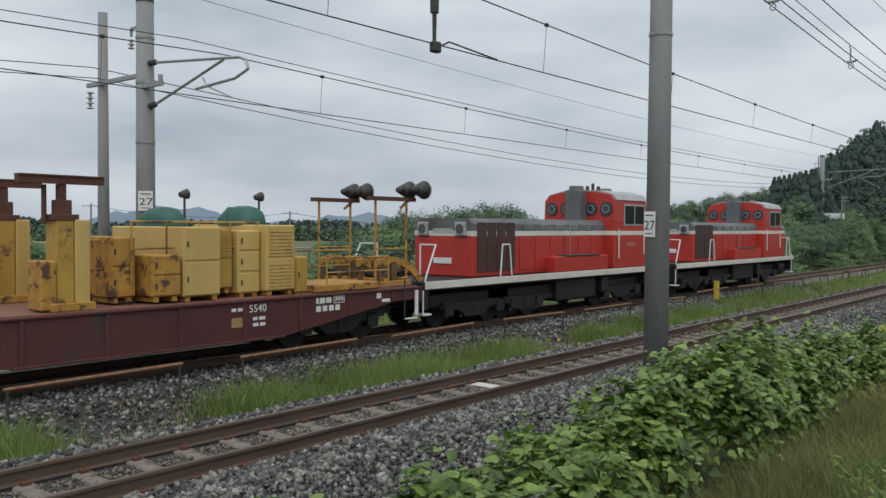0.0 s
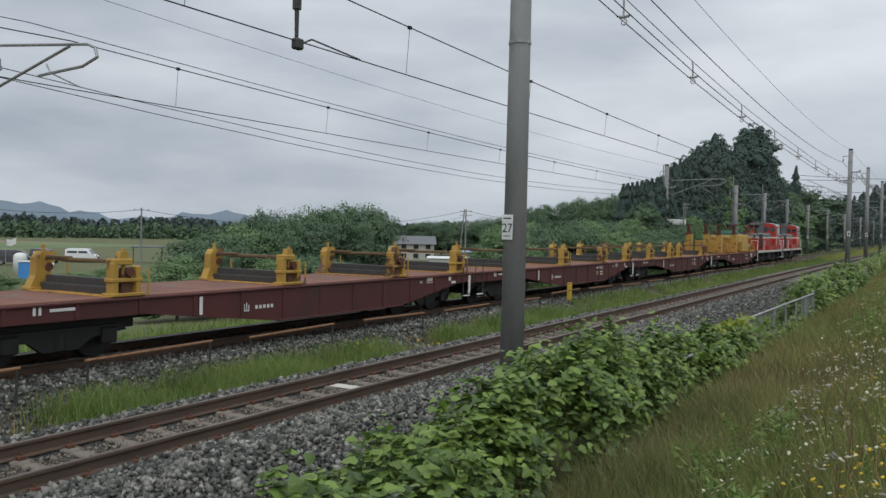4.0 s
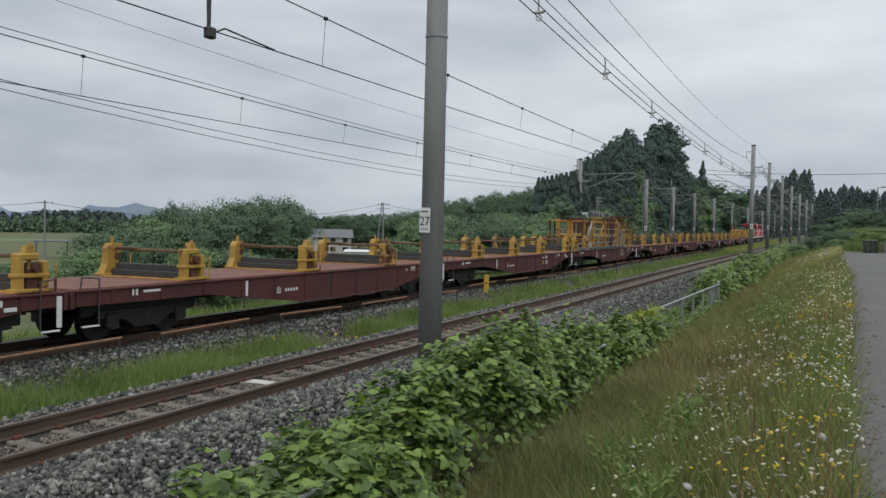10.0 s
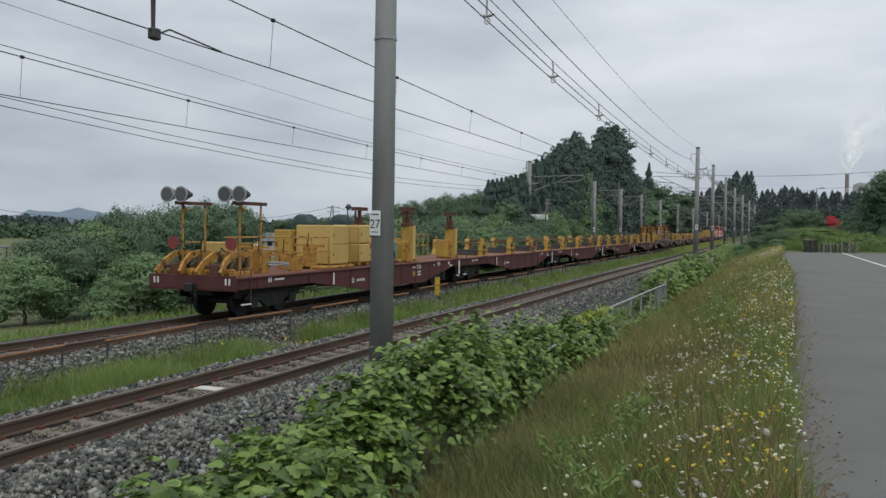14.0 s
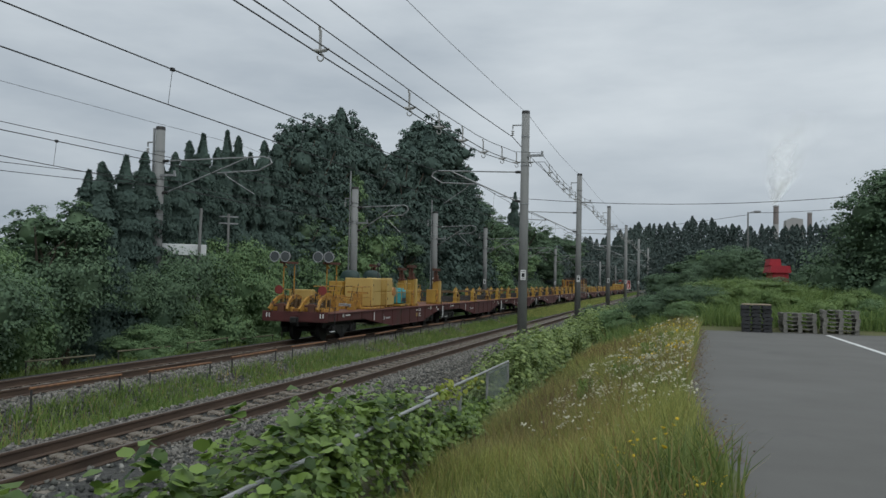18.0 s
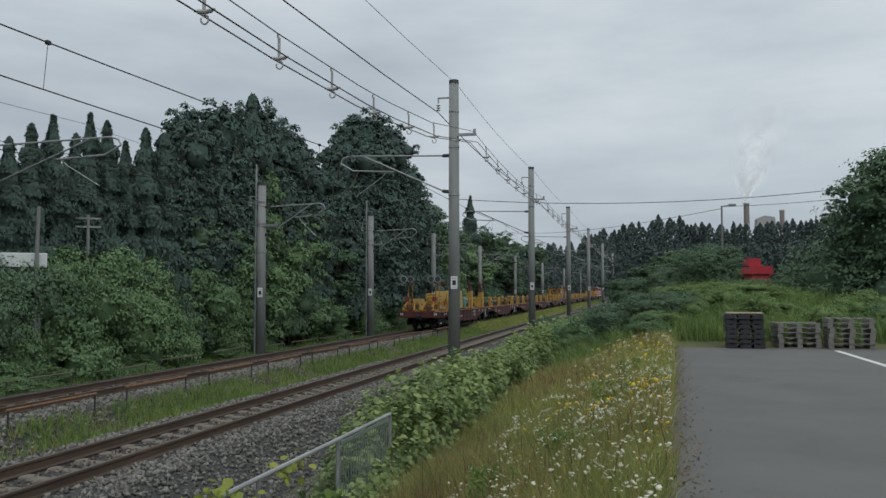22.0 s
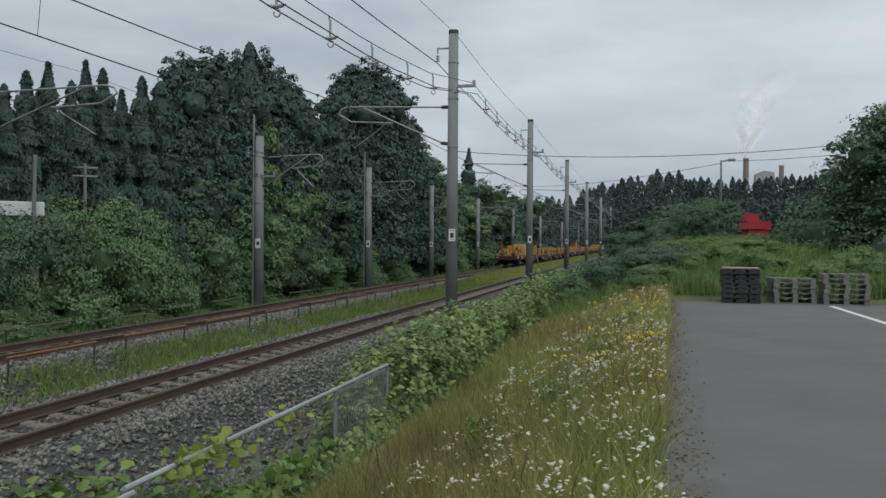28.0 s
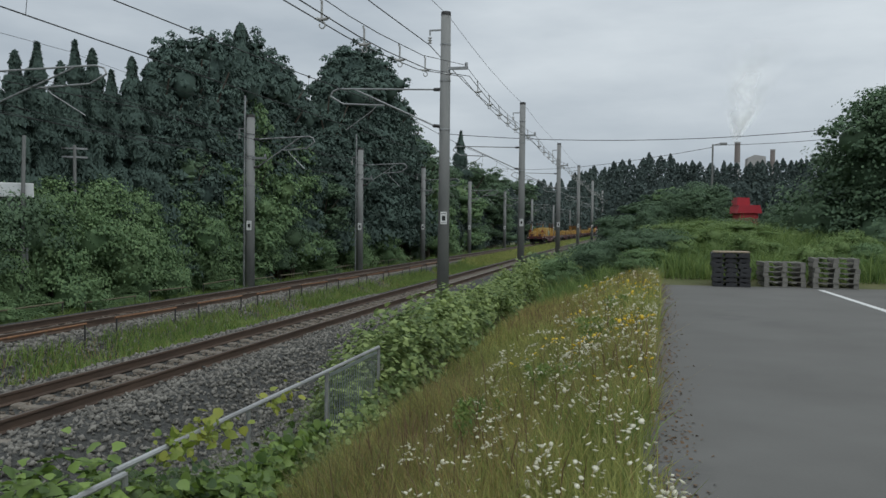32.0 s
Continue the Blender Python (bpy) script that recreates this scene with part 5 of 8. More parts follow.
    for y in (9.7, 5.2, 7.4):
        part("rail_beam", Shape().box(0.9, 1.08, y - 0.1, y + 1.5, 1.80, 2.02, 0.05), M_YELLOW, w, "yellow box beam")
        part("rail_beam", Shape().box(-1.08, -0.9, y - 0.1, y + 1.5, 1.80, 2.02, 0.05), M_YELLOW, w)
    part("cross_deck", Shape().box(-0.9, 0.9, 5.0, 9.6, 1.60, 1.68, 0.01), M_RUSTY, w, "rusty yellow walkway deck")
    for x in (-1.12, 1.12):
        for zz, y0_ in ((1.5, 1.2), (1.85, 4.4), (2.3, 4.4), (2.72, 8.0)):
            part("long_rail", Shape().rod((x, y0_, zz), (x, 11.2, zz), 0.022, 6), M_STEEL if zz < 2.5 else M_YELLOW, w)
        for yy in (1.2, 4.4, 6.2, 8.6, 10.4, 11.9):
            part("rail_post", Shape().rod((x, yy, 1.2), (x, yy, 2.3), 0.022, 6), M_STEEL, w)
    for y in (5.1, 5.75, 6.4, 7.0):
        floodlight(w, 0.95, y, 3.14, -1)
    floodlight(w, 0.95, 9.0, 3.14, -1)
    for a_, b_ in ((6.0, 8.0), (3.3, 5.0)):
        part("brace", Shape().beam((1.05, a_, 1.25), (1.05, b_, 2.75), 0.08, 0.08), M_YELLOW if a_ > 5 else M_STEEL, w)
    ft = part("small_frame", Shape().box(0.95, 1.05, 2.95, 3.05, 1.15, 2.7, 0.01), M_RUST, w, "rusty orange tube frame")
    for x, y in ((1.0, 3.9), (-0.9, 3.0), (-0.9, 3.9)):
        part("frame_leg", Shape().box(x - 0.04, x + 0.04, y - 0.04, y + 0.04, 1.15, 2.7, 0.01), M_RUST, ft)
    part("frame_top", Shape().box(-1.0, 1.1, 2.85, 4.0, 2.70, 2.78, 0.01), M_RUSTY, ft)
    part("frame_shelf", Shape().box(-1.0, 1.1, 2.95, 3.95, 1.9, 1.95, 0.01), M_RUSTY, ft)
    stand(w, 3.05)
    stand(w, 0.9)
    hd = part("roof_bar", Shape().box(0.62, 1.02, 0.1, 1.4, 2.86, 2.93, 0.01), M_BLACK, w, "dark flat head on two posts")
    for yy in (0.45, 1.0):
        part("mast", Shape().box(0.85, 0.95, yy - 0.05, yy + 0.05, 1.15, 2.86, 0.01), M_RUSTY, hd)
    return w


def locomotive(label):
    """A centre-cab diesel locomotive, long hood at the rear."""
    L = L_LOCO
    w = thing("diesel_locomotive", label, "locomotive", group="locomotives")
    fr = part("frame", Shape().box(-1.30, 1.30, 0.35, L - 0.35, 0.98, 1.18, 0.02), M_BLACK, w)
    for sx in (-1, 1):
        part("sill_stripe", Shape().box(sx * 1.315 - 0.018, sx * 1.315 + 0.018, 0.35, L - 0.35, 1.02, 1.19, 0.006), M_CREAMLINE, w, "ivory sill stripe")
    hood_r = [(-0.95, 1.18), (0.95, 1.18), (0.95, 2.34), (0.93, 2.50), (0.84, 2.62), (-0.84, 2.62), (-0.93, 2.50), (-0.95, 2.34)]

    def hood(name, y0, y1, top):
        low = part(name, Shape().box(-0.95, 0.95, y0, y1, 1.19, 2.20, 0.02), M_RED, w, "red hood")
        part("hood_stripe", Shape().box(-0.955, 0.955, y0 - 0.004, y1 + 0.004, 2.20, 2.34, 0.01), M_CREAMLINE, low, "ivory band")
        k = top
        part("hood_top", Shape().prism([(-0.95, 2.34), (0.95, 2.34), (0.94, k - 0.14), (0.82, k), (-0.82, k), (-0.94, k - 0.14)], y0, y1), M_GREYROOF, low, "sooty grey hood top")
        return low

    h1 = hood("long_hood", 2.55, 9.3, 2.66)
    h2 = hood("short_hood", 11.45, 13.0, 2.60)
    # radiator doors and grilles on both sides
    for sx in (-1, 1):
        x = sx * 0.962
        gr = Shape()
        for k in range(4):
            gr.box(x - 0.012, x + 0.012, 2.75 + k * 0.42, 3.12 + k * 0.42, 1.30, 2.56, 0.01)
        part("radiator_grille", gr, mat("grille_brown", (0.07, 0.03, 0.028), (0.04, 0.025, 0.022), 0.7, scale=3), h1, "dark brown radiator grille")
        sl = Shape()
        for k in range(10):
            sl.box(x - 0.02, x + 0.02, 2.75, 4.40, 1.36 + k * 0.085, 1.375 + k * 0.085, 0.004)
        part("grille_slats", sl, M_RUST, h1)
        for k in range(6):
            part("engine_door", Shape().box(x - 0.008, x + 0.008, 4.62 + k * 0.76, 5.32 + k * 0.76, 1.30, 2.15, 0.01), M_RED, h1)
        vt = Shape()
        for k in range(5):
            for q in range(4):
                vt.box(x - 0.015, x + 0.015, 4.8 + k * 0.8, 5.2 + k * 0.8, 2.38 + q * 0.04, 2.40 + q * 0.04, 0.003)
        part("louvres", vt, M_SILVER, h1)
        part("side_tank", Shape().box(min(sx * 0.95, sx * 1.28), max(sx * 0.95, sx * 1.28), 5.9, 8.9, 1.19, 1.62, 0.02), M_RED, w, "red side tank")
        part("tank_step", Shape().box(min(sx * 0.95, sx * 1.30), max(sx * 0.95, sx * 1.30), 6.5, 8.4, 1.62, 1.66, 0.01), M_DARK, w)
        part("pipe", Shape().rod((x, 7.2, 1.65), (x, 7.2, 2.6), 0.015, 6), M_SILVER, h1)
    # hood ends with lamps
    for y, sg, hd in ((2.55, -1, h1), (13.0, 1, h2)):
        for x in (-0.62, 0.62):
            lamp = part("headlamp", Shape().box(x - 0.17, x + 0.17, min(y, y + sg * 0.10), max(y, y + sg * 0.10), 2.22, 2.56, 0.02), M_SILVER, hd, "square headlamp")
            part("lens", Shape().rod((x, y + sg * 0.09, 2.39), (x, y + sg * 0.115, 2.39), 0.12, 14), M_LENS, lamp)
        part("number_bars", Shape().box(-0.33, 0.33, min(y, y + sg * 0.012), max(y, y + sg * 0.012), 2.28, 2.40, 0.003), M_SILVER, hd)
        part("end_plate", Shape().box(-0.3, 0.3, min(y, y + sg * 0.03), max(y, y + sg * 0.03), 1.5, 1.65, 0.01), M_WHITE, hd)
    # cab
    cab = part("cab", Shape().box(-1.27, 1.27, 9.3, 11.45, 1.19, 2.62, 0.03), M_RED, w, "red driver's cab")
    up = Shape().prism([(-1.27, 2.62), (1.27, 2.62), (1.25, 3.28), (1.10, 3.46), (0.6, 3.56), (-0.6, 3.56), (-1.10, 3.46), (-1.25, 3.28)], 9.3, 11.45)
    part("cab_upper", up, M_RED, cab)
    part("cab_roof", Shape().prism([(-1.28, 3.30), (1.28, 3.30), (1.14, 3.49), (0.62, 3.61), (-0.62, 3.61), (-1.14, 3.49)], 9.42, 11.52), M_SILVER, cab, "pale grey cab roof")
    part("cab_band", Shape().box(-1.276, 1.276, 9.293, 11.457, 2.20, 2.34, 0.01), M_CREAMLINE, cab)
    for sx in (-1, 1):
        x = sx * 1.272
        wd = part("side_window", Shape().box(x - 0.012, x + 0.012, 9.9, 11.3, 2.50, 3.18, 0.02), M_SILVER, cab, "aluminium-framed side window")
        for a, b in ((9.95, 10.58), (10.63, 11.25)):
            part("pane", Shape().box(x - 0.017, x + 0.017, a, b, 2.55, 3.13, 0.01), M_GLASS, wd)
        part("cab_rail", Shape().rod((x + sx * 0.05, 9.5, 1.5), (x + sx * 0.05, 9.5, 2.4), 0.018, 6).rod((x + sx * 0.05, 11.2, 1.6), (x + sx * 0.05, 11.2, 2.3), 0.018, 6), M_WHITE, cab)
        bars(cab, x + 0.003 * sx, 10.1, 1.86, [(0.0, 0.0, 0.55, 0.13)], mat("faded_number", (0.35, 0.12, 0.10), (0.30, 0.10, 0.09), 0.6))
    for y, sg in ((9.3, -1), (11.45, 1)):
        for x in (-0.98, -0.45, 0.45, 0.98):
            q = part("porthole", Shape().rod((x, y - 0.01, 3.02), (x, y + sg * 0.03, 3.02), 0.22, 18), M_DARK, cab, "round cab window with a wiper ring")
            part("pane", Shape().rod((x, y + sg * 0.02, 3.02), (x, y + sg * 0.037, 3.02), 0.18, 18), M_GLASS, q)
            part("ring", Shape().pipe([(x + 0.12 * math.cos(a), y + sg * 0.045, 3.02 + 0.12 * math.sin(a)) for a in np.linspace(0, 6.283, 13)], 0.012, 4), M_SILVER, q)
    part("exhaust_duct", Shape().box(-0.28, 0.28, 8.9, 9.5, 2.62, 3.62, 0.04).rod((0, 9.15, 3.58), (0, 9.15, 3.74), 0.26, 14, 0.22), M_GREYROOF, w, "grey exhaust duct")
    part("vent_cowl", Shape().rod((0, 10.9, 3.58), (0, 10.9, 3.72), 0.30, 14, 0.24), M_GREYROOF, w)
    part("horn", Shape().rod((-0.15, 10.1, 3.58), (-0.15, 10.1, 3.78), 0.06, 8).rod((0.05, 10.1, 3.58), (0.05, 10.1, 3.86), 0.05, 8).rod((0.25, 10.1, 3.58), (0.25, 10.1, 3.76), 0.06, 8), M_DARK, w)
    # hand rails, steps, couplers
    for yy, sg in ((0.42, -1), (L - 0.42, 1)):
        for sx in (-1, 1):
            part("hand_rail", Shape().pipe([(sx * 1.25, yy, 0.55), (sx * 1.25, yy, 1.25), (sx * 1.22, yy - sg * 0.40, 2.02), (sx * 0.7, yy - sg * 0.45, 2.02), (sx * 0.7, yy - sg * 0.45, 1.2)], 0.02), M_WHITE, w, "white bent hand rail")
            part("foot_step", Shape().box(min(sx * 1.0, sx * 1.32), max(sx * 1.0, sx * 1.32), yy - 0.15, yy + 0.15, 0.42, 0.46, 0.008).box(sx * 1.3 - 0.015, sx * 1.3 + 0.015, yy - 0.15, yy - 0.12, 0.44, 1.0, 0.004), M_WHITE, w)
        part("buffer_beam", Shape().box(-1.28, 1.28, yy - 0.10, yy + 0.10, 0.55, 1.18, 0.02), M_BLACK, w)
        part("coupler", Shape().box(-0.14, 0.14, min(yy, yy + sg * 0.5), max(yy, yy + sg * 0.5), 0.70, 0.96, 0.03), M_BLACK, w)
    for sx in (-1, 1):
        for y in (3.3, 12.2):
            part("walk_rail", Shape().pipe([(sx * 1.28, y, 1.2), (sx * 1.27, y + 0.10, 2.0), (sx * 1.27, y + 0.42, 2.0), (sx * 1.28, y + 0.5, 1.2)], 0.02), M_WHITE, w, "white hoop hand rail")
    for yc, n in ((2.6, 3), (10.3, 2)):
        bogie(w, yc, 2.1)
    bogie(w, 4.9, 1.2)
    part("fuel_tank", Shape().box(-1.1, 1.1, 6.3, 8.5, 0.35, 0.98, 0.05), M_BLACK, w, "black under-frame tank")
    part("air_tank", Shape().rod((1.0, 11.6, 0.72), (1.0, 12.4, 0.72), 0.16, 12).box(0.85, 1.2, 8.7, 9.1, 0.5, 0.95, 0.03), M_BLACK, w)
    return w


LOCO_LABEL = "red diesel locomotive with grey hood and ivory stripes"
add(locomotive(LOCO_LABEL), 14.16)
add(locomotive(LOCO_LABEL + ", leading the train"), 14.16 + 13.42)
NUMS = ["5540", "5700", "5610", None, None, "5705", "5601", "5800", None, None, None, "5538"]
SETS = {1: (3.1, 7.0, 8.9, 14.2), 5: (3.1, 7.5, 11.1, 14.0), 7: (3.4, 7.6, 11.4, 15.6)}
for k in range(12):
    rear = 14.41 - L_WAGON * (k + 1)
    if k == 0:
        wag = equipment_wagon_front()
    elif k == 6:
        wag = gantry_wagon()
    elif k == 11:
        wag = equipment_wagon_rear()
    else:
        wag = flat_wagon(NUMS[k], "maroon flat wagon carrying yellow rail stands", M_DECK)
        for ys in SETS.get(k, (3.4, 7.9, 12.3, 15.7)):
            stand(wag, ys)
        if k in (1, 2):
            side_text("23"[k - 1], 0.13, 1.345, 11.30, 0.635, wag).data.materials[0] = M_SIGN
    add(wag, rear)


# ---- plants ----
# Darkest vine tone is lowered to carry shadow inside the hedge.
M_VINE = leafy("vine_leaves", (0.018, 0.054, 0.012), (0.25, 0.36, 0.075), 0.3, 1.0, 0.5)
M_VINE_Y = leafy("yellowing_leaves", (0.18, 0.25, 0.04), (0.36, 0.36, 0.06), 0.35)
M_GRASS = leafy("meadow_grass", (0.05, 0.105, 0.02), (0.27, 0.31, 0.09), 0.4, 1.0, 0.7)
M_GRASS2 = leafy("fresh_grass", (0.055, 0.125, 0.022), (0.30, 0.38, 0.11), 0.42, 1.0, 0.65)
M_STRAW = leafy("dry_grass", (0.15, 0.105, 0.04), (0.52, 0.40, 0.17), 0.4, 0.9, 0.8)
# Yellow-green grass, with extra brightness in its colour for the further meadow.
M_MEADOW = leafy("lit_yellow_green_meadow", (0.12, 0.17, 0.04), (0.50, 0.49, 0.16), 0.45, 1.0, 0.7)
M_LEAF = leafy("broad_leaves", (0.068, 0.118, 0.072), (0.14, 0.215, 0.11), 0.27, 0.8, 0.75)
# Light green, raised further so the front bushes look front-lit.
M_LEAF_L = leafy("light_broad_leaves", (0.095, 0.172, 0.080), (0.23, 0.335, 0.145), 0.32, 0.8, 0.75)
# A grey-blue lift in needles and far leaves stands in for haze.
M_NEEDLE = leafy("hazed_cedar_needles", (0.058, 0.094, 0.080), (0.092, 0.138, 0.108), 0.2, 0.8, 0.85)
M_FAR = leafy("hazed_far_wood_leaves", (0.048, 0.070, 0.066), (0.070, 0.096, 0.082), 0.1, 0.8, 0.9)
M_BARK = mat("bark", (0.075, 0.055, 0.04), (0.12, 0.10, 0.08), 0.95, scale=4, fine=30, bump=0.6, stretch=(1, 1, 0.3))
M_PETAL = leafy("white_petals", (0.60, 0.57, 0.42), (0.88, 0.85, 0.70), 0.3, 0.5, 0.8)
M_SCRUB = leafy("light_scrub_leaves", (0.09, 0.165, 0.052), (0.28, 0.37, 0.13), 0.34, 0.9, 0.7)
# Muted vine green with extra brightness put into the colour past 57 m.
M_VINE_B = leafy("brightened_vine_leaves", (0.065, 0.12, 0.04), (0.37, 0.45, 0.16), 0.36, 1.0, 0.65)
M_GOLD = leafy("yellow_petals", (0.70, 0.48, 0.02), (0.80, 0.60, 0.05), 0.25, 0.5, 0.6)

HEART = np.array([(0, 0), (0.42, 0.10), (0.46, 0.48), (0, 1.0), (-0.46, 0.48), (-0.42, 0.10)])
HEART_F = np.array([(0, 1, 2), (0, 2, 3), (0, 3, 4), (0, 4, 5)])
LOBED = np.array([(0, 0.04), (0.28, -0.06), (0.52, 0.20), (0.33, 0.46), (0.24, 0.70), (0, 1.0), (-0.24, 0.70), (-0.33, 0.46), (-0.52, 0.20), (-0.28, -0.06)])
LOBED_F = np.array([(0, k, k + 1) for k in range(1, 9)])
DIAMOND = np.array([(0, 0), (0.36, 0.45), (0, 1.0), (-0.36, 0.45)])
DIAMOND_F = np.array([(0, 1, 2), (0, 2, 3)])


def leaves(pos, nrm, size, r, shape=HEART, tris=HEART_F, tilt=0.55, fold=0.18, hang=1.0):
    """Leaves at pos that face nrm, hanging a little; returns vertices and triangles."""
    n = len(pos)
    nn = nrm + r.normal(0, tilt, (n, 3))
    nn /= np.linalg.norm(nn, axis=1, keepdims=True) + 1e-9
    down = np.tile(np.array([0, 0, -hang]), (n, 1)) + r.normal(0, 0.7, (n, 3))
    t = down - nn * np.sum(down * nn, 1, keepdims=True)
    t /= np.linalg.norm(t, axis=1, keepdims=True) + 1e-9
    s = np.cross(nn, t)
    sz = size * r.uniform(0.5, 1.45, (n, 1, 1))
    sh = shape[None]
    bend = -fold * np.abs(sh[..., :1]) * 1.2 - 0.12 * sh[..., 1:] ** 2
    v = pos[:, None] + sz * (sh[..., :1] * s[:, None] + (sh[..., 1:] - 0.4) * t[:, None] + bend * nn[:, None])
    k = len(shape)
    f = tris[None] + k * np.arange(n)[:, None, None]
    return v.reshape(-1, 3), f.reshape(-1, 3)


HY = (0, 3, 5, 6.3, 7.3, 8.3, 9.5, 11.3, 12.6, 14, 16, 19, 21, 31, 32.5, 40, 50, 54, 55.5, 56.6, 60.6, 62, 64, 69, 76, 82, 95, 120)
HT = (0.6, 0.62, 0.66, 0.65, 0.74, 0.98, 1.22, 1.10, 0.76, 0.66, 0.58, 0.46, 0.0, 0.05, 0.92, 0.95, 0.98, 0.85, 0.42, -0.2, 0.0, 0.82, 0.98, 0.92, 0.80, 1.05, 0.95, 0.8)


def hedge(name, y0, y1, n, size, seed, label, material, wide=1.02):
    """Vines climbing over the fence: a thick shell of leaves."""
    r = np.random.default_rng(seed)
    y = r.uniform(y0, y1, n)
    th = r.uniform(0.02, math.pi - 0.02, n)
    top = np.interp(y, HY, HT) - 0.12 + 0.13 * np.sin(y * 3.1) * np.sin(y * 1.3 + 1) + 0.06 * np.sin(y * 7.7)
    cx = -3.95 + 0.12 * np.sin(y * 0.8) + 0.32 * np.clip((9.5 - y) / 5, 0, 1)
    half = wide * (0.85 + 0.2 * np.sin(y * 1.9 + 2) + 0.12 * np.sin(y * 4.3)) * np.where(th < math.pi / 2, 0.78, 1.0)
    depth = 1 - np.abs(r.normal(0, 0.2, n))
    x = cx + half * np.cos(th) * depth
    zb = np.interp(x, GX, GZ)
    lump = 1 + 0.2 * np.sin(y * 5.1 + th * 4) * np.sin(y * 2.2 - th * 3)
    z = zb + (top - zb) * np.sin(th) ** 0.62 * depth * lump
    hole = np.sin(y * 2.7 + th * 2.1) * np.sin(y * 1.1 - th * 3.3) + 0.5 * np.sin(y * 9.1 + th * 6.0) * np.sin(y * 5.3 - th * 8.0) + r.normal(0, 0.25, n)
    keep = (top - zb > 0.25) & (hole > -0.35) & (r.uniform(0, 1, n) < np.clip(0.35 + th / 1.5, 0, 1))
    out = np.where(r.uniform(0, 1, n) < 0.08, r.uniform(0.04, 0.22, n), 0.0)
    x = x + out * np.cos(th)
    z = z + out * np.sin(th)
    pos = np.stack([x, y, z], 1)[keep]
    nrm = np.stack([np.cos(th) * 0.7, 0 * th - 0.1, np.sin(th) + 0.65], 1)[keep]
    v, f = leaves(pos, nrm, size, r, *((LOBED, LOBED_F) if y0 < 10 or y0 == 50 else (HEART, HEART_F)), tilt=0.5, fold=0.3, hang=0.7)
    return tagged(new(name, bulk(name, v, f, material)), label, "vine", kind="stuff")


hedge("vine_hedge", 2.0, 20.5, 54000, 0.096, 21, "lush green broad-leaved vines over a fence", M_VINE)
hedge("vine_hedge", 31, 52, 15000, 0.13, 22, "green vines over the fence beside the track", M_VINE)
hedge("vine_hedge", 50, 56.6, 8500, 0.10, 23, "green vines over the fence beside the track", M_VINE, 1.0)
hedge("vine_hedge", 60.6, 82, 34000, 0.098, 24, "thick green vines over the fence beside the track", M_VINE_B)
hedge("vine_hedge", 82, 118, 12000, 0.16, 25, "green vines along the fence far off", M_VINE_B)


def sprig(y0, y1, n, seed, z0, material, x=-3.75, size=0.13, sx=0.09, sz=0.075):
    r = np.random.default_rng(seed)
    y = r.uniform(y0, y1, n)
    pos = np.stack([x + r.normal(0, sx, n), y, z0 - 0.05 + r.normal(0, sz, n)], 1)
    v, f = leaves(pos, np.tile(np.array([0.5, -0.2, 0.8]), (n, 1)), size, r)
    tagged(new("vine_sprig", bulk("vine_sprig", v, f, material)), "vine sprig hanging on the wire fence", "vine", kind="stuff")


sprig(17.6, 20.6, 150, 31, 0.52, M_VINE_Y)
sprig(20.5, 23.5, 120, 32, 0.25, M_VINE)
sprig(55.1, 56.3, 110, 33, 0.60, M_VINE_Y, -3.75, 0.085)
sprig(55.6, 58.6, 420, 34, 0.0, M_VINE, -3.65, 0.10)
sprig(54.6, 57.0, 300, 36, -0.1, M_VINE, -3.5, 0.11)
sprig(53.2, 55.4, 1100, 37, 0.12, M_VINE, -3.95, 0.085, 0.22, 0.16)
sprig(55.2, 57.6, 700, 38, -0.15, M_VINE, -3.6, 0.07, 0.12, 0.2)
sprig(57.5, 61.2, 900, 39, -0.25, M_VINE_B, -3.6, 0.07, 0.14, 0.16)
sprig(20.4, 31.5, 1500, 136, -0.3, M_VINE, -3.6, 0.09, 0.14, 0.16)
sprig(57.2, 57.9, 30, 35, 0.60, M_VINE_Y, -3.75, 0.08)


def blades(name, label, n, xr, yr, h, w, seed, material, z_at=ground_z, mask=None, lean=0.35, clump=0.0):
    r = np.random.default_rng(seed)
    x, y = r.uniform(*xr, n), r.uniform(*yr, n)
    if mask is not None:
        k = mask(x, y, r)
        x, y = x[k], y[k]
        n = len(x)
    z = z_at(x, y) - 0.02
    a = r.uniform(0, 2 * math.pi, n)
    hh = h * r.uniform(0.45, 1.25, n) * (1 + clump * np.sin(x * 2.3 + 1) * np.sin(y * 1.7))
    lx, ly = r.normal(0, lean, n) * hh, r.normal(0, lean, n) * hh
    p = np.stack([x, y, z], 1)
    s = np.stack([np.cos(a), np.sin(a), 0 * a], 1) * (w * r.uniform(0.6, 1.4, n))[:, None]
    mid = p + np.stack([lx * 0.35, ly * 0.35, hh * 0.6], 1)
    tip = p + np.stack([lx, ly, hh * 0.98], 1)
    v = np.stack([p - s, p + s, mid + s * 0.7, tip, mid - s * 0.7], 1).reshape(-1, 3)
    b = 5 * np.arange(n)[:, None]
    f = np.concatenate([b + np.array([[0, 1, 2]]), b + np.array([[0, 2, 4]]), b + np.array([[4, 2, 3]])], 0)
    return tagged(new(name, bulk(name, v, f, material)), label, "grass", kind="stuff")


def edge_x(y):
    return np.interp(y, (-30, 10, 20, 38, 48, 55, 60, 74, 75), (0.2, 0.28, 0.48, 0.72, 0.6, 0.22, 0.38, 0.88, 0.9))


def on_bank(x, y, r):
    return x < edge_x(y) + r.uniform(-0.22, 0.02, len(x))


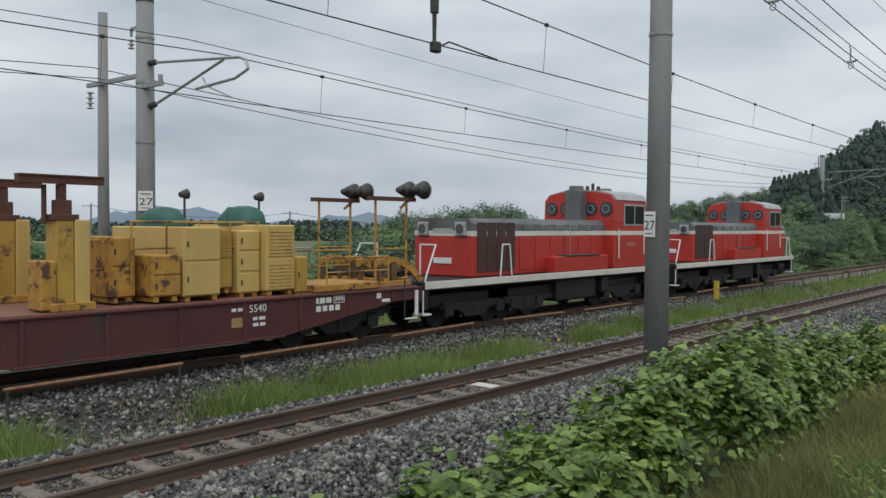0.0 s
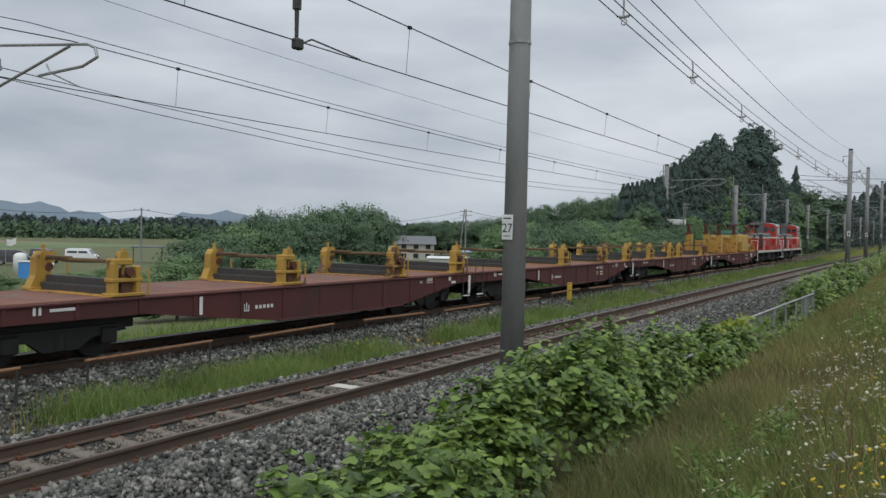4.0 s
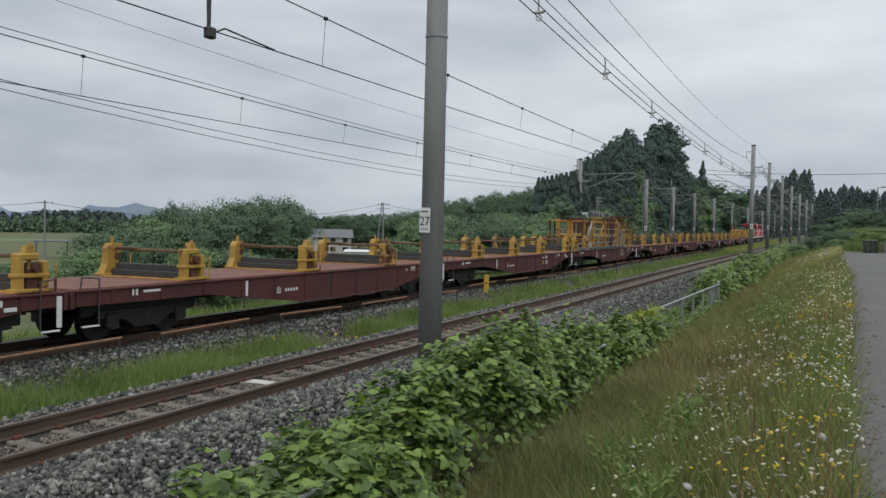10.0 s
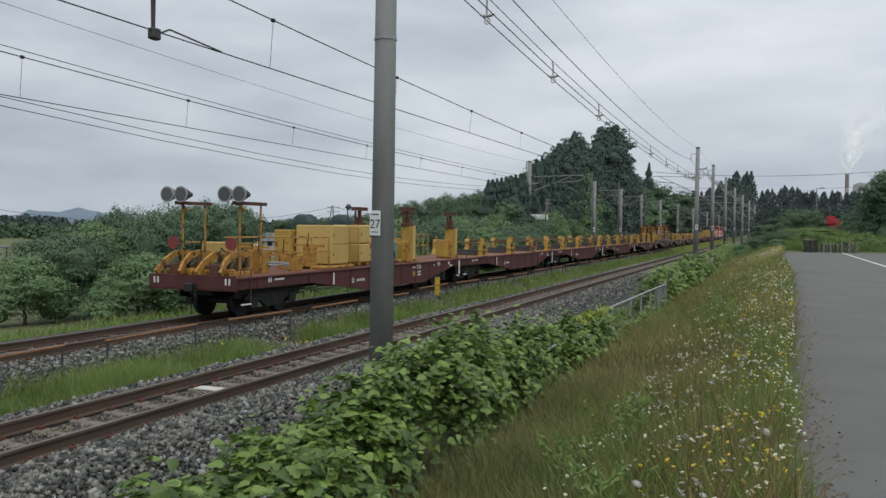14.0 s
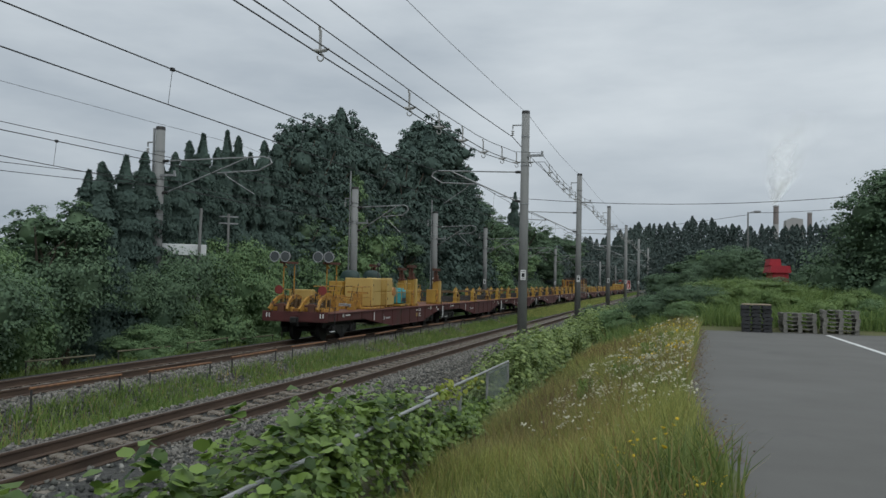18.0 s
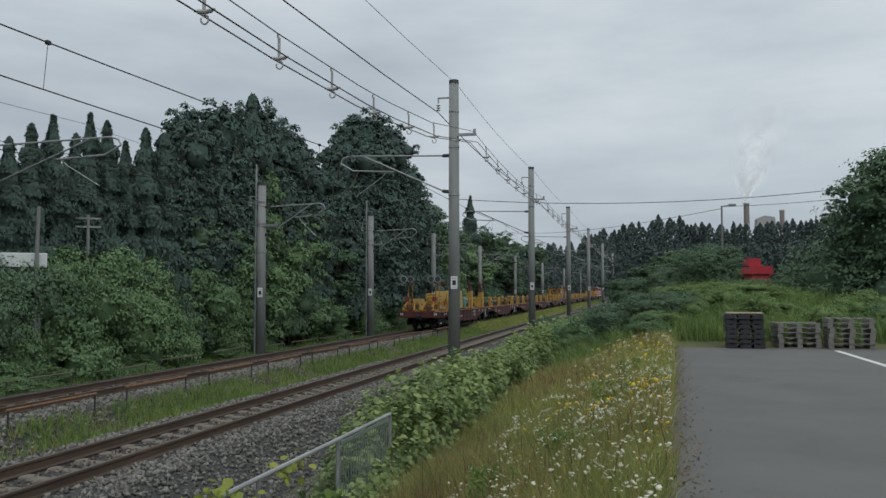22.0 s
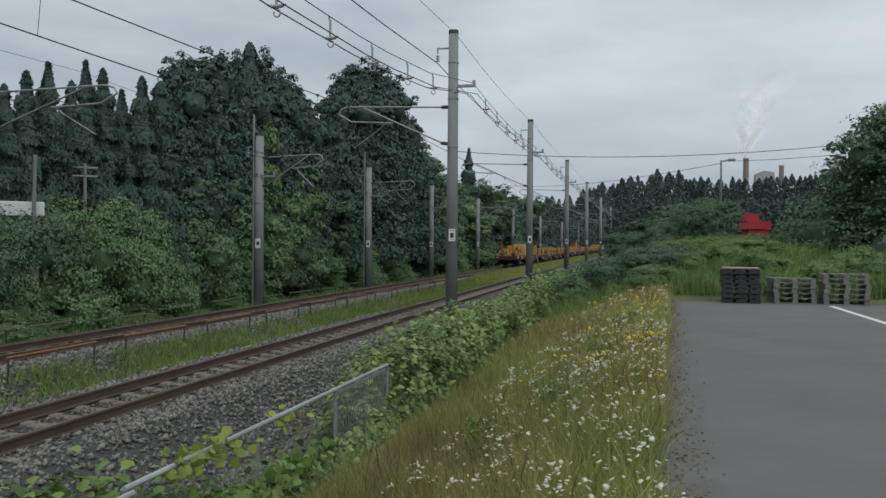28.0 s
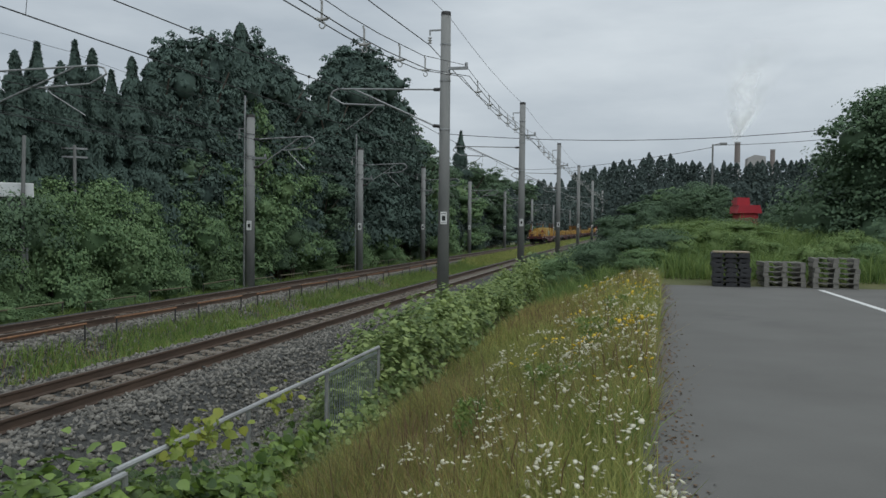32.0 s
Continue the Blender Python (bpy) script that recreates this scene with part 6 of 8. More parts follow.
def dry(x, y, r):
    return on_bank(x, y, r) & (np.sin(x * 1.1 + 0.6) * np.sin(y * 0.45 + x) + r.normal(0, 0.5, len(x)) - 0.12 * x > 0.25)


for k, (y0, y1, n, h, w) in enumerate(((2.5, 13, 46000, 0.40, 0.0042), (13, 34, 30000, 0.46, 0.008), (34, 50, 20000, 0.42, 0.009), (50, 53, 6000, 0.36, 0.006), (52.8, 63, 46000, 0.38, 0.0045), (63, 76, 24000, 0.44, 0.008))):
    blades("meadow_grass", "tall green meadow grass on the bank", n, (-3.5, 1.0), (y0, y1), h, w, 40 + k, M_GRASS if y0 < 50 else M_MEADOW, mask=on_bank, clump=0.25)
    blades("dry_grass", "straw-coloured dry grass in the meadow", int(n * (0.55 if y0 > 50 else 0.5)), (-3.3, 1.0), (y0, y1), h * 1.15, w * 0.8, 50 + k, M_STRAW, mask=dry, clump=0.2)
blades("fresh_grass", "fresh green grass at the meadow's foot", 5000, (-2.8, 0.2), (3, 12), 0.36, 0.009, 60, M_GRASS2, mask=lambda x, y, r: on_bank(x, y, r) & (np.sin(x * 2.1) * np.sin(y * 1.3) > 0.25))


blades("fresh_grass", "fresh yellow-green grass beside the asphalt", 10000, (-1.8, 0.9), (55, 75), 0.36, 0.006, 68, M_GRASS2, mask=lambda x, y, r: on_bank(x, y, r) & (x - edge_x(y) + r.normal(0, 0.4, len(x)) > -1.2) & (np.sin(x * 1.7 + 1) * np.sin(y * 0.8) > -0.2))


M_SEDGE = leafy("brown_green_seed_grass", (0.07, 0.088, 0.03), (0.31, 0.28, 0.115), 0.35, 0.9, 0.8)
for yr_, n_, seed_ in (((2.8, 14), 24000, 95), ((14, 36), 15000, 96), ((53, 64), 9000, 97)):
    blades("seed_grass", "fine brown-green seeding grass beside the vines", n_, (-3.2, -0.4), yr_, 0.52, 0.0036 if yr_[0] < 10 or yr_[0] > 50 else 0.006, seed_, M_SEDGE, mask=lambda x, y, r: on_bank(x, y, r) & (r.uniform(0, 1, len(x)) > (x + 2.6) / 2.4), lean=0.45, clump=0.3)
M_SEED = leafy("brown_seed_heads", (0.10, 0.06, 0.035), (0.20, 0.13, 0.07), 0.15, 0.9, 0.85)
for yr_, n_, seed_ in (((3, 14), 2600, 90), ((14, 36), 2200, 91), ((54, 75), 3000, 92)):
    blades("seed_stalks", "brown seed stalks standing in the meadow", n_, (-3.0, 0.4), yr_, 0.66, 0.006, seed_, M_SEED, mask=dry, lean=0.2)


def strip_mask(x, y, r):
    return np.sin(y * 0.55 + 1.2) + 0.6 * np.sin(y * 1.7) + r.normal(0, 0.35, len(x)) + np.where(y > 30, 0.7, 0) > -0.15


def low_z(x, y):
    return np.interp(x, (-12.4, -11.95, -11.15, -10.05, -9.6), (-0.25, -0.25, -0.6, -0.62, -0.28))


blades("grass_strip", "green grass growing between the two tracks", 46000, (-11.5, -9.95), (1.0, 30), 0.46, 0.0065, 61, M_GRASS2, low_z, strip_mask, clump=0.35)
blades("grass_strip", "dark green undergrowth between the two tracks", 14000, (-11.5, -9.95), (1.0, 30), 0.28, 0.008, 161, M_GRASS, low_z, strip_mask)
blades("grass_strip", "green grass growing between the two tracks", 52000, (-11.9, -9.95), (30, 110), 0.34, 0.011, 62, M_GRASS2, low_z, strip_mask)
blades("grass_strip", "yellow-green grass growing between the two tracks", 42000, (-12.2, -9.9), (110, 240), 0.42, 0.024, 261, M_MEADOW, low_z)
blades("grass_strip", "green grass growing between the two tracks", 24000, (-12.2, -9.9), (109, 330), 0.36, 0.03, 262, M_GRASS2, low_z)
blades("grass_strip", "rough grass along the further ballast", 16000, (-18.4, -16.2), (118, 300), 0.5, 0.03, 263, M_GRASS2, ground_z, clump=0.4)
blades("dry_grass", "dry weeds along the low rails", 9000, (-11.8, -10.0), (5, 110), 0.28, 0.008, 63, M_STRAW, low_z)
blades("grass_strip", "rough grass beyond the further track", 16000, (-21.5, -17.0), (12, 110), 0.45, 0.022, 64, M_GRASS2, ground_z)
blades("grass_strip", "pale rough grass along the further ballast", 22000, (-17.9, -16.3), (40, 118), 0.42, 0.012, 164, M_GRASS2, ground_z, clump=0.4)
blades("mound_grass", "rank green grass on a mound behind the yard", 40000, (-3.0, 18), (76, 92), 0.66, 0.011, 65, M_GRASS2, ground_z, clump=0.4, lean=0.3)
blades("mound_grass", "fresh green weeds on the mound", 44000, (-3.0, 18), (76.2, 94), 0.68, 0.014, 69, M_SCRUB, ground_z, clump=0.5, lean=0.6)
blades("dry_grass", "pale dry grass on the mound's flank", 2500, (-3.5, 1.5), (80, 112), 0.8, 0.02, 66, M_STRAW, ground_z)
blades("bank_weeds", "weeds between the ballast and the vines", 5000, (-5.6, -4.7), (3, 80), 0.22, 0.01, 67, M_GRASS2, ground_z, lambda x, y, r: np.sin(y * 0.8) + r.normal(0, 0.4, len(x)) > 0.6)


def flowers(name, label, n, yr, seed, material, rad, hgt, xr=(-2.2, 0.5), power=1.0, per=7, spread=0.13):
    """Small rayed flower heads on stems."""
    r = np.random.default_rng(seed)
    m = max(6, n // per)
    pick = r.integers(0, m, n)
    x = (xr[1] - (xr[1] - xr[0]) * r.uniform(0, 1, m) ** power)[pick] + r.normal(0, spread, n)
    y = r.uniform(*yr, m)[pick] + r.normal(0, spread * 1.2, n)
    k = (x < edge_x(y) - 0.03) & (r.uniform(0, 1, m)[pick] < 0.62)
    x, y = x[k], y[k]
    n = len(x)
    z = ground_z(x, y) + hgt * (r.uniform(0.4, 1.15, m)[pick][k] + r.normal(0, 0.10 if spread > 0.1 else 0.03, n))
    c = np.stack([x, y, z], 1)
    rr = rad * r.uniform(0.55, 1.4, n)
    a = np.linspace(0, 2 * math.pi, 7)[:-1]
    ring = np.stack([np.cos(a), np.sin(a), 0 * a + 0.15], 1)
    tx = r.normal(0, 0.45, (n, 2))
    ringv = ring[None] * rr[:, None, None]
    ringv[..., 2] += ringv[..., 0] * tx[:, :1] + ringv[..., 1] * tx[:, 1:]
    v = np.concatenate([c[:, None] + np.array([0, 0, 0.35]) * rr[:, None, None], c[:, None] + ringv, c[:, None] - np.array([0, 0, 0.5]) * rr[:, None, None]], 1)
    top = np.array([(0, 1 + i, 1 + (i + 1) % 6) for i in range(6)] + [(7, 1 + (i + 1) % 6, 1 + i) for i in range(6)])
    f = top[None] + 8 * np.arange(n)[:, None, None]
    tagged(new(name, bulk(name, v.reshape(-1, 3), f.reshape(-1, 3), material)), label, "flower", kind="stuff")


flowers("white_flowers", "white umbel flowers in the meadow", 2300, (3.2, 14), 71, M_PETAL, 0.0125, 0.50, (-1.5, 0.5), 1.3, 3, 0.05)
flowers("white_flowers", "white umbel flowers further up the bank", 2400, (14, 40), 72, M_PETAL, 0.016, 0.52, (-1.7, 0.6), 1.2, 3, 0.07)
flowers("white_flowers", "white umbel flowers in the meadow", 3600, (52.6, 64), 73, M_PETAL, 0.0155, 0.52, (-2.0, 0.5), 1.3, 4, 0.045)
flowers("white_flowers", "white umbel flowers in the meadow", 1900, (64, 75), 74, M_PETAL, 0.017, 0.50, (-1.6, 0.9), 1.1, 7, 0.035)
flowers("seed_puffs", "pale round seed puffs in the meadow", 260, (4, 13), 78, mat("seed_fluff", (0.50, 0.48, 0.42), (0.40, 0.38, 0.33), 1.0, bump=0, transl=0.3), 0.026, 0.44, (-1.6, 0.4), 1.2)
flowers("yellow_flowers", "yellow flowers among the meadow grass", 560, (3.5, 13), 75, M_GOLD, 0.016, 0.34, (-0.9, 0.45), 1.2)
flowers("yellow_flowers", "yellow flowers among the meadow grass", 420, (13, 70), 76, M_GOLD, 0.022, 0.42, (-1.6, 0.6), 1.2)
flowers("yellow_flowers", "yellow flowers among the meadow grass", 520, (58, 75), 79, M_GOLD, 0.026, 0.44, (-1.4, 0.8), 1.2)
flowers("yellow_flowers", "yellow weeds between the tracks", 60, (8, 30), 77, M_GOLD, 0.03, 0.3, (-11.3, -10.2))


def weed(x, y, h, seed):
    """A tall leafy weed: stem with leaves up its length."""
    r = np.random.default_rng(seed)
    z0 = float(ground_z(x, y))
    t = thing("tall_weed", "tall leafy green weed in the meadow", "weed", pose(x, y, z0), "tall weeds")
    pos, nrm = [], []
    for _ in range(9):
        dx, dy = r.normal(0, 0.10, 2)
        part("stem", Shape().rod((dx * 0.3, dy * 0.3, 0), (dx * 1.6, dy * 1.6, h * r.uniform(0.7, 1.0)), 0.006, 5, 0.003), M_GRASS2, t)
        for k in range(60):
            q = r.uniform(0.1, 1)
            a = r.uniform(0, 6.28)
            d = 0.03 + 0.06 * (1 - q)
            pos.append((dx * (0.3 + 1.3 * q) + d * math.cos(a), dy * (0.3 + 1.3 * q) + d * math.sin(a), h * q))
            nrm.append((0.5 * math.cos(a), 0.5 * math.sin(a), 0.8))
    v, f = leaves(np.array(pos), np.array(nrm), 0.075, r, DIAMOND * np.array([0.4, 1.0]), DIAMOND_F)
    ob = new("leaves", bulk("leaves", v, f, M_GRASS2))
    ob.parent = t


for k, (wx, wy, wh) in enumerate(((-1.15, 7.4, 0.75), (-1.0, 17.0, 0.9), (-1.55, 57.2, 0.62), (-0.5, 61.5, 0.7), (-1.3, 24.0, 0.9), (-0.9, 58.6, 0.55), (-0.2, 65.0, 0.6), (-1.5, 7.0, 0.6), (-0.95, 5.6, 0.55))):
    weed(wx, wy, wh, 80 + k)


# ---- fence ----
def fence_panel(y0, y1, x0, x1, zb, zt, bare=True):
    """A chain-link panel: posts, top pipe and woven wire."""
    t = thing("wire_fence", "grey chain-link fence with a pale top pipe, half overgrown", "fence", group="wire fence panels")
    n = max(2, round((y1 - y0) / 2.0) + 1)
    for k in range(n):
        q = k / (n - 1)
        part("post", Shape().rod((x0 + (x1 - x0) * q, y0 + (y1 - y0) * q, zb - 0.1), (x0 + (x1 - x0) * q, y0 + (y1 - y0) * q, zt), 0.028, 8), M_STEEL, t)
    part("top_pipe", Shape().rod((x0, y0, zt), (x1, y1, zt), 0.026, 8), M_SILVER, t, "pale grey top pipe")
    v, f = [], []
    step = 0.075
    h = zt - zb - 0.05
    ln = math.hypot(x1 - x0, y1 - y0)
    c = -h
    w = 0.0020

    def at(d, z):
        return (x0 + (x1 - x0) * d / ln, y0 + (y1 - y0) * d / ln, zb + z)

    while c < ln:
        for sg in (1, -1):
            d0, d1 = (c, c + h) if sg > 0 else (c + h, c)
            za, zc = 0.0, h
            a, b = max(0, min(ln, d0)), max(0, min(ln, d1))
            if abs(a - b) > 0.02:
                za = (a - d0) / (d1 - d0) * h
                zc = (b - d0) / (d1 - d0) * h
                k = len(v)
                v += [at(a, za - w), at(a, za + w), at(b, zc + w), at(b, zc - w)]
                f.append((k, k + 1, k + 2, k + 3))
        c += step
    ob = new("wire_mesh", bulk("wire_mesh", v, f, M_STEEL))
    ob.parent = t
    ob["label"] = "woven grey wire mesh"
    if bare:
        sh_ = part("sheet_frame", Shape().box((x0 + x1) / 2 - 0.012, (x0 + x1) / 2 + 0.012, y1 - 2.2, y1 - 0.12, zt - 0.09, zt - 0.04, 0.004), M_GREEN, t, "pale grey slatted mesh panel")
        for k in range(21):
            yy = y1 - 2.19 + k * 0.1
            part("slat", Shape().box((x0 + x1) / 2 - 0.006, (x0 + x1) / 2 + 0.006, yy, yy + 0.004 + 0.01 * (k % 6 == 0), zb + 0.1, zt - 0.05, 0.002), M_GREEN, sh_)


fence_panel(3.0, 20.5, -3.75, -3.75, -0.66, 0.26, False)
fence_panel(20.5, 31.5, -3.75, -3.55, -0.66, 0.50)
fence_panel(31.5, 54.5, -3.6, -3.7, -0.66, 0.55, False)
fence_panel(54.5, 61.4, -3.78, -3.78, -0.60, 0.57)


# ---- trees ----
def trunk_shape(h, r, seed, limbs=7, spread=0.15):
    rd = random.Random(seed)
    s = Shape()
    p, k = Vector((0, 0, -0.3)), 5
    pts = [p]
    for i in range(k):
        pts.append(Vector((rd.uniform(-0.05, 0.05) * h * (i + 1) / k, rd.uniform(-0.05, 0.05) * h * (i + 1) / k, h * 0.75 * (i + 1) / k)))
    for i in range(k):
        s.rod(pts[i], pts[i + 1], r * (1 - i / k * 0.8), 8, r * (1 - (i + 1) / k * 0.8))
    for _ in range(limbs):
        b = pts[0].lerp(pts[-1], rd.uniform(0.35, 0.95))
        a = rd.uniform(0, 6.28)
        e = b + Vector((math.cos(a) * spread * h * rd.uniform(0.5, 1), math.sin(a) * spread * h * rd.uniform(0.5, 1), h * rd.uniform(0.1, 0.3)))
        s.rod(b, e, r * 0.35, 6, r * 0.1)
    return s


def soft_normals(me, nrm):
    """Shades a crown by where its leaves face on the whole."""
    me.shade_smooth()
    me.normals_split_custom_set_from_vertices((nrm / (np.linalg.norm(nrm, axis=1, keepdims=True) + 1e-9)).tolist())


def crown_mesh(name, blobs, n, size, seed, material, tilt=0.45, puff=1.0, core=0.5):
    """Leaf puffs on uneven lobes; blobs: (x, y, z, radius, flatten)."""
    r = np.random.default_rng(seed)
    w = np.array([b[3] ** 2 for b in blobs])
    pick = r.choice(len(blobs), size=max(60, min(n // 26, 1100)), p=w / w.sum())
    cl = []
    for i in pick:
        bx, by, bz, br, fl = blobs[i]
        d = r.normal(size=3)
        d /= np.linalg.norm(d)
        if d[2] < -0.5:
            d[2] *= -0.6
        q = r.uniform(0.70, 0.95)
        cl.append((bx + d[0] * br * q, by + d[1] * br * q, bz + d[2] * br * fl * q, d[0], d[1], d[2] + 0.35, br * r.uniform(0.13, 0.30)))
    cl = np.array(cl)
    c = cl[r.integers(0, len(cl), n)]
    u = r.normal(size=(n, 3))
    u /= np.linalg.norm(u, axis=1, keepdims=True)
    u[:, 2] = np.where(u[:, 2] < -0.35, -u[:, 2], u[:, 2])
    rad = puff * c[:, 6:7] * r.uniform(0.3, 1.0, (n, 1)) ** 0.5
    pos = c[:, :3] + u * rad * np.array([1.1, 1.1, 0.75])
    nrm = u * 0.8 + c[:, 3:6] * 0.5 + np.array([0, 0, 0.25])
    v, f = leaves(pos, nrm, size, r, DIAMOND * np.array([1.15, 0.9]), DIAMOND_F, tilt, hang=0.3)
    soft = np.repeat(u * 0.6 + c[:, 3:6] * 0.7 + np.array([0, 0, 0.2]) + r.normal(0, 0.1, (n, 3)), 4, axis=0)
    vs, fs, ns, k = [v], [f[:, ::-1]], [soft], len(v)
    for bx, by, bz, br, fl in blobs:
        cv, cf = heart(12, 8, lambda q, a: core * br * math.sin(q) * (1 + 0.10 * math.sin(3 * a + bz * 5 + 4 * q)), lambda q: bz + core * br * fl * math.cos(q), bx, by)
        vs.append(cv)
        fs.append(cf + k)
        ns.append(cv - np.array([bx, by, bz]))
        k += len(cv)
    me = bulk(name, np.concatenate(vs), np.concatenate(fs), material)
    soft_normals(me, np.concatenate(ns))
    return me


def heart(nu, nv, rad, hgt, cx=0.0, cy=0.0):
    """A lumpy closed body of nu by nv steps: rad(q, a) wide and hgt(q) high, q from 0 at the top to pi."""
    v = [(cx + rad(q, a) * math.cos(a), cy + rad(q, a) * math.sin(a), hgt(q)) for q in np.linspace(0.02, math.pi - 0.02, nv + 1) for a in np.linspace(0, 2 * math.pi, nu, endpoint=False)]
    f = []
    for i in range(nv):
        for j in range(nu):
            p0, p1, p2, p3 = i * nu + j, i * nu + (j + 1) % nu, (i + 1) * nu + (j + 1) % nu, (i + 1) * nu + j
            f += [(p0, p2, p1), (p0, p3, p2)]
    return np.array(v), np.array(f)


def broad_tree(name, h, w, seed, n, size, label, material, category="tree", trunk_r=None, low=False, full=False):
    """A broadleaf tree of height h and width w on its base."""
    rd = random.Random(seed)
    t = thing(name, label, category, Matrix.Translation((0, 0, 0)))
    part("trunk", trunk_shape(h, trunk_r or h * 0.022, seed), M_BARK, t)
    blobs = []
    m = 15 if not low else 8
    for k in range(m):
        a, q = rd.uniform(0, 6.28), rd.uniform(0.1, 0.75)
        z = h * (rd.uniform(0.14, 0.84) if not low else rd.uniform(0.2, 0.7))
        br = w * (rd.uniform(0.20, 0.31) if low else rd.uniform(0.22, 0.33) * (1.1 - 0.5 * z / h))
        blobs.append((math.cos(a) * q * w * 0.42, math.sin(a) * q * w * 0.42, z, br, rd.uniform(0.6, 0.95)))
    blobs.append((rd.uniform(-0.1, 0.1) * w, rd.uniform(-0.1, 0.1) * w, h * 0.80, w * 0.24, h * 0.18 / (w * 0.24)))
    if not low:
        blobs.append((0, 0, h * 0.5, w * 0.36, 0.9))
    if full:
        for k in range(9):
            q = k / 8
            blobs.append((rd.uniform(-0.04, 0.04) * w, rd.uniform(-0.04, 0.04) * w, h * (0.16 + 0.72 * q), w * (0.44 - 0.26 * q ** 2.2), 0.55 + 0.2 * q))
    c = new("crown", crown_mesh("crown", blobs, n, size, seed, material, puff=1.25, core=0.58 if full else 0.48))
    c.parent = t
    return t


def cedar_tree(name, h, w, seed, n, size, label, blunt=0.8, top=0.0):
    """A narrow conifer: drooping tufts on tiers."""
    r = np.random.default_rng(seed)
    t = thing(name, label, "tree")
    part("trunk", Shape().rod((0, 0, -0.3), (0, 0, h * 0.96), h * 0.016, 8, 0.02), M_BARK, t)
    q = r.uniform(0, 1, n) ** 0.8
    tier = np.floor(q * 22) / 22
    q2 = tier + (q - tier) * 0.95
    z = h * (0.06 + 0.94 * q2)
    prof = (1 - q2) ** blunt * (0.88 + 0.24 * np.sin(tier * 53 + seed))
    a = r.uniform(0, 2 * math.pi, n)
    nb = np.round(a / (2 * math.pi) * 9 + tier * 7) / 9 * 2 * math.pi
    a = nb + r.normal(0, 0.22, n)
    rad = w / 2 * (prof + top) * (r.uniform(0.25, 1.0, n) ** 0.55) * (1 + 0.25 * np.sin(3 * a + seed + tier * 9))
    pos = np.stack([np.cos(a) * rad, np.sin(a) * rad, z - rad * 0.22], 1)
    nrm = np.stack([np.cos(a), np.sin(a), 0 * a + 0.35], 1)
    v, f = leaves(pos, nrm, size, r, DIAMOND * np.array([0.7, 1.25]), DIAMOND_F, 0.5)
    cv, cf = heart(14, 20, lambda q, b: w / 2 * 0.42 * ((q / math.pi) ** blunt + top) * (1 + 0.16 * math.sin(3 * b + 7 * q)), lambda q: h * (0.97 - 0.9 * q / math.pi))
    me = bulk("crown", np.concatenate([v, cv]), np.concatenate([f[:, ::-1], cf + len(v)]), M_NEEDLE)
    soft = np.repeat(nrm + np.array([0, 0, 0.15]) + r.normal(0, 0.15, (n, 3)), 4, axis=0)
    soft_normals(me, np.concatenate([soft, cv * np.array([1, 1, 0]) + np.array([0, 0, 0.3])]))
    c = new("crown", me)
    c.parent = t
    return t


PROTO = {}


def proto(kind, t):
    """Keeps a tree as a prototype with the crown's true height and width."""
    c = next(o for o in t.children if o.name.startswith("crown"))
    co = np.empty(len(c.data.vertices) * 3)
    c.data.vertices.foreach_get("co", co)
    co = co.reshape(-1, 3)
    PROTO[kind] = (t, float(np.percentile(co[:, 2], 99.7)), 2 * float(np.percentile(np.hypot(co[:, 0], co[:, 1]), 96)))


def set_tree(kind, x, y, z, h, w, turn, label=None, group=""):
    """Places a tree of a kind: the first takes the prototype, later ones are copies."""
    base, bh, bw = PROTO[kind]
    m = Matrix.LocRotScale((x, y, z), Euler((0, 0, turn)), (w / bw, w / bw, h / bh))
    o = copy_thing(base, m)
    if label:
        o["label"] = label
    if group:
        o["group"] = group
    return o


proto("oak_a", broad_tree("tree", 12, 5.6, 101, 15000, 0.19, "dense dark green broadleaf tree", M_LEAF))
proto("oak_b", broad_tree("tree", 12, 5.6, 102, 15000, 0.19, "dense dark green broadleaf tree", M_LEAF))
proto("oak_c", broad_tree("tree", 10, 5.6, 103, 15000, 0.18, "green broadleaf tree at the wood's edge", M_LEAF_L))
proto("dark_a", broad_tree("tree", 12, 5.6, 111, 40000, 0.17, "tall dark rounded tree above the wood", M_NEEDLE, full=True))
proto("dark_b", broad_tree("tree", 12, 5.0, 112, 40000, 0.17, "tall dark rounded tree above the wood", M_NEEDLE, full=True))
proto("bush_a", broad_tree("bush", 4, 5, 104, 22000, 0.095, "leafy green bush beside the track", M_LEAF_L, "bush", low=True))
proto("bush_b", broad_tree("bush", 4, 5, 105, 22000, 0.095, "leafy green bush beside the track", M_LEAF, "bush", low=True))
proto("scrub", broad_tree("bush", 4, 5, 110, 9000, 0.12, "light green scrub", M_SCRUB, "bush", low=True))
proto("big", broad_tree("tree", 7.2, 7.0, 109, 34000, 0.13, "large round dark green tree behind the yard", M_LEAF))
proto("cedar_a", cedar_tree("cedar", 12, 4.4, 106, 30000, 0.165, "tall dark narrow cedar in the wood", 0.78))
proto("cedar_b", cedar_tree("cedar", 12, 4.4, 107, 30000, 0.165, "tall dark narrow cedar in the wood", 0.68))
proto("pine", cedar_tree("tree", 12, 5, 108, 20000, 0.20, "tall dark conifer with ragged tufts above the wood", 0.58))

CAM_B = 48.8
GR = "trees of the wooded hill"


def from_b(az, r):
    return -r * math.sin(radians(az)), CAM_B + r * math.cos(radians(az))


rt = random.Random(9)
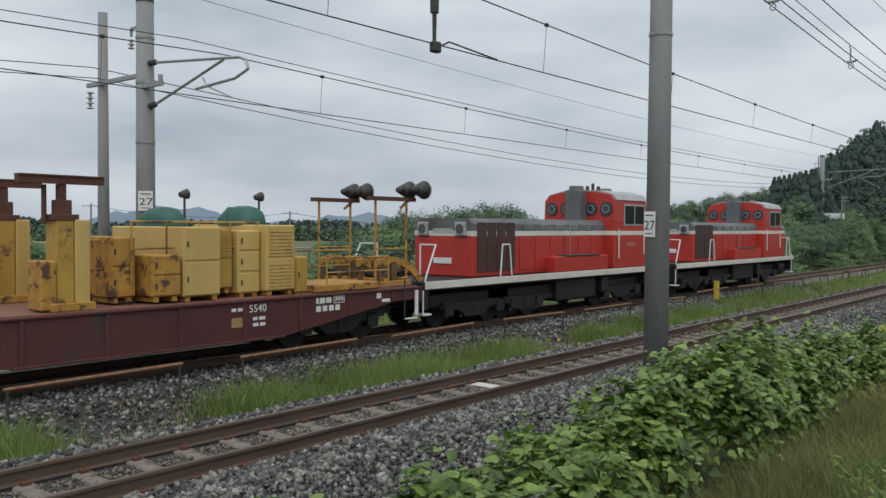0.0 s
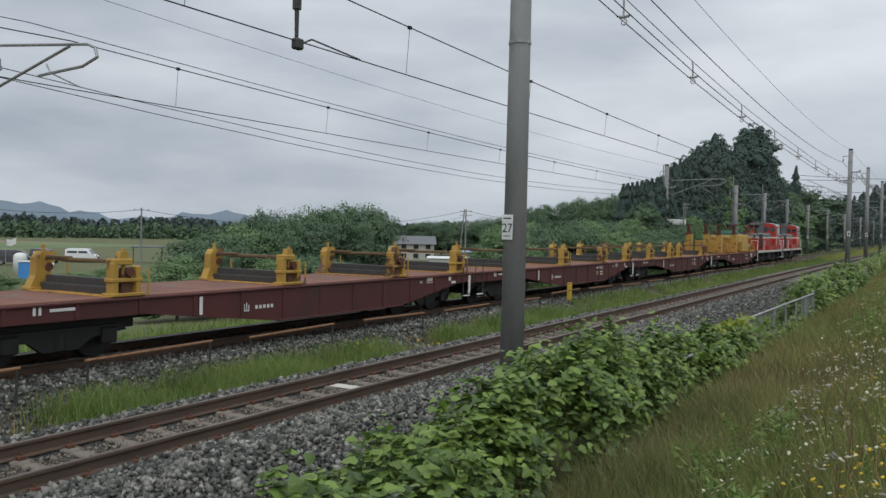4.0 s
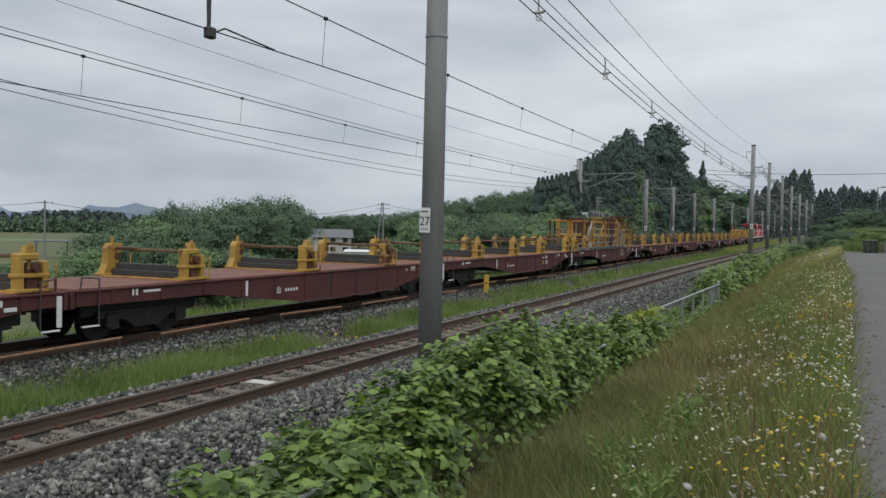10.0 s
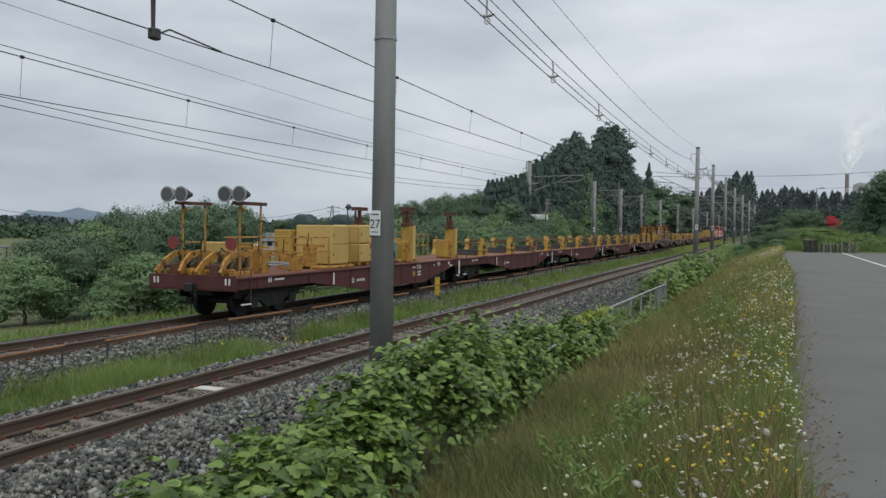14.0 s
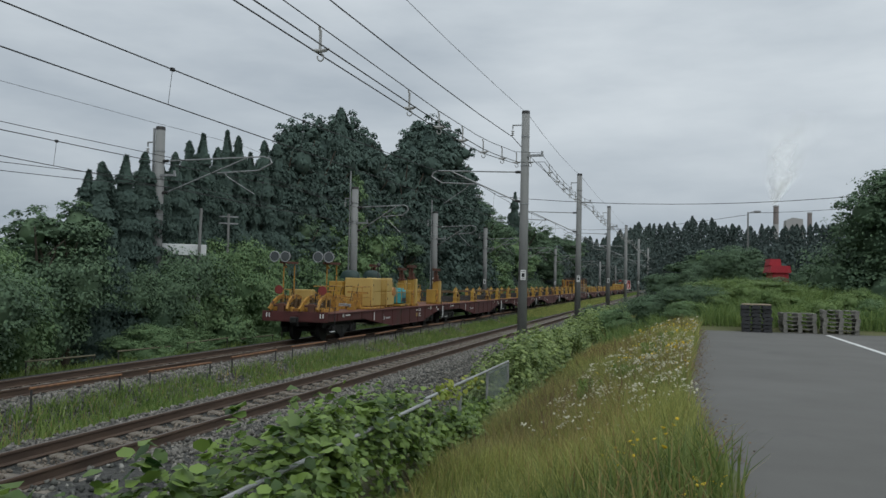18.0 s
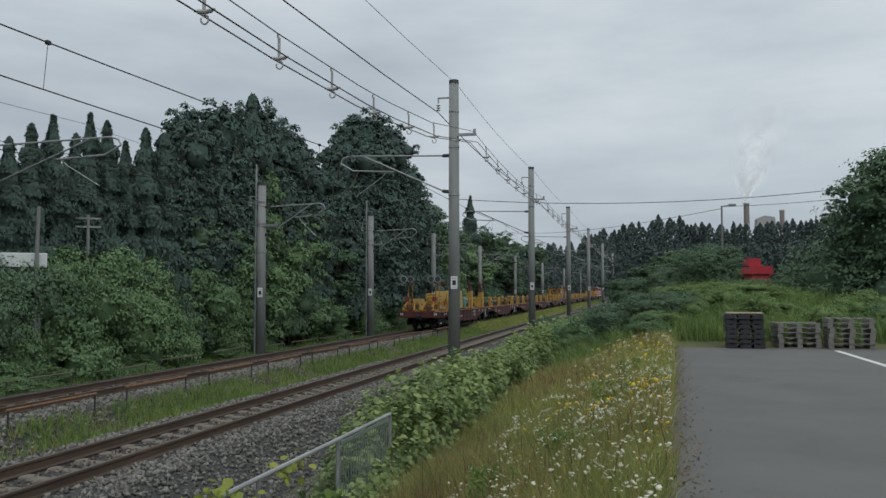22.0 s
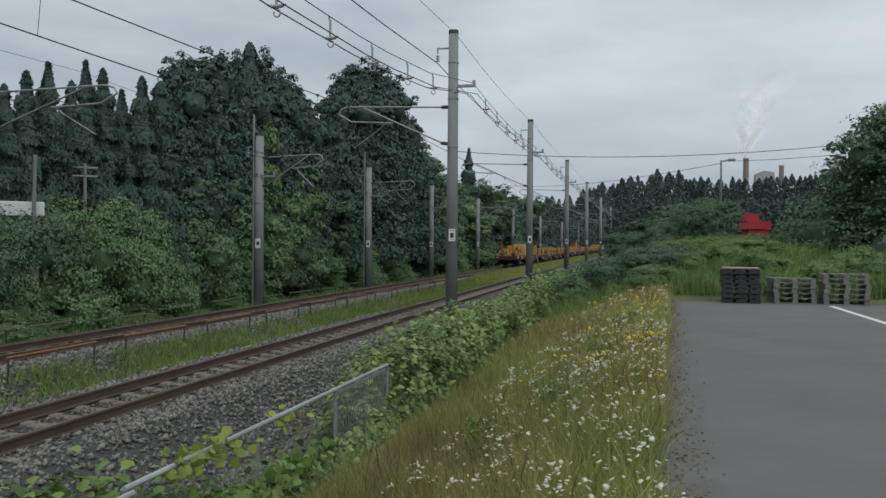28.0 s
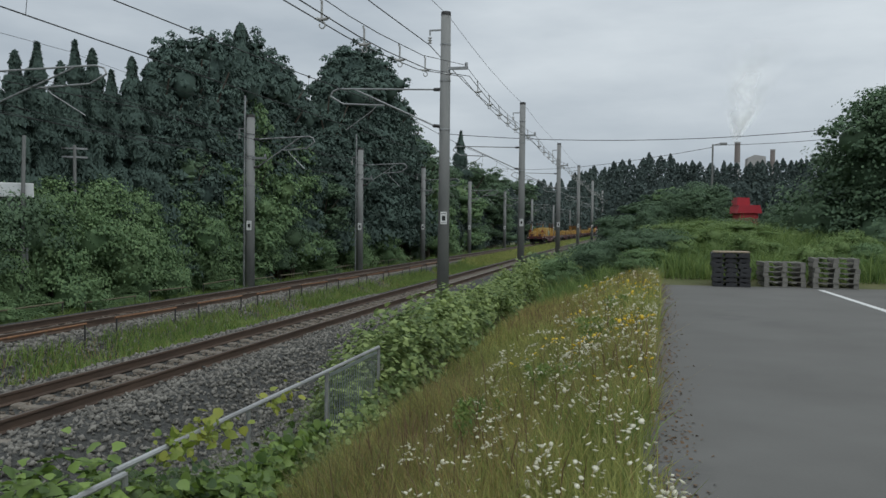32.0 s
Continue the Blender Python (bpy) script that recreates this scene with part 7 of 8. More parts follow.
# skyline of the wood: bearing, height angle, width in degrees, kind
SKY = ((51.5, 5.2, 4.5, "oak_a"), (49.0, 5.8, 4.5, "oak_b"), (46.6, 8.8, 4.0, "cedar_b"), (44.6, 9.4, 4.0, "cedar_a"), (43.0, 9.7, 3.8, "cedar_b"), (41.6, 9.2, 3.6, "cedar_a"), (40.4, 9.8, 3.4, "cedar_b"), (39.2, 10.7, 3.4, "cedar_b"),
       (38.0, 11.3, 3.6, "cedar_a"), (36.7, 10.3, 3.2, "cedar_b"), (35.9, 11.6, 3.2, "cedar_a"), (34.9, 11.2, 3.2, "cedar_b"), (33.8, 10.0, 3.2, "cedar_a"), (32.6, 10.9, 3.4, "cedar_b"), (31.5, 10.6, 3.6, "pine"),
       (30.7, 11.2, 3.6, "dark_b"), (29.8, 11.9, 4.2, "dark_a"), (28.4, 12.0, 4.4, "dark_b"), (27.2, 12.2, 4.2, "dark_a"), (25.9, 13.1, 3.6, "pine"), (25.2, 12.2, 3.8, "dark_b"), (24.2, 11.4, 3.8, "dark_a"), (23.2, 10.6, 3.6, "dark_b"),
       (22.4, 9.4, 3.2, "dark_a"), (20.3, 9.9, 3.4, "dark_b"), (19.5, 11.3, 4.0, "dark_a"), (18.5, 11.9, 4.6, "dark_b"), (17.3, 11.6, 4.4, "dark_a"), (16.3, 10.2, 3.8, "dark_b"), (15.4, 8.6, 3.2, "dark_a"), (14.7, 6.9, 2.8, "oak_b"),
       (13.6, 5.4, 2.6, "oak_a"), (12.7, 5.0, 2.4, "oak_b"), (11.3, 6.7, 1.8, "cedar_a"), (10.2, 4.6, 2.4, "oak_a"), (9.0, 4.2, 2.2, "oak_b"), (7.4, 3.6, 2.2, "oak_a"))
for az, el, wd, kind in SKY:
    r_ = 19.9 / math.sin(radians(az))
    px, py = from_b(az, r_)
    gz = float(ground_z(px, py))
    top = EYE_H + r_ * math.tan(radians(el - (0.6 if az > 31 else 0.3)))
    set_tree(kind, px, py, gz, top - gz, 2 * r_ * math.tan(radians(wd / 2)) * 1.3, rt.uniform(0, 6.28), group=GR)
# second rank fills the wood
for az in np.arange(46, 9, -1.5):
    r_ = 23.5 / math.sin(radians(az))
    px, py = from_b(az, r_)
    el = np.interp(az, (9, 13, 15, 17, 20, 21.5, 23, 26, 30, 33, 44), (2.8, 4.2, 6.2, 8.8, 8.6, 7.2, 8.6, 10.2, 9.4, 8.2, 7.8))
    gz = float(ground_z(px, py))
    set_tree(rt.choice(("dark_a", "dark_b", "pine") if az < 32 else ("cedar_a", "cedar_b", "pine")), px, py, gz, EYE_H + r_ * math.tan(radians(el * 0.94)) - gz, r_ * 0.088, rt.uniform(0, 6.28), group=GR)
# lower, lighter front rank
for az, el, wd, kind in ((25.3, 8.0, 2.6, "oak_c"), (27.4, 5.6, 3.2, "oak_c"), (24.0, 6.4, 3.0, "oak_c"), (22.5, 5.6, 2.8, "oak_c"), (29.3, 4.8, 3.0, "oak_a"), (26.0, 4.6, 3.4, "oak_c"),
                         (20.6, 3.4, 2.6, "oak_b"), (15.2, 3.2, 2.2, "oak_b"), (13.4, 3.2, 2.4, "oak_c"), (11.2, 3.1, 2.4, "oak_c"), (9.3, 2.9, 2.4, "oak_a")):
    r_ = 19.0 / math.sin(radians(az))
    px, py = from_b(az, r_)
    gz = float(ground_z(px, py))
    set_tree(kind, px, py, gz, EYE_H + r_ * math.tan(radians(el)) - gz, r_ * math.tan(radians(wd)) * 1.5, rt.uniform(0, 6.28), group=GR)
# bushes beside the further track
GB = "bushes beside the further track"
for az, el, w_, kind in ((43.0, 0.9, 3.4, "bush_b"), (40.6, 0.7, 3.0, "bush_a"), (37.3, 2.8, 4.4, "bush_a"), (34.2, 3.0, 4.4, "bush_a"), (32.0, 2.2, 3.6, "bush_a"), (29.8, 2.2, 4.0, "bush_a"), (27.6, 1.7, 4.0, "bush_a"),
                         (25.8, 1.3, 3.8, "bush_a"), (24.0, 0.6, 3.8, "bush_b"), (21.6, 0.1, 3.6, "bush_a"), (19.0, 0.3, 4.0, "bush_a"), (16.9, -0.1, 4.2, "bush_a"), (14.6, 0.0, 4.4, "bush_b"), (12.6, 0.2, 4.6, "bush_a"), (10.8, 0.3, 5, "bush_b")):
    r_ = 18.9 / math.sin(radians(az))
    px, py = from_b(az, r_)
    gz = float(ground_z(px, py))
    set_tree(kind, px, py, gz - 0.1, EYE_H + r_ * math.tan(radians(el)) - gz, w_, rt.uniform(0, 6.28), group=GB)
for az, zt, w_ in ((43.5, 0.7, 3.0), (41, 0.6, 3.0), (38.4, 0.3, 2.4), (35.6, 0.3, 2.6), (33.0, 0.3, 2.4), (30, 0.1, 2.2), (27.5, 0.3, 2.4), (25, 0.2, 2.2), (20.4, 0.3, 2.6)):
    r_ = 18.0 / math.sin(radians(az))
    px, py = from_b(az, r_)
    set_tree("bush_a", px, py, -0.95, zt + 0.9, w_, rt.uniform(0, 6.28), "low green scrub at the foot of the bushes", GB)
# the clump beyond the further track
for az, r_, el, w_, kind in ((45.6, 38, -0.5, 4.4, "bush_b"), (43.8, 39, 0.1, 4.0, "bush_a"), (42.2, 42, 1.1, 2.6, "bush_b"), (40.6, 40, 0.7, 4.0, "bush_b"), (38.6, 42, 1.3, 4.0, "bush_b"), (36.8, 43, 1.6, 4.4, "bush_b"), (35.2, 44, 1.3, 3.6, "bush_b"),
                             (41, 34, -1.8, 4.0, "bush_a"), (38, 35, -1.8, 4.0, "bush_b"), (47.5, 36, -2.0, 4.0, "bush_a")):
    px, py = -r_ * math.sin(radians(az)), r_ * math.cos(radians(az))
    gz = float(ground_z(px, py))
    set_tree(kind, px, py, gz - 0.1, EYE_H + r_ * math.tan(radians(el)) - gz, w_, rt.uniform(0, 6.28), "large leafy green tree clump beyond the tracks", "tree clump beyond the tracks")
for az, r_, el, w_, kind in ((20.0, 56, -0.1, 5.0, "bush_a"), (18.3, 58, 0.1, 5.0, "bush_a"), (22.0, 54, -0.9, 4.5, "bush_b"), (24.5, 50, -1.6, 4.5, "bush_a"), (27.0, 46, -2.1, 4.0, "bush_b"), (30.0, 43, -2.4, 4.0, "bush_a"), (16.8, 62, 0.2, 4.5, "bush_b")):
    px, py = -r_ * math.sin(radians(az)), r_ * math.cos(radians(az))
    gz = float(ground_z(px, py))
    set_tree(kind, px, py, gz - 0.1, EYE_H + r_ * math.tan(radians(el)) - gz, w_, rt.uniform(0, 6.28), "leafy green bush beyond the further track", GB)
# wooded rise further left, seen behind the train
for az, el in ((31.5, 0.4), (30.2, 0.5), (29.0, 0.5), (27.6, 0.6), (26.4, 0.8), (25.4, 1.0), (24.3, 1.5), (23.2, 1.7), (22.0, 1.9), (20.9, 2.2), (19.8, 2.2), (18.8, 2.5), (17.8, 2.3), (16.9, 2.6), (16.0, 2.4)):
    r_ = 150.0
    px, py = -r_ * math.sin(radians(az)), r_ * math.cos(radians(az))
    set_tree(rt.choice(("bush_b", "big")), px, py, -2.8, EYE_H + r_ * math.tan(radians(el)) + 2.8, 7.5, rt.uniform(0, 6.28), group="trees on the low rise")
# right side: the big tree, the hill and the yard's edge
set_tree("big", 9.8, 85.6, 0.9, 7.2, 7.0, 1.0, "large round dark green tree behind the yard", "trees behind the yard")
set_tree("big", 14.6, 89.0, 0.9, 7.0, 6.6, 2.0, "dark green broadleaf tree behind the yard", "trees behind the yard")
for bx_, by_, bh_, bw_ in ((2.0, 88.2, 2.5, 2.8), (3.1, 89.0, 2.9, 3.0), (5.3, 91.3, 1.55, 3.0), (0.9, 92, 2.2, 2.6), (8.4, 99, 2.6, 3.4), (-0.4, 98, 2.6, 3.2)):
    set_tree("big", bx_, by_, float(ground_z(bx_, by_)) - 0.2, bh_, bw_, bx_, "dark green shrub trees behind the mound", "trees behind the mound")
for az, r__, h_ in ((53.5, 66, 1.2), (51.6, 70, 1.3), (50.2, 64, 1.3), (58.2, 58, 1.7), (59.8, 60, 3.4), (61.5, 58, 4.0), (63.5, 56, 4.4), (65.5, 56, 4.1)):
    bx_, by_ = -r__ * math.sin(radians(az)), r__ * math.cos(radians(az))
    set_tree("bush_a", bx_, by_, -2.4, h_, 4.0, az, "low green bush at the field's edge", "bushes at the field's edge")
# scrub between the further track and the field, hiding the low sheds
for k in range(11):
    by_ = 40 + k * 3.6
    set_tree(("bush_a", "bush_b")[k % 2], -19.6 - (k % 3) * 0.8, by_, -1.2, 3.9 + 0.12 * k, 4.6, k * 1.1, "leafy green bush beyond the further track", GB)
for k, (x, y, h, w_) in enumerate(((19, 84, 5.6, 7), (24, 82, 6.5, 8), (30, 84, 7.5, 8), (36, 80, 7.5, 9), (28, 95, 9, 8), (36, 96, 9.5, 8))):
    set_tree(("bush_a", "bush_b")[k % 2], x, y, 0.6, h, w_, k * 1.3, "broadleaf tree on the slope behind the yard", "trees behind the yard")
for k in range(9):
    set_tree(("cedar_a", "cedar_b")[k % 2], 25 + k * 2.0, 104 + (k % 3), 0.4, 9.5 + 0.35 * k, 3.2, k * 0.7, "dark cedar on the hill behind the yard", "trees behind the yard")
for k, (x, y, h, w_, kd) in enumerate(((-1.2, 80, 1.9, 3.0, "bush_b"), (0.6, 79.0, 1.5, 2.6, "bush_b"), (-2.6, 83, 1.6, 3, "bush_a"), (3.2, 84.5, 0.75, 4, "scrub"), (6.0, 86, 0.9, 3, "scrub"), (9.0, 83, 0.8, 2.6, "scrub"), (1.6, 84.0, 0.8, 3, "scrub"), (4.8, 83.4, 0.7, 3, "scrub"),
                                       (0.4, 77.2, 1.0, 2.0, "bush_a"), (11.5, 80, 1.3, 2.6, "bush_b"), (7.6, 78.6, 1.1, 2.0, "bush_a"), (-4.6, 96, 1.9, 2.2, "bush_b"), (-4.4, 99, 1.6, 2.0, "bush_a"))):
    set_tree(kd, x, y, float(ground_z(x, y)) - 0.1, h, w_, k * 0.9, "low green bush at the yard's end", "bushes at the yard's end")
for k in range(14):
    bx_, by_ = 0.8 + 0.95 * k, 77.4 + (k * 7 % 5) * 0.7
    set_tree("scrub", bx_, by_, float(ground_z(bx_, by_)) - 0.12, 0.95 + 0.14 * (k * 5 % 4), 1.5, k * 1.7, "low green scrub behind the pallets", "scrub behind the pallets")
for k, (az, el, wd) in enumerate(((-1.0, 2.2, 3.0), (-2.5, 2.6, 3.2), (-4.6, 1.9, 3), (-6.6, 1.6, 3))):
    r_ = 52.0
    px, py = from_b(az, r_)
    set_tree(("oak_b", "oak_c")[k % 2], px, py, 0.0, EYE_H + r_ * math.tan(radians(el)), r_ * 0.07, k, "green trees beside the line far off", "trees beside the line far off")


def woods(name, label, bearings, r0, r1, top_el, per, size, seed, eye_y=0.0, pointed=True, base=-2.6, material=None):
    """Far woods: many small crowns in one mesh."""
    r = np.random.default_rng(seed)
    vs, fs, k = [], [], 0
    for az in bearings:
        rr_ = r.uniform(r0, r1)
        if eye_y > 1 and az > 1.4:          # keep clear of the line
            rr_ = max(rr_, 19.5 / math.sin(radians(az)) * r.uniform(1.0, 1.06))
        a = radians(az + r.uniform(-0.25, 0.25))
        x, y = -rr_ * math.sin(a), eye_y + rr_ * math.cos(a)
        top = EYE_H + rr_ * math.tan(radians(top_el(az) + r.normal(0, 0.06 + 0.05 * top_el(az) * 0.5)))
        h = max(2.0, top - base)
        w = h * r.uniform(0.42, 0.72) if pointed else h * r.uniform(0.6, 0.95)
        q = r.uniform(0, 1, per)
        prof = (1 - q) ** 0.7 if pointed else np.sqrt(np.clip(1 - (2 * q - 0.95) ** 2, 0.02, 1)) * 0.9
        b = r.uniform(0, 6.28, per)
        rad = w / 2 * prof * r.uniform(0.4, 1, per)
        pos = np.stack([x + np.cos(b) * rad, y + np.sin(b) * rad, base + h * q], 1)
        v, f = leaves(pos, np.stack([np.cos(b), np.sin(b), 0.5 + 0 * b], 1), size * max(1.0, rr_ / r1), r, DIAMOND, DIAMOND_F)
        vs.append(v)
        fs.append(f + k)
        k += len(v)
    tagged(new(name, bulk(name, np.concatenate(vs), np.concatenate(fs), material or M_FAR)), label, "woods", kind="stuff")


woods("far_woods", "dark conifer wood on the skyline behind the yard", np.arange(13, -26, -0.24), 62, 70, lambda a: np.interp(a, (-26, -14, -10, -5, -1, 2, 5, 8, 13), (5.4, 4.7, 4.3, 4.25, 4.6, 4.1, 3.1, 2.6, 2.4)), 1500, 0.18, 301, CAM_B, True, 0.0)
woods("far_woods", "dark broadleaf wood below the skyline", np.arange(10, -26, -0.45), 55, 60, lambda a: np.interp(a, (-26, 0, 10), (2.9, 2.9, 2.2)), 1000, 0.21, 302, CAM_B, False, 0.0)
woods("far_woods", "thin dark line of woods beyond the fields", np.arange(70, 27, -0.2), 300, 340, lambda a: 0.08 + 0.24 * math.sin(a * 0.35 + 0.6) ** 2, 150, 1.3, 303, 0.0, False, -3.0)
woods("far_woods", "green broadleaf belt before the dark woods", np.arange(70, 36, -0.3), 280, 296, lambda a: -0.12 + 0.1 * math.sin(a * 0.8), 130, 1.2, 305, 0.0, False, -3.0, M_LEAF)
woods("far_woods", "nearer woods beyond the houses", np.arange(36, 22, -0.3), 270, 320, lambda a: np.interp(a, (22, 27, 31, 36), (0.9, 0.35, 0.3, 0.05)), 90, 1.6, 304, 0.0, False, -2.8)
for b_, _, _ in PROTO.values():
    for o in (b_, *b_.children_recursive):
        bpy.data.objects.remove(o)


# ---- distance beyond the tracks ----
M_FIELD = mat("rice_field", (0.085, 0.135, 0.045), (0.13, 0.175, 0.065), 0.9, scale=0.03, fine=0.8, bump=0.2)
M_FIELD2 = mat("dark_rice_field", (0.06, 0.10, 0.04), (0.10, 0.14, 0.055), 0.9, scale=0.03, fine=0.8, bump=0.2)
M_BROWN = mat("fallow_field", (0.17, 0.135, 0.08), (0.20, 0.16, 0.10), 0.95, scale=0.02, fine=0.5, bump=0.2)
M_PATH = mat("pale_field_path", (0.28, 0.28, 0.22), (0.22, 0.23, 0.17), 0.95, scale=0.1, fine=2, bump=0.2)
ux, uy = -math.sin(radians(52)), math.cos(radians(52))
for r0, r1, m_, lb in ((100, 128, M_FIELD, "green rice field beyond the tracks"), (128, 131, M_PATH, "pale path between rice fields"), (131, 146, M_FIELD2, "dark green rice field"),
                       (146, 149, M_PATH, "pale path between rice fields"), (149, 170, M_FIELD, "green rice field beyond the tracks"), (170, 190, M_FIELD2, "dark green rice field"),
                       (190, 214, M_FIELD, "green rice field beyond the tracks"), (214, 276, M_BROWN, "brown fallow field below the woods"), (56, 61, M_PATH, "pale concrete lane beyond the tracks")):
    v = []
    for r_, c in ((r0, -190), (r1, -230), (r1, 75), (r0, 75)):
        c = c if r0 > 90 else (-14 if c < 0 else 6)
        v.append((ux * r_ - uy * -c, uy * r_ - ux * c, -2.28 - 0.0016 * r_ if r0 > 90 else -2.12))
    tagged(new("field", bulk("field", v, [(0, 1, 2, 3)], m_)), lb, "field", kind="structure")
# The blue-grey haze of distance is put into the ridge's own colour.
M_RIDGE = mat("haze_painted_ridge", (0.17, 0.22, 0.27), (0.20, 0.25, 0.30), 1.0, scale=0.002, fine=0.02, bump=0)


def ridge():
    v, f = [], []
    n = 90
    for k in range(n + 1):
        az = 30 + 50 * k / n
        r_ = 4000
        h = 20 + 62 * (0.5 + 0.5 * math.sin(az * 0.45 + 1.0)) * max(0, min(1, (az - 38) / 10)) + 9 * math.sin(az * 2.3) + 5 * math.sin(az * 5.1)
        x, y = -r_ * math.sin(radians(az)), r_ * math.cos(radians(az))
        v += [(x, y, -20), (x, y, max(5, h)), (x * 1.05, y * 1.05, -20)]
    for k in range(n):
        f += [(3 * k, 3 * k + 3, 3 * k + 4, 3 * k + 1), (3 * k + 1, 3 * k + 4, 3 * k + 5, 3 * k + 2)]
    tagged(new("backdrop_ridge", bulk("backdrop_ridge", v, f, M_RIDGE, True)), "mountain ridge on the horizon with blue-grey haze in its colour", "mountain", kind="structure")


ridge()


def polar(az, r_, dx=0.0, dy=0.0):
    return -r_ * math.sin(radians(az)) + dx, r_ * math.cos(radians(az)) + dy


M_WALL = mat("pale_house_wall", (0.45, 0.42, 0.37), (0.36, 0.34, 0.30), 0.85, scale=0.8, fine=20)
M_WALL2 = mat("grey_house_wall", (0.36, 0.37, 0.37), (0.28, 0.29, 0.29), 0.8, scale=0.8, fine=20)
M_TILE = mat("grey_roof_tiles", (0.10, 0.105, 0.115), (0.15, 0.155, 0.165), 0.6, scale=3, fine=20, stretch=(1, 6, 1))
M_BLUE = mat("faded_blue_roof", (0.14, 0.24, 0.36), (0.20, 0.30, 0.40), 0.5, scale=1.5, fine=10)
M_PALEROOF = mat("white_sheet_roof", (0.70, 0.71, 0.70), (0.60, 0.61, 0.60), 0.5, scale=0.6, fine=8)


def house(az, r_, w, d, eaves, ridge_h, wall, roof, label, turn=0.0, base=-2.5, windows=3, storeys=1):
    x, y = polar(az, r_)
    t = thing("house", label, "house", pose(x, y, base, 0, 0, az + turn), "houses beyond the tracks")
    part("wall", Shape().box(-w / 2, w / 2, -d / 2, d / 2, 0, eaves, 0.03), wall, t)
    o = 0.35
    s = Shape()
    s.put([(-w / 2 - o, -d / 2 - o, eaves - 0.1), (w / 2 + o, -d / 2 - o, eaves - 0.1), (w / 2 + o, 0, ridge_h), (-w / 2 - o, 0, ridge_h),
           (-w / 2 - o, d / 2 + o, eaves - 0.1), (w / 2 + o, d / 2 + o, eaves - 0.1)], [(0, 1, 2, 3), (3, 2, 5, 4), (0, 3, 4), (1, 5, 2), (0, 4, 5, 1)])
    part("roof", s, roof, t)
    for k in range(windows):
        for st in range(storeys):
            a = -w / 2 + (k + 0.5) * w / windows
            z0 = 0.5 + st * eaves / storeys
            wf = part("window", Shape().box(a - 0.42, a + 0.42, -d / 2 - 0.04, -d / 2 + 0.02, z0, z0 + 0.75, 0.01), M_SILVER, t)
            part("pane", Shape().box(a - 0.36, a + 0.36, -d / 2 - 0.05, -d / 2 - 0.03, z0 + 0.06, z0 + 0.69, 0.005), M_GLASS, wf)
    return t


house(32.0, 128, 5.4, 4.2, 2.7, 3.8, M_WALL, M_TILE, "two-storey house with a grey tiled roof", 4, storeys=2)
house(34.3, 130, 3.0, 3.0, 1.9, 2.4, M_WALL2, M_PALEROOF, "small white-roofed shed beside a house", 0, windows=1)
house(27.4, 118, 6.0, 4.0, 1.9, 2.2, M_WALL2, M_BLUE, "low workshop with a blue metal roof", -4)
house(26.0, 122, 3.0, 3.0, 2.9, 3.0, M_WALL2, M_TILE, "grey box-shaped building with one window", 0, windows=1)
house(21.3, 120, 3.6, 3.2, 2.0, 2.8, M_WALL2, M_TILE, "small house with a grey roof below the wood", 10, windows=2)
house(29.0, 110, 7.5, 3.0, 1.25, 1.4, M_PALEROOF, M_PALEROOF, "long low white shed beyond the tracks", -6, windows=0)
house(32.3, 54, 8.0, 3.0, 0.85, 1.0, M_PALEROOF, M_PALEROOF, "low flat-roofed white shed beyond the further track", -2, base=-1.9, windows=0)
house(25.0, 96, 3.4, 2.6, 1.5, 1.9, M_WALL2, M_PALEROOF, "small grey shed beyond the tracks", 5, windows=1)
bx, by = from_b(40.6, 30.0)
sh = thing("shed", "pale grey flat-roofed shed behind the bushes", "shed", pose(bx, by, -1.2, 0, 0, 40))
part("wall", Shape().box(-1.3, 1.1, -0.5, 0.5, 0, 4.4, 0.03), M_WALL2, sh)
part("roof", Shape().box(-1.45, 1.25, -0.65, 0.65, 4.4, 4.85, 0.02), M_PALEROOF, sh, "pale sheet-metal roof edge")
for az_, r__, zt_, arm_ in ((38.9, 29.2, 5.1, 0), (35.9, 32.4, 5.15, 1)):
    bx, by = from_b(az_, r__)
    gz = float(ground_z(bx, by))
    up_ = thing("utility_pole", "thin grey pole among the bushes beyond the further track", "pole", pose(bx, by, gz, 0, 0, az_), "utility poles")
    part("shaft", Shape().rod((0, 0, 0), (0.1 * (1 - arm_), 0, zt_ - gz), 0.07, 8, 0.055), M_CONCRETE, up_)
    if arm_:
        for q in (0.12, 0.42):
            part("cross_arm", Shape().beam((-0.42, 0, zt_ - gz - q), (0.42, 0, zt_ - gz - q), 0.06, 0.06), M_STEEL, up_)
bx, by = from_b(23.6, 44)
gr_ = thing("shed", "dark roofed hut among the bushes", "shed", pose(-21.3, by + 8, -1.1, 0, 0, 40))
part("wall", Shape().box(-0.9, 0.9, -0.8, 0.8, 0, 2.6, 0.02), M_RUST, gr_)
part("roof", Shape().prism([(-1.2, 2.5), (1.2, 2.5), (0, 3.3)], -1.0, 1.0), M_TILE, gr_)


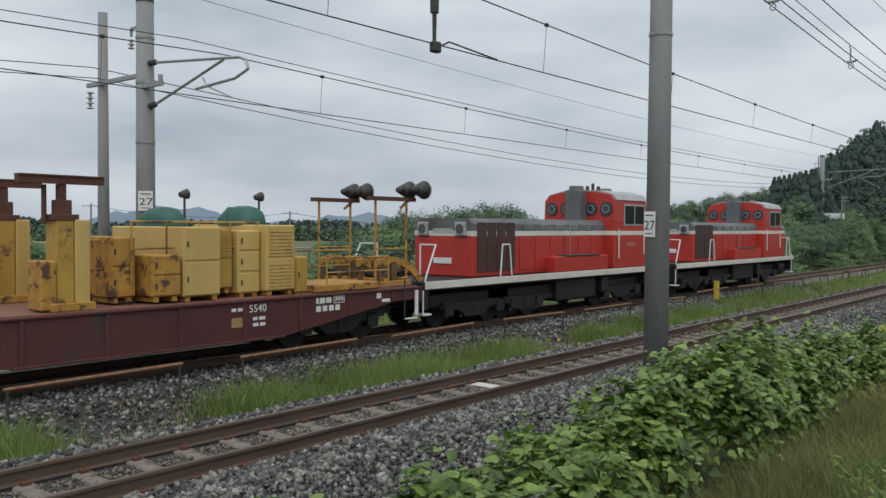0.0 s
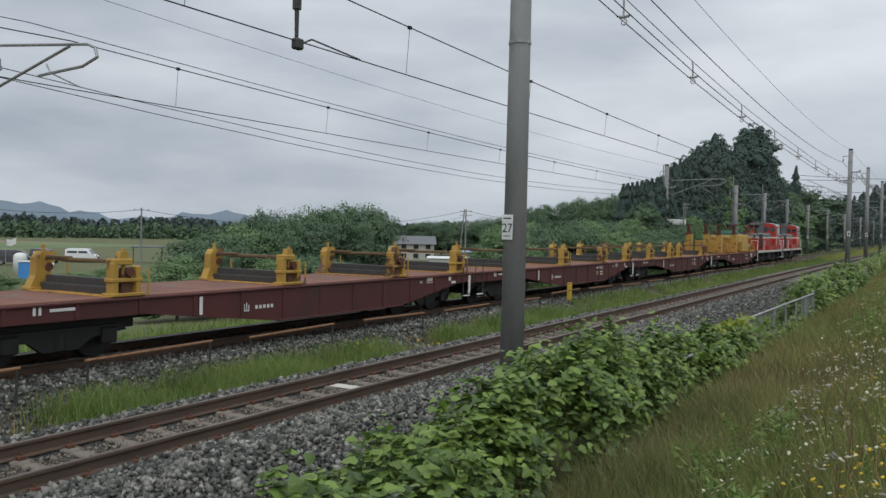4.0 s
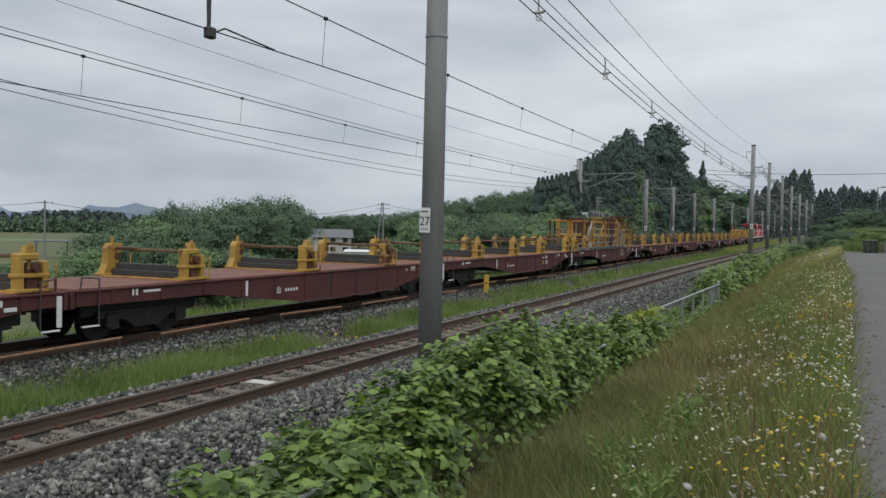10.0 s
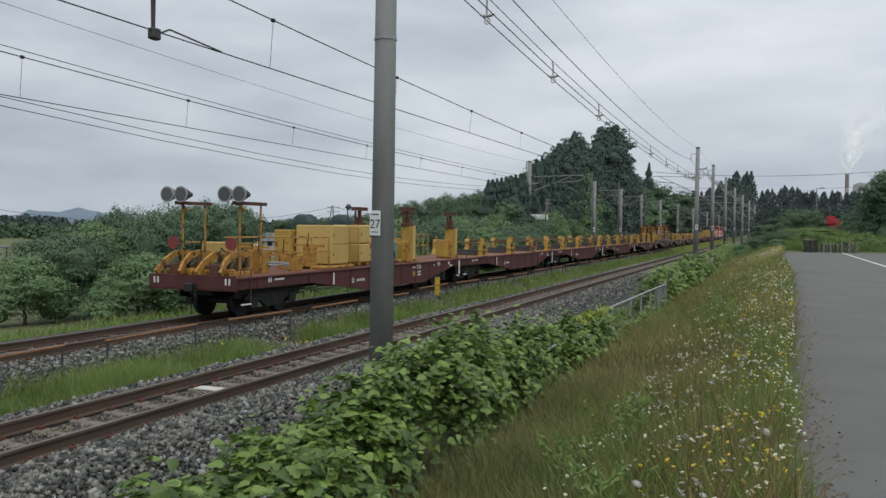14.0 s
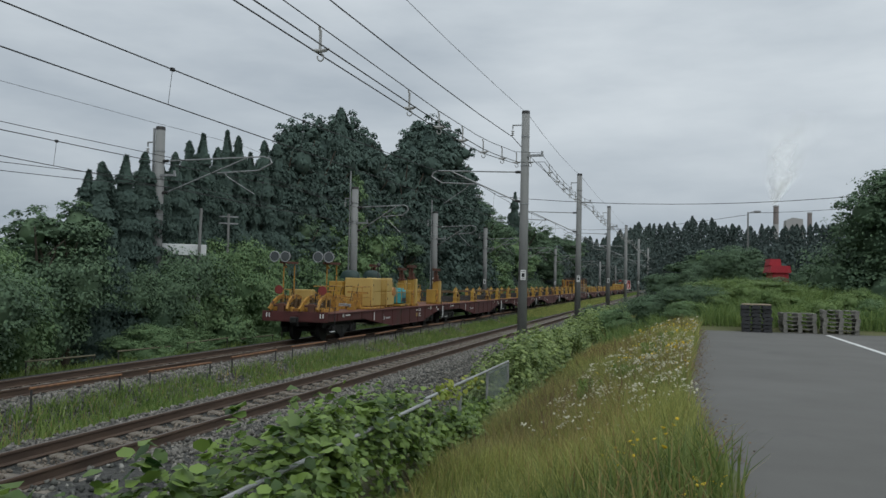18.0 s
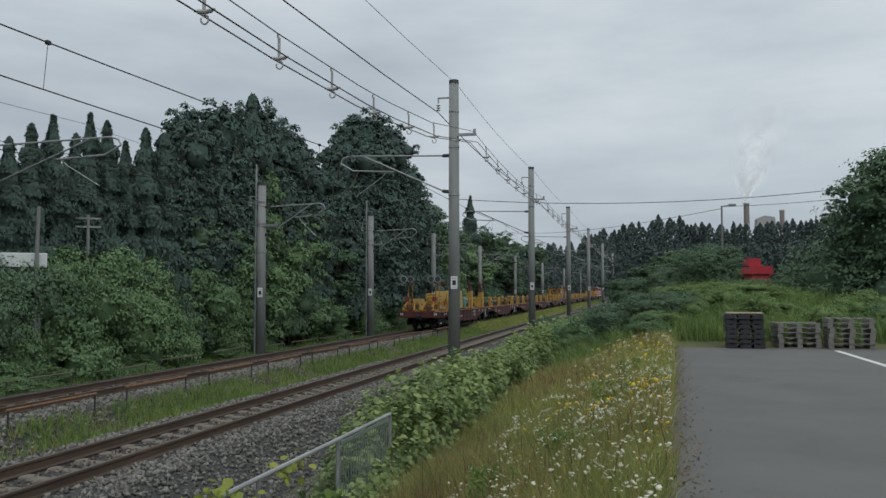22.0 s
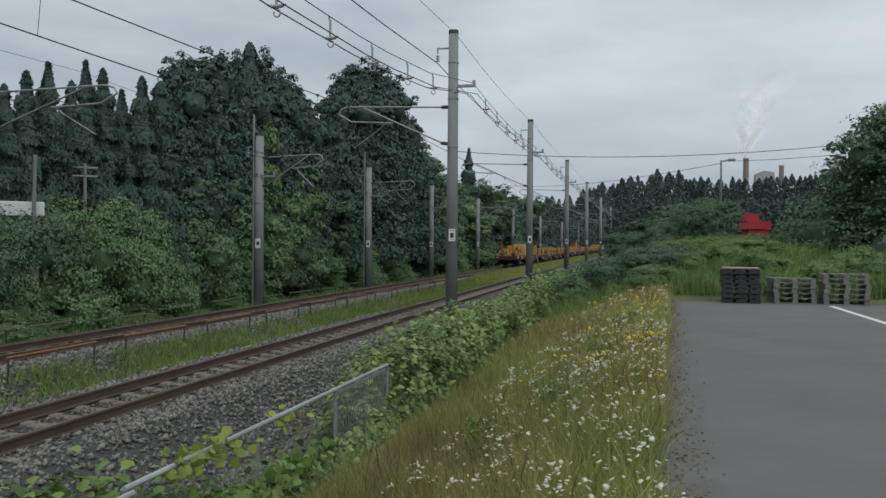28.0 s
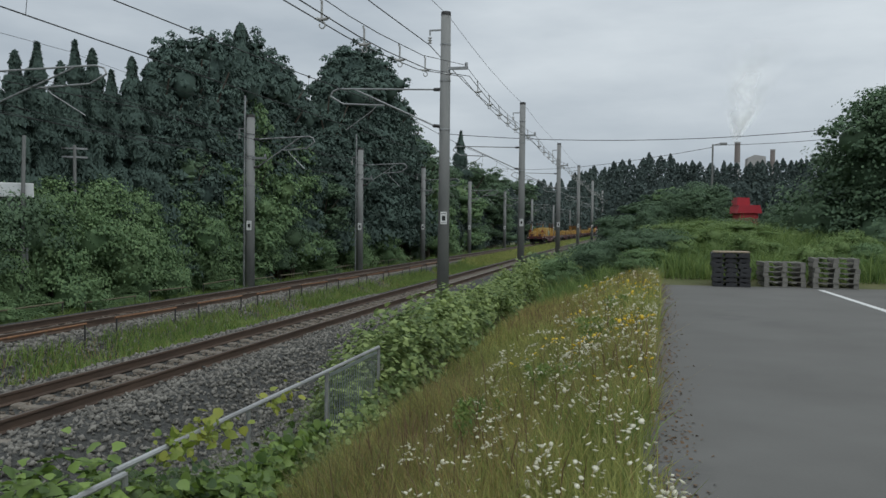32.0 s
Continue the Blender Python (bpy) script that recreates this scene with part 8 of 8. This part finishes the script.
def utility(az, r_, top_el, label, arms=2, double=False, base=-2.5):
    x, y = polar(az, r_)
    zt = EYE_H + r_ * math.tan(radians(top_el))
    t = thing("utility_pole", label, "pole", pose(x, y, base, 0, 0, az), "utility poles")
    h = zt - base
    part("shaft", Shape().rod((0, 0, 0), (0, 0, h), 0.11, 8, 0.08), M_CONCRETE, t)
    if double:
        part("stay_pole", Shape().rod((-0.9, 0, 0), (-0.2, 0, h), 0.09, 8, 0.07), M_CONCRETE, t)
        part("transformer", Shape().rod((0.28, 0, h - 2.2), (0.28, 0, h - 1.5), 0.18, 10), M_SILVER, t)
    for k in range(arms):
        part("cross_arm", Shape().beam((-0.8, 0, h - 0.25 - 0.55 * k), (0.8, 0, h - 0.25 - 0.55 * k), 0.07, 0.07), M_STEEL, t)
        i_ = Shape()
        for q in (-0.7, -0.25, 0.25, 0.7):
            insulator(i_, q, 0, h - 0.2 - 0.55 * k, 2, 0.05, 0.06)
        part("insulator", i_, M_PORCELAIN, t)
    return Vector((x, y, zt - 0.2))


u1 = utility(49.7, 95, 0.95, "slim utility pole standing in the fields", 1)
u2 = utility(28.6, 112, 1.35, "paired utility poles with cross arms and a transformer", 2, True)
u3 = utility(62.0, 90, 1.3, "slim utility pole standing in the fields", 1)
u4 = utility(17.8, 118, 0.9, "utility pole below the wood", 1)
u5 = utility(16.0, 116, 1.0, "utility pole below the wood", 1)
wire("power_line", "thin sagging power line between utility poles", [(u3, u1, 0.8), (u1, u2, 1.9), (u2, u4, 1.0), (u4, u5, 0.4)], 0.022)
wire("power_line", "thin lower power line between utility poles", [(u1 + Vector((0, 0, -0.8)), u2 + Vector((0, 0, -0.7)), 2.2)], 0.016)

# ---- distance behind the yard ----
M_STACK = mat("chimney_red_band", (0.25, 0.21, 0.195), (0.20, 0.17, 0.16), 0.8, scale=1)
M_STACK2 = mat("chimney_grey", (0.42, 0.40, 0.39), (0.34, 0.33, 0.32), 0.8, scale=1)
for az, el, r_, rad in ((-6.6, 5.5, 84, 0.25), (-8.7, 5.0, 86, 0.22)):
    x, y = from_b(az, r_)
    zt = EYE_H + r_ * math.tan(radians(el))
    c = thing("factory_chimney", "banded factory chimney above the far wood", "chimney", pose(x, y, 0), "factory chimneys")
    for k in range(6):
        a, b = zt * k / 6, zt * (k + 1) / 6
        part("shaft_section", Shape().rod((0, 0, a), (0, 0, b), rad * (1.25 - 0.25 * k / 6), 14, rad * (1.25 - 0.25 * (k + 1) / 6)), M_STACK if k % 2 else M_STACK2, c)
    part("rim", Shape().rod((0, 0, zt), (0, 0, zt + 0.12), rad * 1.15, 14), M_STACK2, c)
fx, fy = from_b(-7.7, 85)
fb = thing("factory_roof", "pale factory roof showing above the far wood", "factory", pose(fx, fy, 0))
part("roof", Shape().prism([(-1.1, 5.0), (1.1, 5.0), (0.75, 9.3), (-0.2, 9.45), (-0.8, 9.2)], -1, 1), M_STACK2, fb)


def steam():
    """A drifting steam plume: ragged veils that thin out towards their edges."""
    r = np.random.default_rng(77)
    m = bpy.data.materials.new("thin_white_steam")
    m.use_nodes = True
    n, l = m.node_tree.nodes, m.node_tree.links
    n.remove(n["Principled BSDF"])
    dif, clear, veil = n.new("ShaderNodeBsdfDiffuse"), n.new("ShaderNodeBsdfTransparent"), n.new("ShaderNodeMixShader")
    dif.inputs["Color"].default_value = (0.98, 0.98, 0.98, 1)
    thick, wisp, mul = n.new("ShaderNodeAttribute"), n.new("ShaderNodeTexNoise"), n.new("ShaderNodeMath")
    thick.attribute_name = "thickness"
    wisp.inputs["Scale"].default_value, wisp.inputs["Detail"].default_value = 0.4, 2
    co = n.new("ShaderNodeTexCoord")
    grade = n.new("ShaderNodeMapRange")
    grade.inputs["From Min"].default_value, grade.inputs["From Max"].default_value = 0.2, 0.65
    mul.operation = "MULTIPLY"
    l.new(co.outputs["Object"], wisp.inputs["Vector"])
    l.new(wisp.outputs["Fac"], grade.inputs["Value"])
    l.new(grade.outputs["Result"], mul.inputs[0])
    l.new(thick.outputs["Fac"], mul.inputs[1])
    l.new(mul.outputs[0], veil.inputs[0])
    l.new(clear.outputs[0], veil.inputs[1])
    l.new(dif.outputs[0], veil.inputs[2])
    l.new(veil.outputs[0], n["Material Output"].inputs["Surface"])
    r_ = 84.0
    nu, nv = 40, 24
    vs, fs, th, k = [], [], [], 0
    for i in range(3):
        ph = r.uniform(0, 6.28, 4)
        for a in range(nu + 1):
            t = a / nu
            wid = 0.22 + 2.5 * t ** 0.9
            mid = -6.5 + 0.2 * math.sin(t * 7 + ph[0]) * t - 1.5 * t ** 1.2
            for b in range(nv + 1):
                w_ = 2 * b / nv - 1
                az = mid - w_ * wid * (1 + 0.12 * math.sin(t * 13 + ph[1]))
                el = 5.6 + 6.0 * t + 0.4 * t * (1 - w_ * w_)
                dep = r_ + 3.5 * t + 0.9 * i + 0.5 * math.sin(t * 9 + ph[3]) * math.sin(w_ * 4 + ph[2])
                vs.append((-dep * math.sin(radians(az)), CAM_B + dep * math.cos(radians(az)), EYE_H + dep * math.tan(radians(el))))
                th.append(0.72 * (1 - w_ * w_) ** 1.3 * (1 - t) ** 0.8 * min(1.0, 0.35 + t * 9))
        fs += [(k + a * (nv + 1) + b, k + a * (nv + 1) + b + 1, k + (a + 1) * (nv + 1) + b + 1, k + (a + 1) * (nv + 1) + b) for a in range(nu) for b in range(nv)]
        k = len(vs)
    me = bulk("steam_plume", vs, fs, m, True)
    me.attributes.new("thickness", "FLOAT", "POINT").data.foreach_set("value", th)
    tagged(new("steam_plume", me), "white steam plume drifting from the factory chimney", "steam", kind="stuff")


steam()
lx, ly = from_b(-5.1, 47)
lp = thing("street_lamp", "slim grey street lamp on the mound behind the yard", "street lamp", pose(lx, ly, 1.3))
part("pole", Shape().rod((0, 0, 0), (0, 0, 5.65), 0.06, 8, 0.045), M_CONCRETE, lp)
part("arm", Shape().rod((0, 0, 5.6), (0.5, 0, 5.72), 0.03, 6), M_STEEL, lp)
part("lamp_head", Shape().box(0.35, 0.72, -0.08, 0.08, 5.62, 5.74, 0.02), M_SILVER, lp)
part("meter_box", Shape().box(-0.1, 0.12, -0.1, -0.02, 2.9, 3.2, 0.01), M_SILVER, lp)
wire("power_line", "sagging cable crossing above the line", [((-16.5, 121.3, 10.6), (15.5, 121, 10.5), 0.75)], 0.028)
wire("power_line", "thin cable running to the street lamp", [((lx, ly, 6.9), (15.5, 100, 8.2), 0.2), ((lx, ly, 6.8), (-14, 140, 8.8), 0.5)], 0.014)
rx, ry = from_b(-7.0, 46)
rs = thing("red_roofed_shed", "small bright red shed with a stepped roof behind the mound", "shed", pose(rx + 0.1, ry, 1.2, 0, 0, 7))
M_REDROOF = mat("red_roof_paint", (0.44, 0.03, 0.045), (0.36, 0.028, 0.04), 0.5, scale=2, fine=20)
part("wall", Shape().box(-0.42, 0.46, -0.8, 0.8, 0, 2.1, 0.02), M_REDROOF, rs)
part("roof", Shape().prism([(-0.58, 2.1), (0.62, 2.1), (0.52, 2.5), (-0.5, 2.52)], -0.9, 0.9), M_REDROOF, rs)
part("roof_lantern", Shape().prism([(-0.56, 2.52), (0.1, 2.52), (0.06, 2.88), (-0.52, 2.9)], -0.6, 0.6), M_REDROOF, rs)


# ---- pallets at the yard's end ----
def pallet_stack(x, y, n, h, w, d, material, label, seed):
    rd = random.Random(seed)
    t = thing("pallet_stack", label, "pallets", pose(x, y, 0.808, 0, 0, rd.uniform(-4, 4)), "pallet stacks")
    for k in range(n):
        z = k * h
        p = part("pallet", Shape().box(-w / 2, w / 2, -d / 2, -d / 2 + 0.10, z, z + 0.02, 0.004), material, t)
        p.matrix_local = pose(rd.uniform(-0.03, 0.03), rd.uniform(-0.03, 0.03), 0, 0, 0, rd.uniform(-1.5, 1.5))
        for i in range(5):
            a = -w / 2 + i * (w - 0.13) / 4
            part("board", Shape().box(a, a + 0.13, -d / 2, d / 2, z + h - 0.03, z + h - 0.004, 0.004), material, p)
        for i in range(3):
            a = -w / 2 + i * (w - 0.14) / 2
            part("block", Shape().box(a - (0.0 if n < 7 else 0.08 * i), a + (0.14 if n < 7 else 0.30 - 0.08 * i), -d / 2, d / 2, z + 0.02, z + h - 0.03, 0.006), material, p)
    return t


M_PLASTIC = mat("black_plastic", (0.018, 0.018, 0.02), (0.03, 0.03, 0.033), 0.5, scale=4)
M_GREYPAL = mat("weathered_pallet_wood", (0.24, 0.228, 0.20), (0.13, 0.125, 0.11), 0.9, scale=3, fine=30, stretch=(1, 1, 4))
M_PALEPAL = mat("pale_pallet_wood", (0.36, 0.29, 0.20), (0.24, 0.19, 0.14), 0.9, scale=3, fine=30)
st = pallet_stack(2.9, 75.0, 7, 0.14, 1.05, 1.0, M_PLASTIC, "tall stack of black plastic pallets", 1)
part("top_board", Shape().box(-0.5, 0.5, -0.5, 0.45, 0.985, 1.02, 0.004), M_PALEPAL, st, "pale board on top")
pallet_stack(4.35, 75.35, 5, 0.145, 1.15, 1.0, M_GREYPAL, "stack of weathered grey pallets", 2)
pallet_stack(5.75, 75.2, 6, 0.145, 1.2, 1.0, M_GREYPAL, "leaning stack of weathered wooden pallets", 3)


# ---- parked vehicles ----
M_CARWHITE = mat("white_car_paint", (0.74, 0.75, 0.75), (0.70, 0.71, 0.71), 0.25, scale=1, fine=10, bump=0)
M_CARGREY = mat("dark_grey_car_paint", (0.05, 0.05, 0.055), (0.065, 0.065, 0.07), 0.25, scale=1, fine=10, bump=0)
M_RUBBER = mat("tyre_rubber", (0.02, 0.02, 0.02), (0.03, 0.03, 0.03), 0.85, scale=8)
M_PLATE = mat("yellow_plate", (0.65, 0.48, 0.03), (0.6, 0.44, 0.03), 0.5, bump=0)
M_ALU = mat("ribbed_aluminium", (0.50, 0.51, 0.51), (0.42, 0.43, 0.43), 0.45, 0.4, scale=1.2, fine=25)
M_TAIL = mat("red_lamp", (0.4, 0.02, 0.02), (0.35, 0.02, 0.02), 0.2, bump=0)


def wheels(t, x0, x1, ys, r_):
    for y in ys:
        for x in (x0, x1):
            w_ = part("wheel", Shape().disc_x(x - 0.09, x + 0.09, y, r_, r_, 22), M_RUBBER, t)
            part("rim", Shape().disc_x(x - 0.10, x + 0.10, y, r_, r_ * 0.62, 14), M_SILVER, w_)
            part("hub", Shape().disc_x(x - 0.108, x + 0.108, y, r_, r_ * 0.2, 10), M_DARK, w_)


def car(label, paint, length, width, height, hood, boxy, m, plate=True):
    """A small car, front towards -y, wheels on z = 0."""
    t = thing("parked_car", label, "car", m, "parked vehicles")
    hw, L = width / 2, length
    low = [(0.0, 0.32), (0.02, 0.72), (hood, 0.92), (L - 0.05, 0.95), (L, 0.5), (L - 0.03, 0.28), (0.3, 0.22)]
    part("body", Shape().slab(low, -hw, hw), paint, t)
    cab = [(hood - 0.15, 0.92), (hood + 0.42 * (1 - boxy) + 0.14, height - 0.08), (hood + 0.8, height), (L - 0.35, height), (L - 0.08, height - 0.12), (L - 0.02, 0.95)]
    s = Shape()
    n = len(cab)
    k = 0.10
    vv = []
    for y, z in cab:
        q = k * (z - 0.92) / (height - 0.92)
        vv += [(-hw + q, y, z), (hw - q, y, z)]
    fc = [(2 * i, 2 * i + 1, (2 * i + 3) % (2 * n), (2 * i + 2) % (2 * n)) for i in range(n)]
    fc += [tuple(2 * i for i in range(n)), tuple(2 * i + 1 for i in range(n))[::-1]]
    s.put(vv, fc)
    part("cabin", s, paint, t)
    a0, a1 = cab[0], cab[1]
    ws = Shape().put([(-hw + 0.09, a0[0] + 0.02, a0[1] + 0.06), (hw - 0.09, a0[0] + 0.02, a0[1] + 0.06), (hw - 0.17, a1[0] - 0.03, a1[1] - 0.05), (-hw + 0.17, a1[0] - 0.03, a1[1] - 0.05)], [(0, 1, 2, 3)])
    ws.v = [(x, y - 0.03, z + 0.01) for x, y, z in ws.v]
    part("windscreen", ws, M_GLASS, t, "dark windscreen")
    zt, zb = height - 0.16, 1.0
    for sx in (-1, 1):
        for y0, y1 in ((hood + 0.35, hood + 0.35 + (L - hood - 0.6) * 0.46), (hood + 0.42 + (L - hood - 0.6) * 0.46, L - 0.25)):
            q = Shape().put([(sx * (hw - 0.004), y0, zb), (sx * (hw - 0.004), y1, zb), (sx * (hw - 0.078), y1 - 0.04, zt), (sx * (hw - 0.078), y0 + 0.08, zt)], [(0, 1, 2, 3)])
            part("side_window", q, M_GLASS, t)
        part("headlamp", Shape().box(sx * hw * 0.82 - 0.16, sx * hw * 0.82 + 0.13, -0.02, 0.12, 0.66, 0.80, 0.03), M_LENS, t)
        part("mirror", Shape().box(sx * (hw + 0.08) - 0.07, sx * (hw + 0.08) + 0.07, hood + 0.25, hood + 0.36, 1.0, 1.16, 0.03), paint, t)
        part("tail_lamp", Shape().box(sx * hw * 0.88 - 0.08, sx * hw * 0.88 + 0.08, L - 0.06, L + 0.012, 0.75, 1.15, 0.02), M_TAIL, t)
    part("grille", Shape().box(-hw * 0.62, hw * 0.62, -0.022, 0.02, 0.42, 0.60, 0.02), M_DARK, t)
    part("bumper", Shape().box(-hw, hw, -0.05, 0.25, 0.26, 0.40, 0.04), paint, t)
    if plate:
        pl = part("number_plate", Shape().box(-0.17, 0.17, -0.066, -0.05, 0.36, 0.53, 0.006), M_PLATE, t, "yellow number plate")
        part("plate_bars", Shape().box(-0.12, 0.12, -0.072, -0.064, 0.40, 0.46, 0.001).box(-0.08, 0.08, -0.072, -0.064, 0.485, 0.51, 0.001), M_SIGN, pl)
    wheels(t, -hw + 0.10, hw - 0.10, (0.55, L - 0.6), 0.29)
    return t


car("white boxy small car parked on the asphalt yard", M_CARWHITE, 3.4, 1.48, 1.65, 0.62, 0.7, pose(7.45, 25.9, 0.808, 0, 0, 10))
car("dark grey off-road car parked beside a truck", M_CARGREY, 3.9, 1.65, 1.75, 1.05, 0.8, pose(7.2, 41.3, 0.808, 0, 0, -62), False)
car("white van parked at the yard's far side", M_CARWHITE, 4.2, 1.65, 1.85, 0.4, 0.9, pose(8.3, 50.5, 0.808, 0, 0, -70), False)
car("white van standing beyond the mound", M_CARWHITE, 4.2, 1.65, 1.85, 0.4, 0.9, pose(11.0, 109.5, float(ground_z(11.4, 109.5)) + 0.02, 0, 0, -75), False)


def box_truck(m):
    t = thing("box_truck", "white-grey box truck with a ribbed aluminium body", "truck", m, "parked vehicles")
    part("cargo_box", Shape().box(0, 6.4, 0, 2.2, 0.85, 2.72, 0.04), M_ALU, t, "ribbed aluminium cargo box")
    rb = Shape()
    for k in range(16):
        z = 0.95 + k * 0.108
        rb.box(0.08, 6.32, -0.014, 0.002, z, z + 0.05, 0.006)
    part("ribs", rb, M_ALU, t)
    part("box_rim", Shape().box(-0.02, 6.42, -0.03, 0.02, 2.66, 2.76, 0.01).box(-0.03, 0.05, -0.03, 2.23, 0.82, 2.74, 0.01).box(-0.02, 6.42, -0.03, 0.02, 0.80, 0.90, 0.01), M_SILVER, t)
    for k in range(2):
        part("rear_door", Shape().box(-0.05, -0.02, 0.06 + k * 1.06, 1.08 + k * 1.06, 0.9, 2.62, 0.01), M_ALU, t)
        part("tail_lamp", Shape().box(-0.08, -0.02, 0.1 + k * 1.7, 0.35 + k * 1.7, 0.62, 0.76, 0.01), M_TAIL, t)
    part("chassis", Shape().box(0.1, 6.6, 0.35, 1.85, 0.5, 0.82, 0.03), M_BLACK, t)
    part("cab", Shape().slab([(0.05, 0.5), (2.15, 0.5), (2.15, 2.3), (0.05, 2.3)], 6.6, 8.2), M_CARWHITE, t)
    part("side_window", Shape().box(7.0, 7.9, 0.03, 0.06, 1.45, 2.1, 0.02), M_GLASS, t)
    for x in (1.3, 7.3):
        for y in (0.22, 1.98):
            w_ = part("wheel", Shape().rod((x, y - 0.14, 0.40), (x, y + 0.14, 0.40), 0.40, 20), M_RUBBER, t)
            part("rim", Shape().rod((x, y - 0.15, 0.40), (x, y + 0.15, 0.40), 0.24, 14), M_STEEL, w_)
    part("side_guard", Shape().box(2.0, 6.3, 0.02, 0.06, 0.5, 0.56, 0.01).box(2.0, 6.3, 0.02, 0.06, 0.66, 0.72, 0.01), M_DARK, t)
    return t


box_truck(pose(7.55, 36.4, 0.808, 0, 0, 3))


# ---- things at the field's edge ----
bx, by = polar(56.2, 75)
bb = thing("storage_box", "bright blue box shed standing in the field", "shed", pose(bx, by, -2.3, 0, 0, 56))
part("body", Shape().box(-0.65, 0.65, -0.6, 0.6, 0.05, 1.45, 0.03), mat("bright_blue_paint", (0.05, 0.22, 0.52), (0.06, 0.26, 0.56), 0.5, scale=2), bb)
part("door", Shape().box(-0.45, 0.35, -0.63, -0.6, 0.12, 1.3, 0.01), mat("bright_blue_paint", (0.05, 0.22, 0.52)), bb)
part("roof", Shape().box(-0.7, 0.7, -0.66, 0.66, 1.45, 1.52, 0.01), M_PALEROOF, bb)
bx, by = polar(57.4, 84)
fl = thing("flag", "small white flag on a thin pole", "flag", pose(bx, by, -2.3, 0, 0, 57))
part("pole", Shape().rod((0, 0, 0), (0.05, 0, 3.1), 0.03, 6), M_STEEL, fl)
part("cloth", Shape().put([(0.05, 0, 3.05), (0.45, 0.06, 3.0), (0.85, -0.04, 3.2), (0.83, -0.02, 2.65), (0.44, 0.08, 2.45), (0.04, 0.02, 2.5), (0.05, 0.015, 3.05), (0.45, 0.075, 3.0), (0.85, -0.025, 3.2), (0.83, -0.005, 2.65), (0.44, 0.095, 2.45), (0.04, 0.035, 2.5)],
     [(0, 1, 4, 5), (1, 2, 3, 4), (11, 10, 7, 6), (10, 9, 8, 7), (0, 6, 7, 1), (1, 7, 8, 2), (2, 8, 9, 3), (3, 9, 10, 4), (4, 10, 11, 5), (5, 11, 6, 0)]), M_WHITE, fl)
bx, by = polar(56.6, 82)
tk = thing("water_tank", "pale domed water tank in the field", "tank", pose(bx, by, -2.3))
part("body", Shape().turned([(0.05, 0.0), (0.55, 0.02), (0.55, 1.5), (0.5, 1.75), (0.3, 1.9), (0.03, 1.95)], 0, 0, 0), M_PALEROOF, tk, "", True)
for az_, r__, paint, lb, tn in ((55.2, 92, M_CARWHITE, "white small car parked by the field", 8), (55.9, 100, M_CARGREY, "dark pickup parked by the field", 80), (54.8, 103, M_CARGREY, "dark car parked by the field", 30),
                                (52.2, 107, M_CARWHITE, "white car parked by the field", 75), (40.0, 70, M_CARWHITE, "white van parked beyond the tracks", 60)):
    bx, by = polar(az_, r__)
    car(lb, paint, 3.6, 1.5, 1.55, 0.7, 0.6, pose(bx, by, float(ground_z(bx, by)) + 0.06, 0, 0, az_ + tn), False)
bx, by = polar(49.3, 106)
cp = thing("carport", "dark flat-roofed carport by the field", "carport", pose(bx, by, -2.35, 0, 0, 50))
for x_ in (-1.6, 1.6):
    for y_ in (-1.0, 1.0):
        part("post", Shape().rod((x_, y_, 0), (x_, y_, 1.9), 0.05, 6), M_DARK, cp)
part("roof", Shape().box(-1.9, 1.9, -1.3, 1.3, 1.9, 2.05, 0.02), M_TILE, cp)


# ---- litter along the asphalt's edge ----
def litter():
    r = np.random.default_rng(404)
    q = 5200
    y = np.concatenate([r.uniform(2, 40, q // 2), r.uniform(50, 75, q - q // 2)])
    x = edge_x(y) + np.abs(r.normal(0, 0.16, q)) - 0.05
    pos = np.stack([x, y, 0.812 + 0 * x], 1)
    v, f = leaves(pos, np.tile(np.array([0.0, 0.0, 1.0]), (q, 1)), 0.032, r, DIAMOND, DIAMOND_F, 0.25, 0.3)
    tagged(new("leaf_litter", bulk("leaf_litter", v, f, M_SEED)), "brown dry litter along the asphalt's edge", "litter", kind="stuff")


litter()



# ---- movement ----
def motions():
    """The train runs along the further track, each vehicle keyed by how far it has gone."""
    run = [(0.0, 0.0), (3.0, 43.6), (6.0, 87.07), (9.0, 130.13), (13.0, 186.25), (15.0, 214.2), (16.5, 234.0), (17.0, 239.5), (17.5, 246.0), (18.0, 253.3),
           (19.0, 264.3), (20.0, 270.6), (21.0, 276.8), (23.0, 289.8), (25.0, 302.8), (28.0, 321.8), (30.0, 338.0), (32.0, 358.0)]
    for ob, rear in TRAIN:
        walk(ob, [(t, pose(FAR_X, rear + d, 0)) for t, d in run])


motions()
